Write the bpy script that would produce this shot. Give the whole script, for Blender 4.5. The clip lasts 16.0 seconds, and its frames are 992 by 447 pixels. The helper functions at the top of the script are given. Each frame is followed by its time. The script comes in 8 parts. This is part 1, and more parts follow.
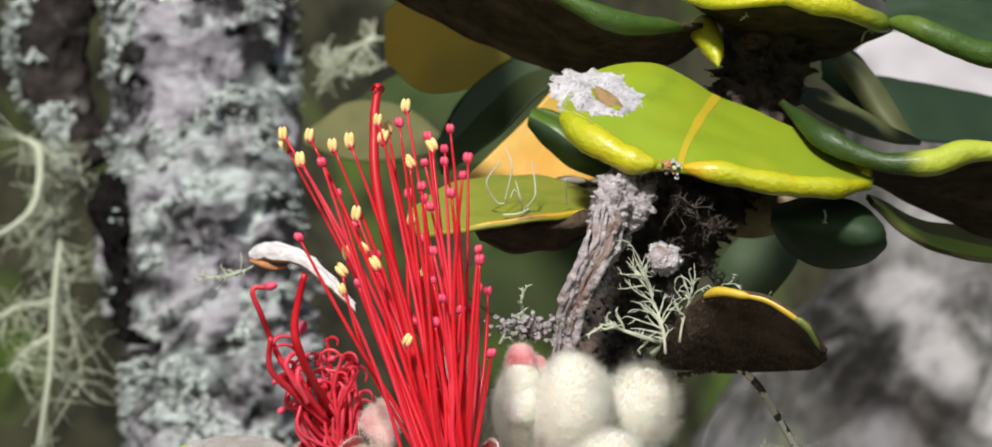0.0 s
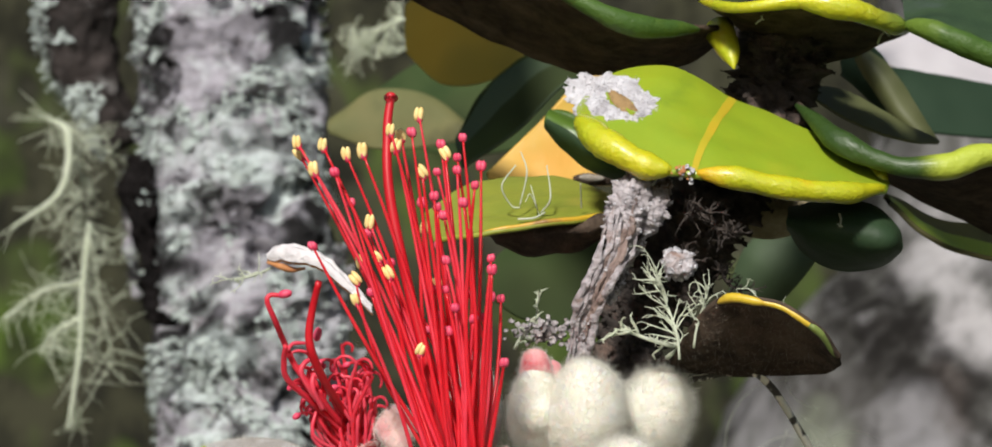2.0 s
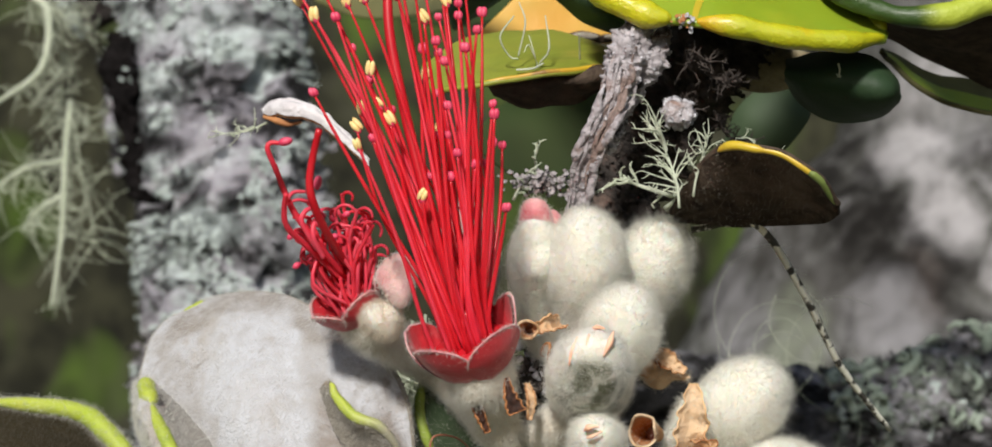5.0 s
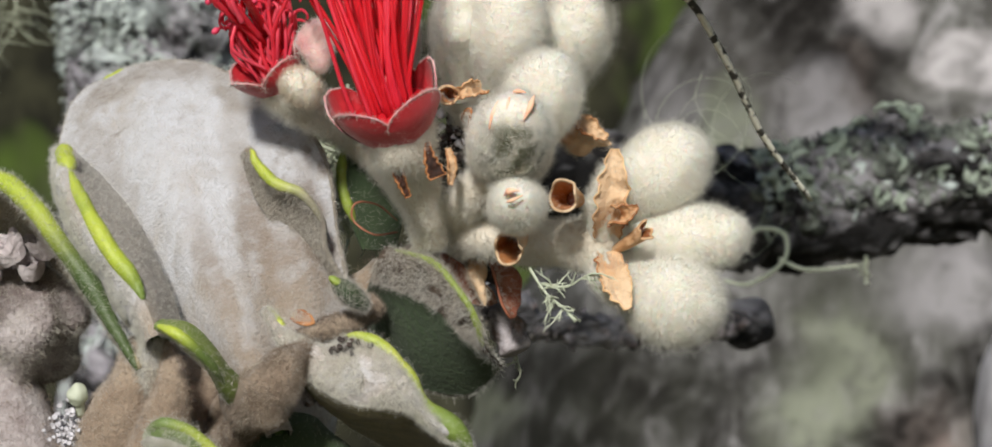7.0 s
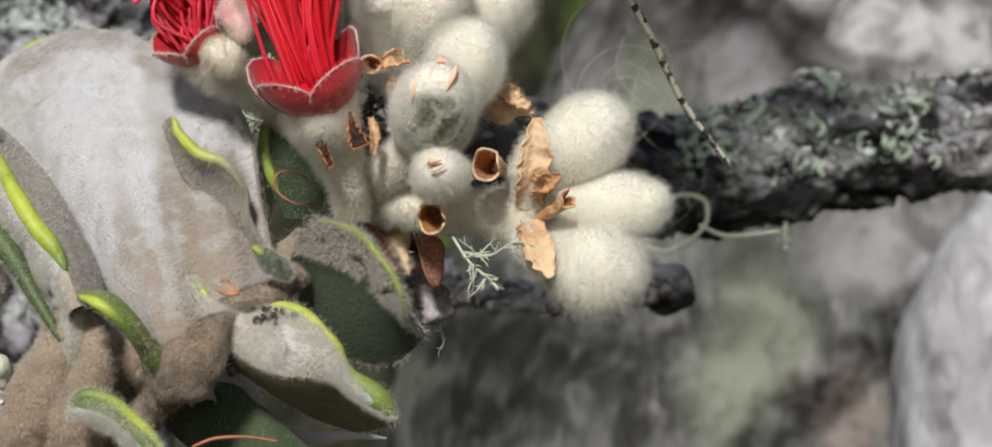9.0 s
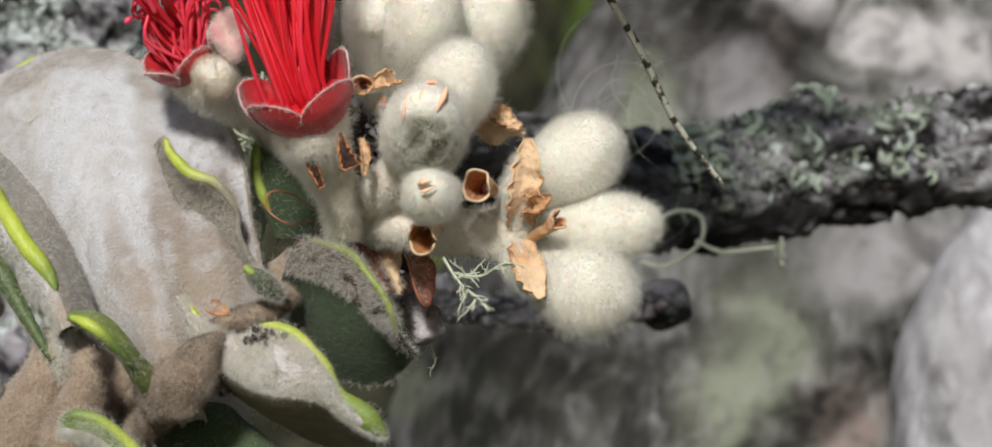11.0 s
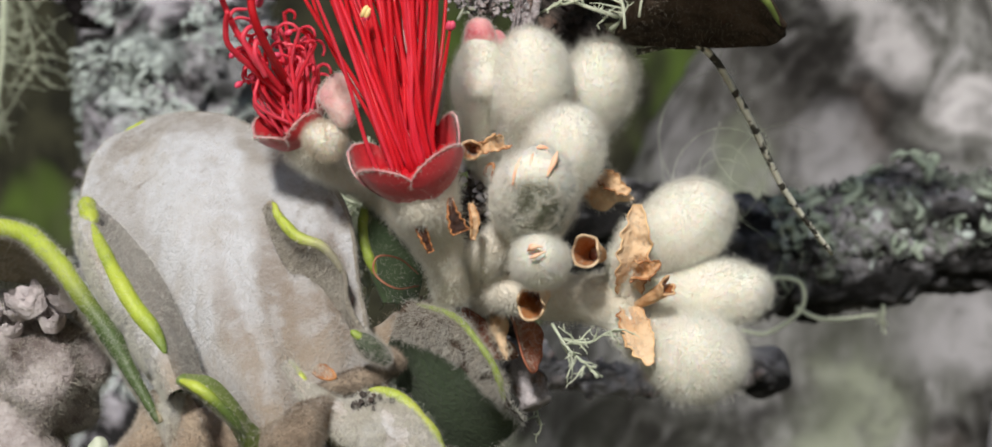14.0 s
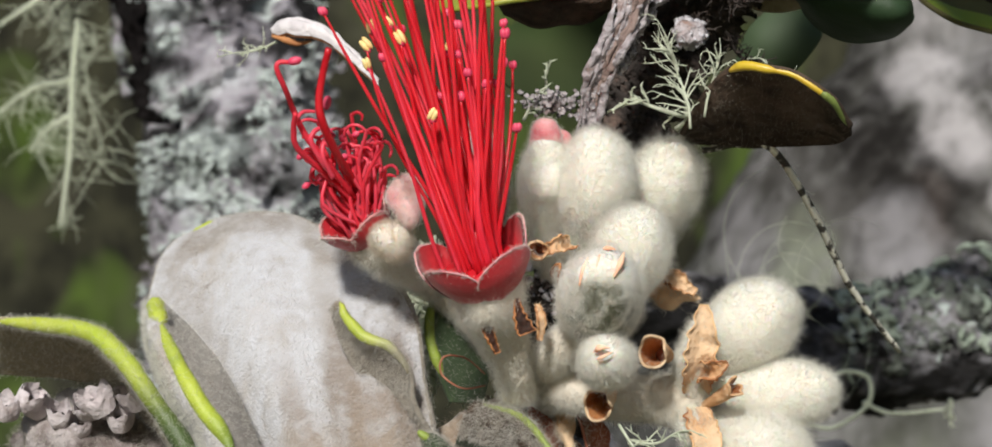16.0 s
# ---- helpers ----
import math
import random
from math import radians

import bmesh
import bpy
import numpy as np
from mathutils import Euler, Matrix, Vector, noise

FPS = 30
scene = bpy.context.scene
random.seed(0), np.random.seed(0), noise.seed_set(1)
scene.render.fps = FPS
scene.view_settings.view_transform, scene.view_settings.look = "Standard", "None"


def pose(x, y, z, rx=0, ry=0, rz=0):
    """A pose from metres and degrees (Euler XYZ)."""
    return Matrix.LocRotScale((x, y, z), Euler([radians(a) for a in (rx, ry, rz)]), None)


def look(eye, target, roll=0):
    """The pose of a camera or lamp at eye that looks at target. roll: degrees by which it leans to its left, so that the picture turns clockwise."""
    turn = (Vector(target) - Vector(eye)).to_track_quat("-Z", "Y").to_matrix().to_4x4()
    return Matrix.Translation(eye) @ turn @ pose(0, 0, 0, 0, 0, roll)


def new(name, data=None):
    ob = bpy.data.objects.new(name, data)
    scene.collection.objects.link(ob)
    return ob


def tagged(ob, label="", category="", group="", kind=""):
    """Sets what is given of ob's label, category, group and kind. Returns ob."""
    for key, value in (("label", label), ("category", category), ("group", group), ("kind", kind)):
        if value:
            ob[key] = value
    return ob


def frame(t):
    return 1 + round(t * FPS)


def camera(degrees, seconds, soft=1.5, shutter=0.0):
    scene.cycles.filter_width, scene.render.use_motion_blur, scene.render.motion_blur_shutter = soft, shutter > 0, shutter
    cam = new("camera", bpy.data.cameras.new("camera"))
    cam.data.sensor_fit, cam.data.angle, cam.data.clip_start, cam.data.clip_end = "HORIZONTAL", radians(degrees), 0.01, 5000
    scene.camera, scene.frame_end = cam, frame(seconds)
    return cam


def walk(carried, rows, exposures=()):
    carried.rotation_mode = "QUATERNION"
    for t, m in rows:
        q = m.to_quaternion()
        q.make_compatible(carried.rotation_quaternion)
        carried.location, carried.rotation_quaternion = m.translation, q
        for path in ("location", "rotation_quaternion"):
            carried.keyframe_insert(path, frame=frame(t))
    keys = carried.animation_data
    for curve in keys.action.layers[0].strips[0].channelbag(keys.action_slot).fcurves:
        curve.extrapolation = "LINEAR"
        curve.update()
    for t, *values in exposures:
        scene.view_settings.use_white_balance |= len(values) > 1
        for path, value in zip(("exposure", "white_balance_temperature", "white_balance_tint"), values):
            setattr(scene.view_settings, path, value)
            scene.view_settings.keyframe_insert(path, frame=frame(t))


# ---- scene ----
cam = camera(26.0, 16.0, soft=1.7)
cam.data.dof.use_dof = True
cam.data.dof.focus_distance = 0.160
cam.data.dof.aperture_fstop = 96.0

# seconds, place in metres, turn in degrees
PATH = [
    (0.0, -0.000277, -0.000150, 0.002228, 100.122, -0.484, 3.639),
    (0.5, 0.000266, -0.000189, 0.002503, 100.076, -0.628, 3.883),
    (1.0, 0.000725, -0.000461, 0.003485, 99.796, -0.690, 4.054),
    (1.5, 0.001180, -0.000730, 0.003943, 99.598, -0.578, 4.447),
    (2.0, 0.001391, -0.000903, 0.005263, 99.185, -0.559, 4.591),
    (2.5, 0.001176, -0.000926, 0.004946, 99.367, -0.431, 4.579),
    (3.0, -0.000012, -0.000899, 0.005330, 98.813, -0.507, 4.328),
    (3.1, -0.000024, -0.000883, 0.005052, 98.800, -0.487, 4.388),
    (3.3, 0.000054, -0.000848, 0.004381, 98.628, -0.435, 4.413),
    (3.5, 0.000199, -0.000817, 0.003768, 97.775, -0.387, 4.527),
    (3.7, 0.000319, -0.000805, 0.003545, 97.646, -0.355, 4.554),
    (5.8, -0.001233, 0.000080, 0.000667, 94.811, -0.276, 3.181),
    (6.0, -0.000871, 0.000193, 0.000461, 94.300, -0.254, 3.003),
    (6.2, -0.000501, 0.000309, 0.000246, 93.508, -0.240, 2.758),
    (6.5, 0.000012, 0.000481, -0.000037, 92.244, -0.254, 2.368),
    (7.0, 0.000173, 0.000595, -0.000228, 90.908, -0.264, 2.117),
    (7.5, 0.000375, 0.000458, -0.000038, 90.271, -0.083, 1.088),
    (8.0, 0.000933, 0.000344, -0.000253, 90.070, -0.093, 0.732),
    (8.5, 0.000701, 0.000131, 0.000124, 89.909, -0.015, 0.318),
    (9.0, -0.000000, 0.000000, -0.000000, 90.000, 0.000, -0.000),
    (9.2, -0.000286, -0.000054, 0.000037, 89.924, 0.023, -0.096),
    (11.3, 0.000872, -0.000077, 0.000848, 90.446, -0.169, 0.113),
    (11.5, 0.000527, -0.000044, 0.000772, 90.759, -0.164, 0.222),
    (12.0, 0.000603, 0.000100, 0.000358, 91.118, -0.161, 0.545),
    (12.5, 0.000190, 0.000174, 0.000826, 91.229, -0.112, 0.917),
    (13.0, 0.000109, 0.000279, 0.000486, 91.459, -0.168, 1.268),
    (13.5, 0.000008, 0.000456, 0.000391, 91.781, -0.288, 1.696),
    (14.0, -0.000673, 0.000594, 0.000835, 91.982, -0.506, 2.400),
    (14.5, -0.000785, 0.000471, 0.001503, 92.283, -0.490, 2.964),
    (15.0, -0.000868, 0.000323, 0.001576, 92.956, -0.395, 3.471),
    (15.4, -0.001234, 0.000248, 0.001831, 93.394, -0.427, 3.736),
    (15.5, -0.001266, 0.000234, 0.001872, 93.563, -0.435, 3.731),
    (16.0, -0.000965, 0.000212, 0.001782, 94.293, -0.455, 4.067),
]

walk(cam, [(t, pose(x, y, z, rx, ry, rz)) for t, x, y, z, rx, ry, rz in PATH], exposures=[(0.0, 0.12), (2.5, 0.13), (3.2, 0.02), (6.0, 0.0), (7.0, -0.06), (12.0, -0.07), (14.0, -0.06), (16.0, 0.03)])

# ---- world and sun ----
world = bpy.data.worlds.new("sky")
scene.world = world
world.use_nodes = True
wn = world.node_tree
sky = wn.nodes.new("ShaderNodeTexSky")
sky.sky_type, sky.sun_disc = "NISHITA", False
SUN_DIR = Vector((-0.11, -0.86, 0.50)).normalized()     # from the plant towards the sun
sky.sun_elevation = math.asin(SUN_DIR.z)
sky.sun_rotation = math.atan2(SUN_DIR.x, SUN_DIR.y)
wn.nodes["Background"].inputs["Strength"].default_value = 0.058
wn.links.new(sky.outputs[0], wn.nodes["Background"].inputs["Color"])
sun = new("sun", bpy.data.lights.new("sun", "SUN"))
sun.data.energy, sun.data.angle, sun.data.color = 4.4, radians(7.0), (1.0, 0.965, 0.90)
sun.matrix_world = look(SUN_DIR * 3, (0, 0, 0))

# ---- materials ----
def mat(name, c1, c2, scale=400.0, rough=0.6, bump=0.0, bump_scale=None, c3=None, scale3=60.0, amount3=0.5, sheen=0.0, sss=0.0, coat=0.0, contrast=(0.35, 0.65), spec=0.5, trans=0.0, stretch=None, c4=None, scale4=60.0, amount4=0.5, detail=6.0, soft=0.14, swirl=0.0, c5=None, scale5=40.0, amount5=0.4, slant=0.0):
    """A surface with grain at one scale (c1 to c2), broad stains of c3 at another, and relief. Scales are per metre."""
    m = bpy.data.materials.new(name)
    m.use_nodes = True
    nt = m.node_tree
    b = nt.nodes["Principled BSDF"]
    tc = nt.nodes.new("ShaderNodeTexCoord")
    vec = tc.outputs["Object"]
    if stretch:
        mp = nt.nodes.new("ShaderNodeMapping")
        mp.inputs["Scale"].default_value = stretch
        mp.inputs["Rotation"].default_value = (0, radians(slant), 0)
        nt.links.new(vec, mp.inputs["Vector"])
        vec = mp.outputs["Vector"]

    def noise_ramp(sc, lo, hi, detail=6.0):
        n = nt.nodes.new("ShaderNodeTexNoise")
        n.inputs["Scale"].default_value, n.inputs["Detail"].default_value, n.inputs["Roughness"].default_value = sc, detail, 0.62
        n.inputs["Distortion"].default_value = swirl
        nt.links.new(vec, n.inputs["Vector"])
        r = nt.nodes.new("ShaderNodeMapRange")
        r.inputs["From Min"].default_value, r.inputs["From Max"].default_value = lo, hi
        nt.links.new(n.outputs[0], r.inputs["Value"])
        return n.outputs[0], r.outputs[0]

    raw, fac = noise_ramp(scale, *contrast, detail)
    mix = nt.nodes.new("ShaderNodeMix")
    mix.data_type = "RGBA"
    mix.inputs["A"].default_value, mix.inputs["B"].default_value = (*c1, 1), (*c2, 1)
    nt.links.new(fac, mix.inputs["Factor"])
    colour = mix.outputs["Result"]
    if c3:
        lo = 0.72 - 0.45 * amount3
        _, fac3 = noise_ramp(scale3, lo, lo + soft, detail)
        mix3 = nt.nodes.new("ShaderNodeMix")
        mix3.data_type = "RGBA"
        mix3.inputs["B"].default_value = (*c3, 1)
        nt.links.new(colour, mix3.inputs["A"])
        nt.links.new(fac3, mix3.inputs["Factor"])
        colour = mix3.outputs["Result"]
    for cx, sx, ax in ((c5, scale5, amount5), (c4, scale4, amount4)):
        if cx:
            lo = 0.72 - 0.45 * ax
            _, facx = noise_ramp(sx, lo, lo + soft * 0.8, detail)
            mixx = nt.nodes.new("ShaderNodeMix")
            mixx.data_type = "RGBA"
            mixx.inputs["B"].default_value = (*cx, 1)
            nt.links.new(colour, mixx.inputs["A"])
            nt.links.new(facx, mixx.inputs["Factor"])
            colour = mixx.outputs["Result"]
    nt.links.new(colour, b.inputs["Base Color"])
    b.inputs["Roughness"].default_value = rough
    b.inputs["Specular IOR Level"].default_value = spec
    b.inputs["Sheen Weight"].default_value = sheen
    b.inputs["Coat Weight"].default_value = coat
    b.inputs["Coat Roughness"].default_value = 0.25
    if sss:
        b.inputs["Subsurface Weight"].default_value = sss
        b.inputs["Subsurface Radius"].default_value = (1.0, 0.5, 0.3)
        b.inputs["Subsurface Scale"].default_value = 0.001
    if bump:
        braw, _ = noise_ramp(bump_scale or scale * 1.5, 0, 1, 5.0)
        bp = nt.nodes.new("ShaderNodeBump")
        bp.inputs["Strength"].default_value, bp.inputs["Distance"].default_value = 1.0, bump
        nt.links.new(braw, bp.inputs["Height"])
        nt.links.new(bp.outputs[0], b.inputs["Normal"])
    if trans:
        out = nt.nodes["Material Output"]
        tr = nt.nodes.new("ShaderNodeBsdfTranslucent")
        nt.links.new(colour, tr.inputs["Color"])
        ms = nt.nodes.new("ShaderNodeMixShader")
        ms.inputs[0].default_value = trans
        nt.links.new(b.outputs[0], ms.inputs[1])
        nt.links.new(tr.outputs[0], ms.inputs[2])
        nt.links.new(ms.outputs[0], out.inputs["Surface"])
    return m


M_FILAMENT = mat("red_filament", (0.88, 0.022, 0.042), (0.92, 0.048, 0.075), 250, 0.3, sss=0.1, spec=0.6, trans=0.5)
M_FILAMENT_PINK = mat("pink_red_filament", (0.89, 0.032, 0.065), (0.93, 0.075, 0.12), 250, 0.38, sss=0.1, spec=0.4, trans=0.38)
M_FILAMENT_ROSE = mat("rose_red_filament", (0.88, 0.05, 0.10), (0.92, 0.12, 0.18), 250, 0.38, sss=0.1, spec=0.4, trans=0.3)
M_ANTHER_PINK = mat("pink_anther", (0.62, 0.03, 0.09), (0.75, 0.10, 0.18), 1500, 0.5)
M_ANTHER_YELLOW = mat("yellow_anther", (0.90, 0.72, 0.33), (0.78, 0.52, 0.18), 1800, 0.6, bump=0.00005)
M_STYLE = mat("dark_red_style", (0.46, 0.005, 0.014), (0.54, 0.012, 0.022), 300, 0.4)
M_PETAL = mat("red_petal", (0.42, 0.008, 0.017), (0.56, 0.022, 0.034), 500, 0.45, bump=0.00015, c3=(0.62, 0.14, 0.15), scale3=300, amount3=0.28, sheen=0.15, soft=0.2)
M_PETAL_PALE = mat("pale_pink_petal", (0.72, 0.50, 0.47), (0.62, 0.28, 0.29), 420, 0.75, bump=0.0002, sheen=0.5, sss=0.3)
M_PETAL_ROSE = mat("rose_petal_tip", (0.52, 0.085, 0.11), (0.76, 0.42, 0.42), 420, 0.6, bump=0.00015, sheen=0.3, sss=0.3)
M_STALK_BROWN = mat("brown_woolly_stalk", (0.21, 0.15, 0.105), (0.40, 0.32, 0.24), 200, 0.95, bump=0.0004, bump_scale=1500, c3=(0.05, 0.032, 0.022), scale3=120, amount3=0.46, sheen=0.3, soft=0.22)
M_FRINGE = mat("brown_torn_edge", (0.50, 0.22, 0.08), (0.30, 0.11, 0.04), 400, 0.75)
M_HOLLOW = mat("brown_leaf_hollow", (0.36, 0.23, 0.10), (0.06, 0.035, 0.02), 380, 0.9, bump=0.0003, bump_scale=1500)
# Darker leaf green with the shade between the leaves put into it.
M_LEAF_SHADE = mat("shaded_bluish_leaf", (0.012, 0.026, 0.014), (0.022, 0.042, 0.024), 70, 0.8, c3=(0.034, 0.055, 0.036), scale3=60, amount3=0.36, detail=2.0, soft=0.26, spec=0.15)
M_TEAR = mat("dark_brown_tear", (0.020, 0.008, 0.005), (0.085, 0.028, 0.012), 420, 0.85, bump=0.0002, contrast=(0.45, 0.65))
M_TORN = mat("torn_bract_edge", (0.78, 0.52, 0.28), (0.36, 0.14, 0.05), 160, 0.75, contrast=(0.48, 0.60))
M_CURL = mat("pale_green_curled_lichen", (0.43, 0.49, 0.41), (0.23, 0.28, 0.22), 300, 0.9, bump=0.0002, bump_scale=1500)
M_DRY = mat("dry_white_crust", (0.83, 0.80, 0.81), (0.62, 0.58, 0.60), 500, 0.85, bump=0.0003, bump_scale=1500, c3=(0.36, 0.28, 0.22), scale3=260, amount3=0.26)
M_WOOL = mat("white_wool_hair", (0.87, 0.86, 0.815), (0.83, 0.815, 0.745), 900, 0.7, trans=0.6, spec=0.2)
M_WOOL_GREY = mat("grey_wool_hair", (0.66, 0.64, 0.60), (0.56, 0.52, 0.46), 900, 0.75, trans=0.4, spec=0.2)
M_BUD = mat("woolly_bud", (0.81, 0.79, 0.73), (0.74, 0.72, 0.63), 700, 0.9, bump=0.0002, bump_scale=2500, c3=(0.74, 0.72, 0.62), scale3=150, amount3=0.36, sheen=0.4, sss=0.4, soft=0.24, c4=(0.78, 0.66, 0.50), scale4=190, amount4=0.2)
M_STALK = mat("woolly_stalk", (0.85, 0.80, 0.71), (0.74, 0.66, 0.55), 700, 0.9, bump=0.0003, bump_scale=2500, c3=(0.55, 0.42, 0.30), scale3=140, amount3=0.28, sheen=0.5)
M_BRACT = mat("dry_orange_bract", (0.60, 0.28, 0.11), (0.42, 0.16, 0.05), 500, 0.7, bump=0.0001, c3=(0.20, 0.06, 0.02), scale3=260, amount3=0.35, trans=0.15)
M_SALMON = mat("salmon_slit", (0.88, 0.66, 0.48), (0.84, 0.42, 0.26), 500, 0.75)
M_SCALE = mat("reddish_bud_scale", (0.40, 0.155, 0.09), (0.27, 0.085, 0.05), 500, 0.55, bump=0.0001)
M_FELT = mat("pale_grey_felt", (0.58, 0.57, 0.585), (0.40, 0.38, 0.365), 1500, 0.95, bump=0.0003, bump_scale=3500, c3=(0.42, 0.34, 0.265), scale3=70, amount3=0.50, sheen=0.5, c5=(0.36, 0.30, 0.25), scale5=150, amount5=0.36, c4=(0.24, 0.20, 0.165), scale4=420, amount4=0.27)
M_FELT_BIG = mat("bluish_white_felt", (0.555, 0.56, 0.595), (0.43, 0.42, 0.425), 900, 0.95, bump=0.0003, bump_scale=3500, c3=(0.37, 0.315, 0.255), scale3=85, amount3=0.51, sheen=0.5, c5=(0.36, 0.315, 0.27), scale5=330, amount5=0.40, c4=(0.22, 0.18, 0.15), scale4=620, amount4=0.34, soft=0.2)
M_WOOL_MIXED = mat("grey_brown_wool", (0.60, 0.53, 0.46), (0.20, 0.145, 0.10), 120, 0.8, trans=0.35, spec=0.2, contrast=(0.42, 0.62))
M_WOOL_DARK = mat("dark_brown_wool", (0.36, 0.29, 0.23), (0.07, 0.05, 0.038), 170, 0.85, trans=0.25, spec=0.2, contrast=(0.40, 0.62))
M_WOOL_BROWN = mat("matted_brown_wool", (0.53, 0.44, 0.36), (0.17, 0.12, 0.085), 120, 0.8, trans=0.35, spec=0.2, contrast=(0.40, 0.60))
M_TAN = mat("tan_bract", (0.88, 0.68, 0.47), (0.80, 0.53, 0.30), 260, 0.9, bump=0.0005, bump_scale=1300, c3=(0.68, 0.31, 0.12), scale3=190, amount3=0.38, soft=0.2, trans=0.2, spec=0.2)
# Serves as brownish felt, and as felt with shade put into its colour.
M_FELT_SHADE = mat("brownish_grey_shade_felt", (0.36, 0.33, 0.28), (0.27, 0.24, 0.20), 1100, 0.95, bump=0.00025, bump_scale=3500, c3=(0.22, 0.17, 0.12), scale3=120, amount3=0.4, sheen=0.3)
M_FELT_OLIVE = mat("olive_felt", (0.15, 0.125, 0.05), (0.085, 0.072, 0.03), 900, 0.9, bump=0.0002, bump_scale=3000, sheen=0.15)
M_FELT_TAN = mat("tan_olive_felt", (0.40, 0.335, 0.20), (0.25, 0.205, 0.115), 700, 0.95, bump=0.0003, bump_scale=2500, c3=(0.16, 0.125, 0.065), scale3=120, amount3=0.36, sheen=0.3, soft=0.22)
M_FELT_DARK = mat("dark_brown_felt", (0.085, 0.060, 0.044), (0.034, 0.024, 0.018), 700, 0.95, bump=0.0003, bump_scale=2500, c3=(0.13, 0.095, 0.07), scale3=150, amount3=0.4, spec=0.2)
M_LEAF_YELLOW = mat("yellow_green_leaf", (0.29, 0.36, 0.022), (0.215, 0.32, 0.020), 60, 0.32, bump=0.00005, bump_scale=700, c3=(0.40, 0.38, 0.025), scale3=70, amount3=0.40, sss=0.1, coat=0.3, c4=(0.17, 0.26, 0.022), scale4=200, amount4=0.24, soft=0.24)
M_RIM_YELLOW = mat("yellow_leaf_margin", (0.56, 0.52, 0.012), (0.42, 0.48, 0.02), 110, 0.24, bump=0.00022, bump_scale=1900, c3=(0.70, 0.42, 0.012), scale3=130, amount3=0.36, sss=0.1, coat=0.45, soft=0.2, c4=(0.36, 0.44, 0.02), scale4=180, amount4=0.27)
M_LEAF_GREEN = mat("green_leaf", (0.085, 0.155, 0.02), (0.05, 0.10, 0.018), 100, 0.4, bump=0.0001, bump_scale=800, coat=0.2)
M_RIM_GREEN = mat("green_leaf_margin", (0.065, 0.125, 0.018), (0.040, 0.088, 0.015), 90, 0.5, bump=0.00018, bump_scale=1500, c3=(0.17, 0.23, 0.02), scale3=70, amount3=0.33, coat=0.08, soft=0.24, c4=(0.025, 0.055, 0.012), scale4=150, amount4=0.34, spec=0.35)
M_RIM_DEEP = mat("deep_green_margin", (0.036, 0.075, 0.013), (0.022, 0.05, 0.010), 90, 0.45, bump=0.00018, bump_scale=1500, c3=(0.06, 0.11, 0.018), scale3=70, amount3=0.33, coat=0.1, soft=0.24)
M_RIM_LIME = mat("lime_leaf_margin", (0.36, 0.45, 0.04), (0.46, 0.51, 0.08), 110, 0.5, bump=0.00015, bump_scale=1200, c3=(0.16, 0.23, 0.05), scale3=150, amount3=0.38, c4=(0.54, 0.50, 0.09), scale4=120, amount4=0.32, soft=0.24)
M_LEAF_DARK = mat("dark_green_leaf", (0.022, 0.045, 0.02), (0.038, 0.07, 0.03), 160, 0.6, bump=0.0001, bump_scale=900, c3=(0.05, 0.075, 0.055), scale3=140, amount3=0.35, spec=0.3)
M_LEAF_FELTED = mat("felted_dark_green_leaf", (0.034, 0.058, 0.026), (0.058, 0.085, 0.042), 260, 0.85, bump=0.0002, bump_scale=1800, c3=(0.022, 0.038, 0.016), scale3=130, amount3=0.4, sheen=0.12, spec=0.25)
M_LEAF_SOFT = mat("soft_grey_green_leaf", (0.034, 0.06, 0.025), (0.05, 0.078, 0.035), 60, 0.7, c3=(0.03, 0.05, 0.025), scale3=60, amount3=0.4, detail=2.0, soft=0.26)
M_RIM_MOSS = mat("moss_green_margin", (0.19, 0.25, 0.06), (0.13, 0.18, 0.045), 260, 0.55, bump=0.00015, bump_scale=1300, c3=(0.26, 0.32, 0.06), scale3=160, amount3=0.4, soft=0.24)
M_RIM_FRESH = mat("fresh_green_margin", (0.27, 0.35, 0.05), (0.21, 0.28, 0.05), 200, 0.52, bump=0.00015, bump_scale=1300, c3=(0.36, 0.43, 0.06), scale3=140, amount3=0.4, soft=0.24)
M_LEAF_ORANGE = mat("orange_dying_leaf", (0.70, 0.36, 0.07), (0.60, 0.40, 0.07), 90, 0.5, bump=0.0001, bump_scale=600, c3=(0.42, 0.33, 0.06), scale3=60, amount3=0.35, soft=0.25, detail=2.0)
M_LEAF_OLIVE = mat("olive_leaf", (0.11, 0.115, 0.045), (0.16, 0.145, 0.06), 90, 0.7, c3=(0.045, 0.05, 0.026), scale3=110, amount3=0.48, soft=0.2, detail=3.0, spec=0.2)
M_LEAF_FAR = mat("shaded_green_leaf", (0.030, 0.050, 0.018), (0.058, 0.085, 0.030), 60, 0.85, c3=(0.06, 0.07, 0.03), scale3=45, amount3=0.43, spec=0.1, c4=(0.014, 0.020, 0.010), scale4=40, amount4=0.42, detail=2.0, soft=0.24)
M_LEAF_OCHRE = mat("ochre_leaf", (0.56, 0.37, 0.05), (0.36, 0.28, 0.05), 60, 0.7, c3=(0.20, 0.19, 0.05), scale3=50, amount3=0.40, spec=0.15, soft=0.28, detail=2.0)
M_LEAF_MID = mat("olive_green_leaf", (0.27, 0.29, 0.035), (0.20, 0.24, 0.03), 140, 0.5, bump=0.0001, bump_scale=900, c3=(0.34, 0.29, 0.05), scale3=90, amount3=0.35)
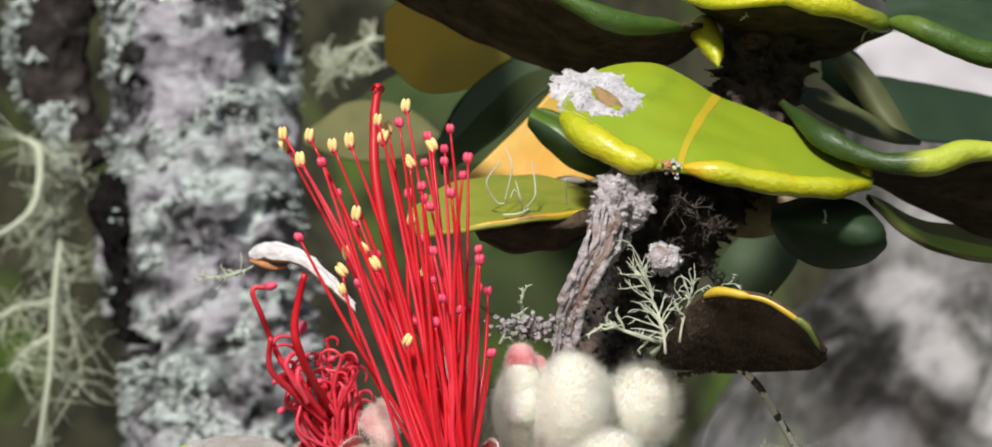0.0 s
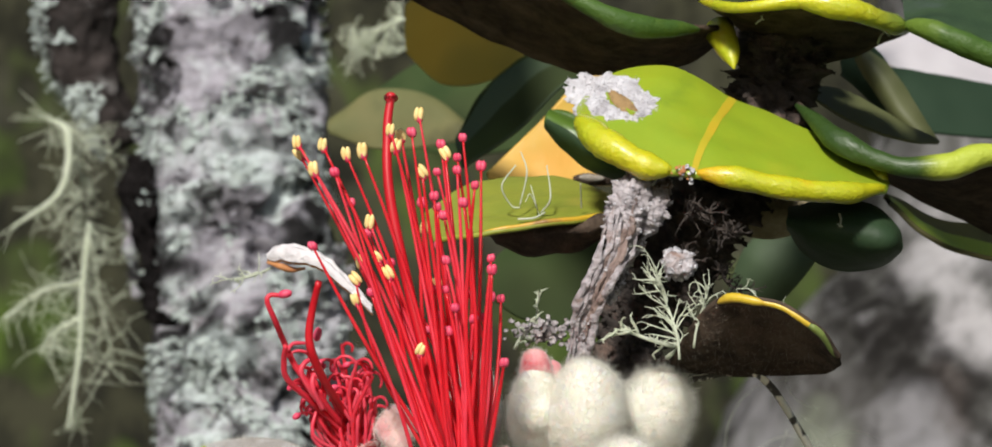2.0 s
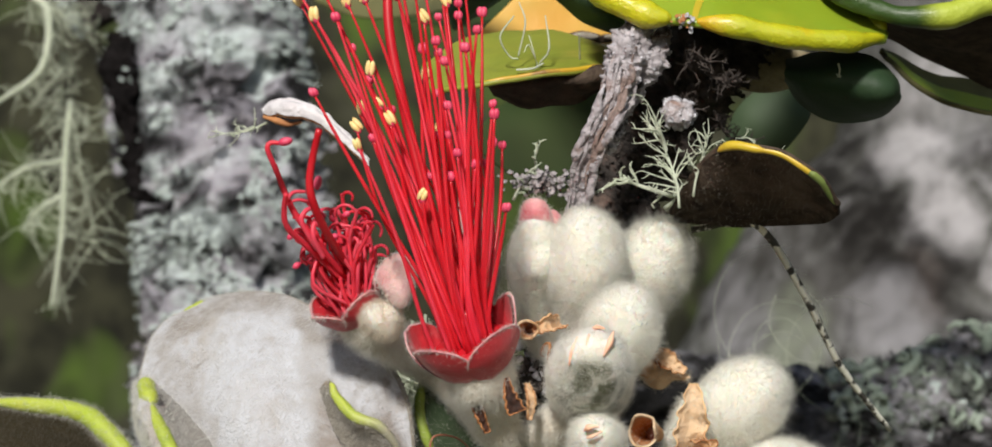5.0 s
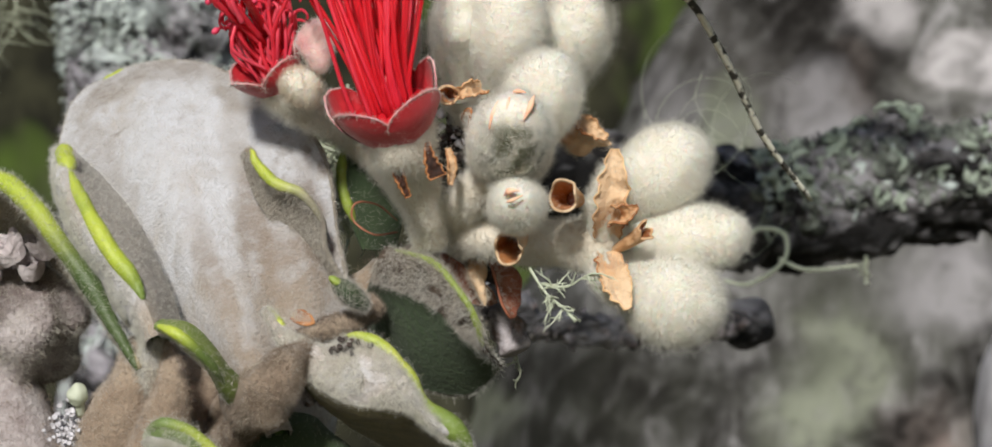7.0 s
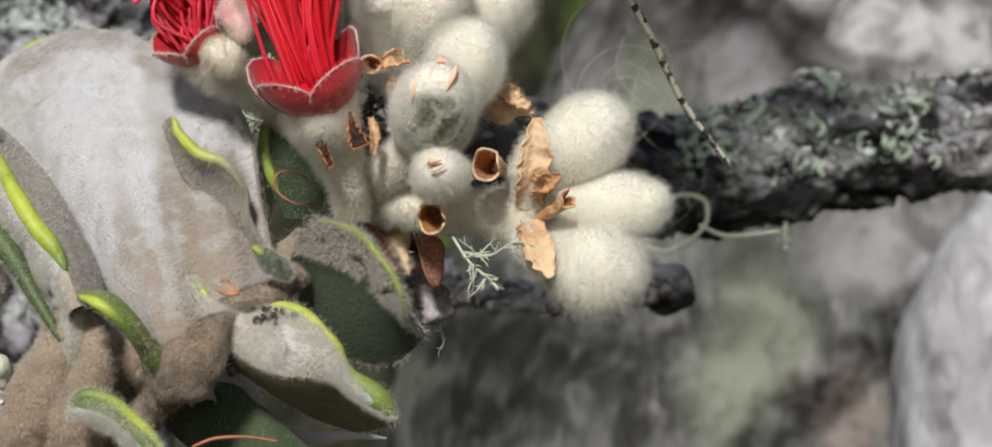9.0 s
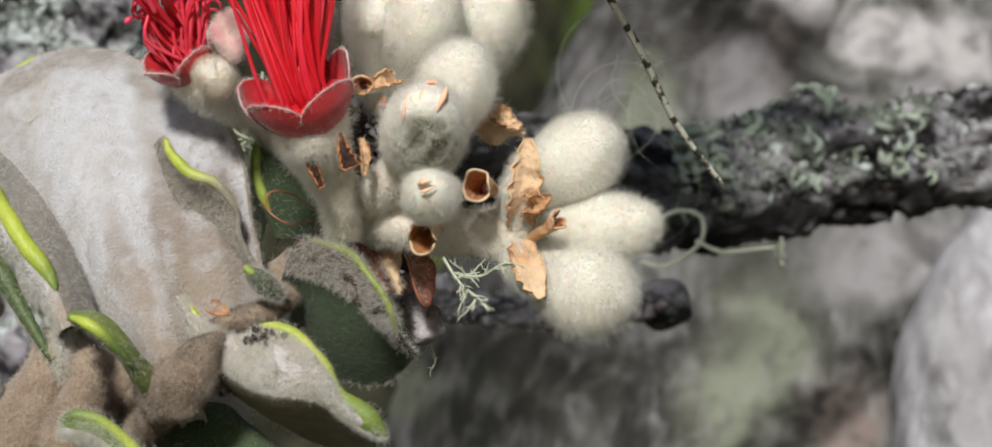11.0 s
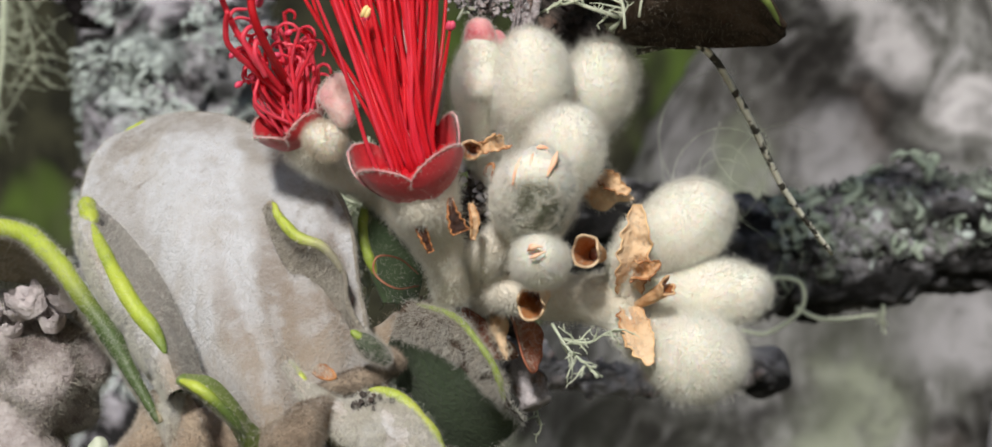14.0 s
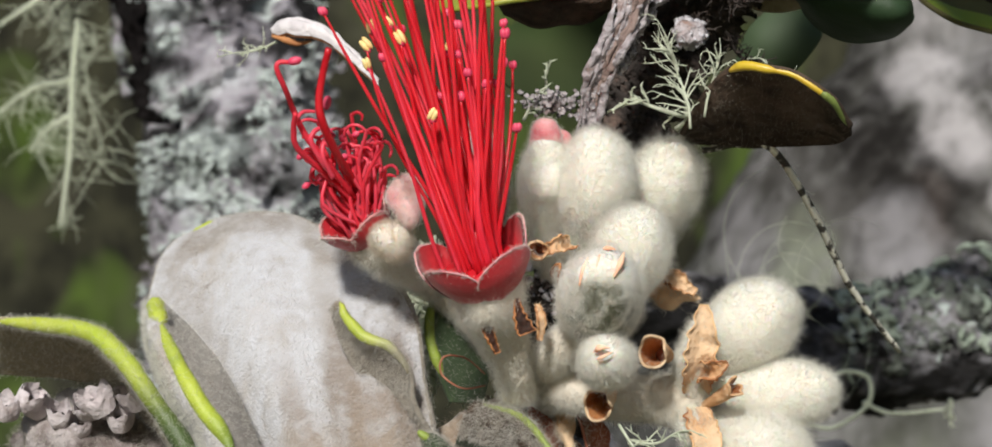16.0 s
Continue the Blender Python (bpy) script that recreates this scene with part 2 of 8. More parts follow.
M_LEAF_DULL = mat("dull_pale_olive_leaf", (0.10, 0.11, 0.042), (0.07, 0.078, 0.028), 120, 0.6, c3=(0.13, 0.13, 0.08), scale3=80, amount3=0.4, soft=0.26, detail=3.0)
M_LEAF_HAIRY = mat("hairy_green_leaf", (0.16, 0.21, 0.06), (0.10, 0.15, 0.045), 300, 0.65, bump=0.0001, bump_scale=1500, c3=(0.26, 0.32, 0.05), scale3=140, amount3=0.4, sheen=0.3)
M_WOOL_CREAM = mat("cream_wool_hair", (0.80, 0.74, 0.64), (0.66, 0.57, 0.46), 260, 0.75, trans=0.5, spec=0.2)
M_RIM_ORANGE = mat("orange_leaf_margin", (0.62, 0.42, 0.03), (0.50, 0.28, 0.03), 200, 0.4, bump=0.0001, c3=(0.10, 0.025, 0.03), scale3=170, amount3=0.38)
M_RIM_YELLOWED = mat("yellowed_leaf_margin", (0.62, 0.46, 0.03), (0.52, 0.33, 0.03), 260, 0.4, bump=0.0001, c3=(0.34, 0.32, 0.05), scale3=200, amount3=0.38, soft=0.2)
M_MIDRIB = mat("orange_midrib", (0.50, 0.33, 0.022), (0.42, 0.37, 0.024), 260, 0.4, contrast=(0.3, 0.7))
M_CRUST = mat("white_crust", (0.70, 0.69, 0.73), (0.42, 0.40, 0.43), 700, 0.85, bump=0.0004, bump_scale=1800, c3=(0.20, 0.17, 0.16), scale3=600, amount3=0.25)
M_BARK = mat("dark_twig_bark", (0.075, 0.058, 0.050), (0.018, 0.014, 0.012), 450, 0.9, bump=0.0006, bump_scale=900, c3=(0.15, 0.10, 0.08), scale3=300, amount3=0.36)
M_BARK_GREY = mat("weathered_twig_bark", (0.58, 0.535, 0.56), (0.28, 0.245, 0.25), 600, 0.95, bump=0.0008, bump_scale=1300, c3=(0.70, 0.68, 0.72), scale3=340, amount3=0.42, c5=(0.30, 0.19, 0.15), scale5=260, amount5=0.40, c4=(0.03, 0.024, 0.022), scale4=420, amount4=0.38)
M_BARK_STRIP = mat("brown_fibrous_bark", (0.36, 0.27, 0.24), (0.17, 0.12, 0.105), 500, 0.95, bump=0.0006, bump_scale=1500, c3=(0.58, 0.54, 0.56), scale3=320, amount3=0.36, c4=(0.03, 0.024, 0.02), scale4=420, amount4=0.34)
M_TRUNK = mat("lichen_covered_bark", (0.45, 0.43, 0.48), (0.25, 0.235, 0.265), 330, 0.95, bump=0.0014, bump_scale=500, c3=(0.60, 0.66, 0.655), scale3=75, amount3=0.52, c5=(0.36, 0.33, 0.36), scale5=30, amount5=0.42, c4=(0.008, 0.007, 0.008), scale4=66, amount4=0.575, stretch=(1, 1, 1.5), soft=0.10, detail=10.0, swirl=0.9)
M_CREVICE_BLACK = mat("crevice_shade_black", (0.006, 0.0055, 0.0055), (0.016, 0.014, 0.014), 300, 1.0, bump=0.001, bump_scale=400, spec=0.0)
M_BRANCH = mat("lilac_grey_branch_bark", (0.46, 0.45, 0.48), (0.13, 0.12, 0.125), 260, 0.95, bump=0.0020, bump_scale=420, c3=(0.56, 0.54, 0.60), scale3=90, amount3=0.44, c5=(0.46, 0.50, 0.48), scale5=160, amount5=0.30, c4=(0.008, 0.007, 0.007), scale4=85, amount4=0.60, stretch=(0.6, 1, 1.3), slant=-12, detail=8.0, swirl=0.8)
M_SNAG = mat("black_snag_bark", (0.018, 0.016, 0.015), (0.06, 0.05, 0.048), 170, 0.98, bump=0.002, bump_scale=300, c3=(0.22, 0.21, 0.21), scale3=110, amount3=0.28, spec=0.1)
M_LICHEN = mat("grey_green_lichen", (0.56, 0.62, 0.60), (0.36, 0.41, 0.39), 500, 0.9, bump=0.0004, bump_scale=1200, c4=(0.02, 0.02, 0.02), scale4=260, amount4=0.3)
M_LICHEN_DARK = mat("dull_green_lichen", (0.28, 0.31, 0.27), (0.07, 0.08, 0.068), 400, 0.9, bump=0.0005, bump_scale=900, c4=(0.012, 0.012, 0.012), scale4=220, amount4=0.38)
M_USNEA = mat("pale_beard_lichen", (0.72, 0.76, 0.62), (0.60, 0.65, 0.50), 600, 0.8, trans=0.3)
M_TWIG = mat("pale_thin_twig", (0.80, 0.78, 0.66), (0.06, 0.055, 0.045), 800, 0.85, bump=0.0001, contrast=(0.50, 0.54))
M_FAR = mat("far_pale_bark", (0.196, 0.194, 0.190), (0.066, 0.065, 0.058), 62, 0.95, c3=(0.022, 0.020, 0.018), scale3=26, amount3=0.50, c4=(0.30, 0.292, 0.300), scale4=40, amount4=0.39, stretch=(1.7, 1, 0.75), slant=40, detail=5.0, soft=0.2, swirl=0.6, spec=0.1)
M_FAR_GREY = mat("far_grey_bark", (0.52, 0.52, 0.56), (0.32, 0.31, 0.33), 90, 0.95, bump=0.004, bump_scale=120, c3=(0.08, 0.074, 0.072), scale3=36, amount3=0.38, stretch=(1, 1, 0.5), detail=5.0, soft=0.2, spec=0.1, swirl=0.6)
M_BACK = mat("shaded_woods", (0.047, 0.047, 0.030), (0.018, 0.018, 0.014), 28, 1.0, c3=(0.066, 0.066, 0.048), scale3=16, amount3=0.42, spec=0.0, c5=(0.075, 0.12, 0.024), scale5=12, amount5=0.43, c4=(0.014, 0.014, 0.011), scale4=18, amount4=0.40, stretch=(1, 1, 0.8), detail=2.0, soft=0.28)
M_PALE = mat("white_felt", (0.48, 0.46, 0.48), (0.40, 0.375, 0.40), 90, 0.95, detail=2.0)
M_GROUND = mat("leaf_litter", (0.10, 0.085, 0.05), (0.05, 0.06, 0.025), 20, 0.95, bump=0.01, bump_scale=40, c3=(0.16, 0.13, 0.09), scale3=4, amount3=0.4)
M_SEED_DARK = mat("grey_brown_felt", (0.50, 0.46, 0.46), (0.25, 0.205, 0.20), 260, 0.95, bump=0.0004, bump_scale=1800, c3=(0.07, 0.05, 0.042), scale3=130, amount3=0.42)
M_SEED = mat("pale_seed_capsule", (0.80, 0.74, 0.76), (0.54, 0.47, 0.485), 420, 0.9, bump=0.0004, bump_scale=1500, c3=(0.22, 0.16, 0.15), scale3=320, amount3=0.27, sheen=0.3)

# ---- geometry helpers, all in millimetres ----


def V(p):
    return np.array(p, dtype=float)


def unit(p):
    p = np.array(p, dtype=float)
    return p / max(np.linalg.norm(p), 1e-9)


def wobble(p, scale, seed=0.0):
    """Smooth noise in -1..1 at each row of p, with features of about 1/scale."""
    return np.array([noise.noise(Vector((q[0] * scale + seed, q[1] * scale - seed, q[2] * scale + 2 * seed))) for q in p])


def smooth_line(points, n):
    """n points on a Catmull-Rom line through the given ones."""
    p = np.array(points, dtype=float)
    if len(p) == 2:
        return p[0] + np.linspace(0, 1, n)[:, None] * (p[1] - p[0])
    e = np.vstack([2 * p[0] - p[1], p, 2 * p[-1] - p[-2]])
    out = []
    for t in np.linspace(0, len(p) - 1 - 1e-6, n):
        i = int(t)
        f = t - i
        a, b, c, d = e[i:i + 4]
        out.append(0.5 * (2 * b + (c - a) * f + (2 * a - 5 * b + 4 * c - d) * f * f + (3 * b - a - 3 * c + d) * f ** 3))
    return np.array(out)


def tube(points, radii, n=12, seg=8, rough=0.0, rough_scale=1.0, seed=0.0, closed=False):
    """A round tube along a smooth line; radii are spread evenly along it."""
    line = smooth_line(points, n)
    r = np.interp(np.linspace(0, 1, n), np.linspace(0, 1, len(radii)), radii)
    tang = np.gradient(line, axis=0)
    side = unit(np.cross(tang[0], (0.31, 0.87, 0.4)))
    verts = []
    for i in range(n):
        t = unit(tang[i])
        side = unit(side - t * np.dot(side, t))
        up = np.cross(t, side)
        a = np.linspace(0, 2 * np.pi, seg, endpoint=False)
        verts.append(line[i] + r[i] * (np.cos(a)[:, None] * side + np.sin(a)[:, None] * up))
    verts = np.vstack(verts)
    if rough:
        mid = np.repeat(line, seg, axis=0)
        verts = mid + (verts - mid) * (1 + rough * wobble(verts, rough_scale, seed))[:, None]
    faces = [(i * seg + k, i * seg + (k + 1) % seg, (i + 1) * seg + (k + 1) % seg, (i + 1) * seg + k) for i in range(n - 1) for k in range(seg)]
    faces.append(tuple(range(seg))[::-1])
    faces.append(tuple((n - 1) * seg + k for k in range(seg)))
    return verts, faces


def join(*geos):
    verts, faces, k = [], [], 0
    for v, f in geos:
        verts.append(v)
        faces += [tuple(i + k for i in q) for q in f]
        k += len(v)
    return np.vstack(verts), faces


def blob(centre, radii, axis=(0, 0, 1), rings=12, seg=16, rough=0.0, rough_scale=1.0, seed=0.0, profile=None):
    """A rounded body round an axis; profile gives the radius along it, 0 to 1."""
    a = unit(axis)
    s = unit(np.cross(a, (0.3, 0.9, 0.2)))
    u = np.cross(a, s)
    t = np.linspace(0, np.pi, rings)
    verts = []
    for x in t:
        h = -np.cos(x)
        w = np.sin(x) if profile is None else profile((h + 1) / 2)
        g = np.linspace(0, 2 * np.pi, seg, endpoint=False)
        verts.append(V(centre) + a * h * radii[1] + radii[0] * w * (np.cos(g)[:, None] * s + np.sin(g)[:, None] * u))
    verts = np.vstack(verts)
    if rough:
        c = V(centre)
        verts = c + (verts - c) * (1 + rough * wobble(verts, rough_scale, seed))[:, None]
    faces = [(i * seg + k, i * seg + (k + 1) % seg, (i + 1) * seg + (k + 1) % seg, (i + 1) * seg + k) for i in range(rings - 1) for k in range(seg)]
    return verts, faces


def hairs(geo, count, length, width, lean=0.35, droop=0.15, keep=None, seed=1, vary=0.5, comb=None):
    """Fine tapered hairs that stand on the faces of geo, combed towards a direction."""
    rng = np.random.default_rng(seed)
    v, f = geo
    tri = np.array([(q[0], q[i], q[i + 1]) for q in f for i in range(1, len(q) - 1)])
    a, b, c = v[tri[:, 0]], v[tri[:, 1]], v[tri[:, 2]]
    n = np.cross(b - a, c - a)
    area = np.linalg.norm(n, axis=1) + 1e-12
    mid = v.mean(axis=0)
    pick = rng.choice(len(tri), count, p=area / area.sum())
    r1, r2 = np.sqrt(rng.random(count)), rng.random(count)
    p = a[pick] * (1 - r1)[:, None] + b[pick] * (r1 * (1 - r2))[:, None] + c[pick] * (r1 * r2)[:, None]
    nn = n[pick] / area[pick][:, None]
    if keep is not None:
        sel = keep(p)
        p, nn = p[sel], nn[sel]
    k = len(p)
    d1 = nn + lean * rng.normal(size=(k, 3)) + (0 if comb is None else np.array(comb))
    d1 /= np.linalg.norm(d1, axis=1)[:, None]
    d2 = d1 + 0.45 * lean * rng.normal(size=(k, 3)) + np.array([0, 0, -droop])
    d2 /= np.linalg.norm(d2, axis=1)[:, None]
    ln = length * (1 - vary + 2 * vary * rng.random(k) ** 1.5)[:, None]
    w = np.cross(d1, rng.normal(size=(k, 3)))
    w = width / 2 * w / (np.linalg.norm(w, axis=1)[:, None] + 1e-9)
    m = p + d1 * ln * 0.5
    e = m + d2 * ln * 0.5
    verts = np.stack([p - w, p + w, m + w * 0.8, m - w * 0.8, e], axis=1).reshape(-1, 3)
    base = np.arange(k)[:, None] * 5
    quads = (base + np.array([0, 1, 2, 3])).tolist()
    tris = (base + np.array([3, 2, 4])).tolist()
    return verts, quads + tris


ORIGIN = {}


def thing(name, label, category, at, group="", kind=""):
    """A thing: an empty at its base, for its parts."""
    ob = tagged(new(name), label, category, group, kind)
    ob.location = Vector(at) * 0.001
    ob.empty_display_size = 0.002
    ORIGIN[ob.name] = np.array(at, dtype=float)
    return ob


def part(name, geo, material, parent=None, label="", flat=False, kind=""):
    """One mesh under a thing or under a part of it."""
    v, f = geo
    o = ORIGIN[parent.name] if parent else np.zeros(3)
    me = bpy.data.meshes.new(name)
    me.from_pydata(((v - o) * 0.001).tolist(), [], f)
    me.materials.append(material)
    if not flat:
        me.polygons.foreach_set("use_smooth", [True] * len(me.polygons))
    me.update()
    ob = new(name, me)
    if parent:
        ob.parent = parent
    ORIGIN[ob.name] = o
    return tagged(ob, label=label, kind=kind)


# ---- leaves ----
def leaf_surface(base, tip, face, width, cup, bend, ob, rings=10, seg=48, fold=0.0, notch=0.0, seed=0.0, ripple=0.02):
    base, tip = V(base), V(tip)
    length = np.linalg.norm(tip - base)
    a = unit(tip - base)
    s = unit(np.cross(a, face))
    n = np.cross(s, a)
    if np.dot(n, face) < 0:
        n = -n
    mid = (base + tip) / 2

    def at(r, th, lift=0.0):
        al = -np.cos(th)
        sd = np.sin(th)
        wide = 1 + ob * al * 0.35
        pull = 1 - notch * np.exp(-((th - np.pi) / 0.16) ** 2)
        p = mid + a * (r * al * length / 2 * pull) + s * (r * sd * width / 2 * wide)
        h = bend * length * (1 - (r * al) ** 2) + cup * width * (r * sd) ** 2 + fold * width * abs(r * sd)
        q = p * 0.35 + seed
        h += ripple * width * noise.noise(Vector(q))
        return p + n * (h + lift)
    return at, n


def graded(material, colour, start, end):
    """A copy of a material that passes into another colour between two places of the thing, in metres from its base."""
    m = material.copy()
    nt = m.node_tree
    b = nt.nodes["Principled BSDF"]
    tc = nt.nodes.new("ShaderNodeTexCoord")
    off = nt.nodes.new("ShaderNodeVectorMath")
    off.operation = "SUBTRACT"
    off.inputs[1].default_value = start
    nt.links.new(tc.outputs["Object"], off.inputs[0])
    along = nt.nodes.new("ShaderNodeVectorMath")
    along.operation = "DOT_PRODUCT"
    way = np.array(end) - np.array(start)
    along.inputs[1].default_value = way / np.dot(way, way)
    nt.links.new(off.outputs[0], along.inputs[0])
    grain = nt.nodes.new("ShaderNodeTexNoise")
    grain.inputs["Scale"].default_value = 300.0
    nt.links.new(tc.outputs["Object"], grain.inputs["Vector"])
    both = nt.nodes.new("ShaderNodeMath")
    both.operation = "MULTIPLY_ADD"
    both.inputs[1].default_value = 0.5
    nt.links.new(grain.outputs[0], both.inputs[0])
    nt.links.new(along.outputs["Value"], both.inputs[2])
    r = nt.nodes.new("ShaderNodeMapRange")
    r.interpolation_type = "SMOOTHSTEP"
    r.inputs["From Min"].default_value, r.inputs["From Max"].default_value = 0.25, 1.25
    nt.links.new(both.outputs[0], r.inputs["Value"])
    mix = nt.nodes.new("ShaderNodeMix")
    mix.data_type = "RGBA"
    mix.inputs["B"].default_value = (*colour, 1)
    nt.links.new(r.outputs[0], mix.inputs["Factor"])
    nt.links.new(b.inputs["Base Color"].links[0].from_socket, mix.inputs["A"])
    nt.links.new(mix.outputs["Result"], b.inputs["Base Color"])
    return m


GREEN, DEEP, LIME, YELLOW = (0.12, 0.19, 0.03), (0.035, 0.075, 0.014), (0.40, 0.47, 0.05), (0.60, 0.55, 0.015)


def spread_leaf(left, mid, right, halves, back, rims=(), thick=0.5, label="", group="", wool=(0, 0), hair=0.5, seed=0.0, ripple=0.25, crease=0.0, edge_mat=None, strip=None, name="leaf", wool_mat=None, rim_wool=0, edge_wool=0):
    """A leaf spanned between its two edges and a middle line, each from one end of the leaf to the other. halves: the materials of the seen face on each side of the
    middle; back: of the hidden face. rims: (line, from, to, radius, material) of the rolled margins."""
    n, m = 34, 9
    lines = [smooth_line(p, n) for p in (left, mid, right)]

    def at(s, q):
        x = s * (n - 1)
        i = min(int(x), n - 2)
        l, c, r = (ln[i] + (x - i) * (ln[i + 1] - ln[i]) for ln in lines)
        return l * (q * (q - 1) / 2) + c * (1 - q * q) + r * (q * (q + 1) / 2)

    grid = np.array([[at(i / (n - 1), k / m) for k in range(-m, m + 1)] for i in range(n)])
    du, dv = np.gradient(grid, axis=0), np.gradient(grid, axis=1)
    nor = np.cross(du, dv)
    nor /= np.linalg.norm(nor, axis=2)[:, :, None] + 1e-9
    if np.dot(nor[n // 2, m], grid[n // 2, m]) > 0:
        nor = -nor
    bump = ripple * wobble(grid.reshape(-1, 3), 0.35, seed).reshape(n, 2 * m + 1) * (1 - np.linspace(0, 1, n)[:, None] ** 6)
    if crease:
        ss, qq = np.meshgrid(np.linspace(0, 1, n), np.linspace(-1, 1, 2 * m + 1), indexing="ij")
        bump = bump + crease * (1 - ss ** 3) * (np.cos(5.2 * qq + 0.8) * (1 - 0.8 * ss) + 0.5 * np.cos(9 * qq + 2 * ss))
    grid = grid + nor * bump[:, :, None]
    th = thing(name, label, "leaf", left[0], group)

    def sheet(k0, k1, lift):
        w = k1 - k0 + 1
        v = (grid[:, k0:k1 + 1] + nor[:, k0:k1 + 1] * lift).reshape(-1, 3)
        f = [(i * w + k, i * w + k + 1, (i + 1) * w + k + 1, (i + 1) * w + k) for i in range(n - 1) for k in range(w - 1)]
        a, b, c = v[f[len(f) // 2][0]], v[f[len(f) // 2][1]], v[f[len(f) // 2][2]]
        if np.dot(np.cross(b - a, c - a), nor[n // 2, (k0 + k1) // 2]) * lift < 0:
            f = [q[::-1] for q in f]
        return v, f

    if halves[0] is halves[1]:
        g = sheet(0, 2 * m, thick / 2)
        part("blade", g, halves[0], th)
        if sum(wool):
            part("wool", hairs(g, int(sum(wool) * 1.5), hair, 0.019, seed=int(seed * 10) + 5, lean=0.6), wool_mat or M_WOOL_GREY, th, "fine woolly hairs", kind="stuff")
    else:
        for k, (k0, k1) in enumerate(((0, m), (m, 2 * m))):
            g = sheet(k0, k1, thick / 2)
            bl = part("blade", g, halves[k], th)
            if wool[k]:
                part("wool", hairs(g, int(wool[k] * 1.8), hair, 0.019, seed=int(seed * 10) + 5 + k, lean=0.6, keep=lambda p: wobble(p, 0.8, seed) > -0.3), wool_mat or M_WOOL_GREY, bl, "fine woolly hairs", kind="stuff")
    part("back_face", sheet(0, 2 * m, -thick / 2), back, th)
    edge = np.vstack([grid[:, 0], grid[-1, 1:], grid[-2::-1, -1]])
    eg = tube(edge, [thick * 0.52], n=150, seg=7)
    part("edge", eg, edge_mat or halves[0], th)
    if edge_wool:
        part("edge_wool", hairs(eg, edge_wool, max(hair, 0.45), 0.022, seed=int(seed * 10) + 9, lean=0.6), M_WOOL, th, "white hairs along the edge", kind="stuff")
    for line, s0, s1, r, material in rims:
        k = {"L": 0, "M": m, "R": 2 * m}[line]
        i0, i1 = s0 * (n - 1), s1 * (n - 1)
        pts = []
        for x in np.linspace(i0, i1, 22):
            i = min(int(x), n - 2)
            pts.append(grid[i, k] + (x - i) * (grid[i + 1, k] - grid[i, k]) + nor[i, k] * thick * 0.3)
        pts = np.array(pts)
        rr = r * (0.88 + 0.26 * wobble(pts, 0.3, seed + 2.0) + 0.06 * wobble(pts, 1.1, seed + 5.0))
        rr[:6] *= np.linspace(0.05, 1, 6) ** 0.45
        rr[-6:] *= np.linspace(1, 0.05, 6) ** 0.45
        if isinstance(material, tuple):
            material, colour, f0, f1 = material
            o = np.array(left[0], dtype=float)
            material = graded(material, colour, (pts[int(f0 * 21)] - o) * 0.001, (pts[int(f1 * 21)] - o) * 0.001)
        rg = tube(pts, rr, n=60, seg=12, rough=0.04, rough_scale=1.2, seed=seed)
        part("margin", rg, material, th, "rolled margin")
        if rim_wool:
            part("margin_wool", hairs(rg, int(rim_wool * 1.5), hair, 0.018, seed=int(seed * 10) + 8, lean=0.5), wool_mat or M_WOOL_GREY, th, "fine woolly hairs", kind="stuff")
    if strip:
        s0, s1, half, material = strip
        v, f = [], []
        for k in range(2 * m + 1):
            s = s0 + (s1 - s0) * k / (2 * m)
            for d in (-half, half):
                x = (s + d * (0.8 + 0.2 * noise.noise(Vector((k * 0.4, d * 50, seed))))) * (n - 1)
                i = int(x)
                v.append(grid[i, k] + (x - i) * (grid[i + 1, k] - grid[i, k]) + nor[i, k] * (thick / 2 + 0.05))
        f = [(2 * k, 2 * k + 1, 2 * k + 3, 2 * k + 2) for k in range(2 * m)]
        part("midrib", (np.array(v), f), material, th, "orange midrib")
    return th, at, nor


def stem(name, points, radii, material, label, category, n=24, seg=12, rough=0.2, rough_scale=0.6, wool=0, hair=0.5, seed=0.0, group="", crumbs=0, crumb=0.6, crumb_mat=None, wool_mat=None, fine=0.0, pale=0):
    th = thing(name, label, category, points[0], group)
    g = tube(points, radii, n=n, seg=seg, rough=rough, rough_scale=rough_scale, seed=seed)
    if fine:
        mid = np.repeat(smooth_line(points, n), seg, axis=0)
        g = (mid + (g[0] - mid) * (1 + fine * wobble(g[0], 2.3, seed + 5) + 0.6 * fine * wobble(g[0], 5.0, seed + 6))[:, None], g[1])
    part("bark" if not wool else "stalk", g, material, th)
    if crumbs:
        line = np.repeat(smooth_line(points, n), seg, axis=0)
        rng = np.random.default_rng(int(seed * 13) + 1)
        pick = rng.choice(len(line), min(crumbs, len(line)), replace=False)
        o = g[0][pick] - line[pick]
        part("loose_bark", flakes(g[0][pick], o, crumb, int(seed * 13) + 2, lobes=6, curl=1.2), crumb_mat, th, "crumbling bark flakes", kind="stuff")
    if wool:
        part("wool", hairs(g, int(wool * 1.5), hair, 0.02, seed=int(seed * 7) + 3, lean=0.6), wool_mat or M_WOOL, th, "fine woolly hairs", kind="stuff")
    if pale:
        part("pale_wool", hairs(g, pale, hair * 0.9, 0.018, seed=int(seed * 7) + 8, lean=0.8, keep=lambda p: wobble(p, 0.5, seed) > 0.0), M_WOOL_CREAM, th, "pale woolly hairs", kind="stuff")
    return th


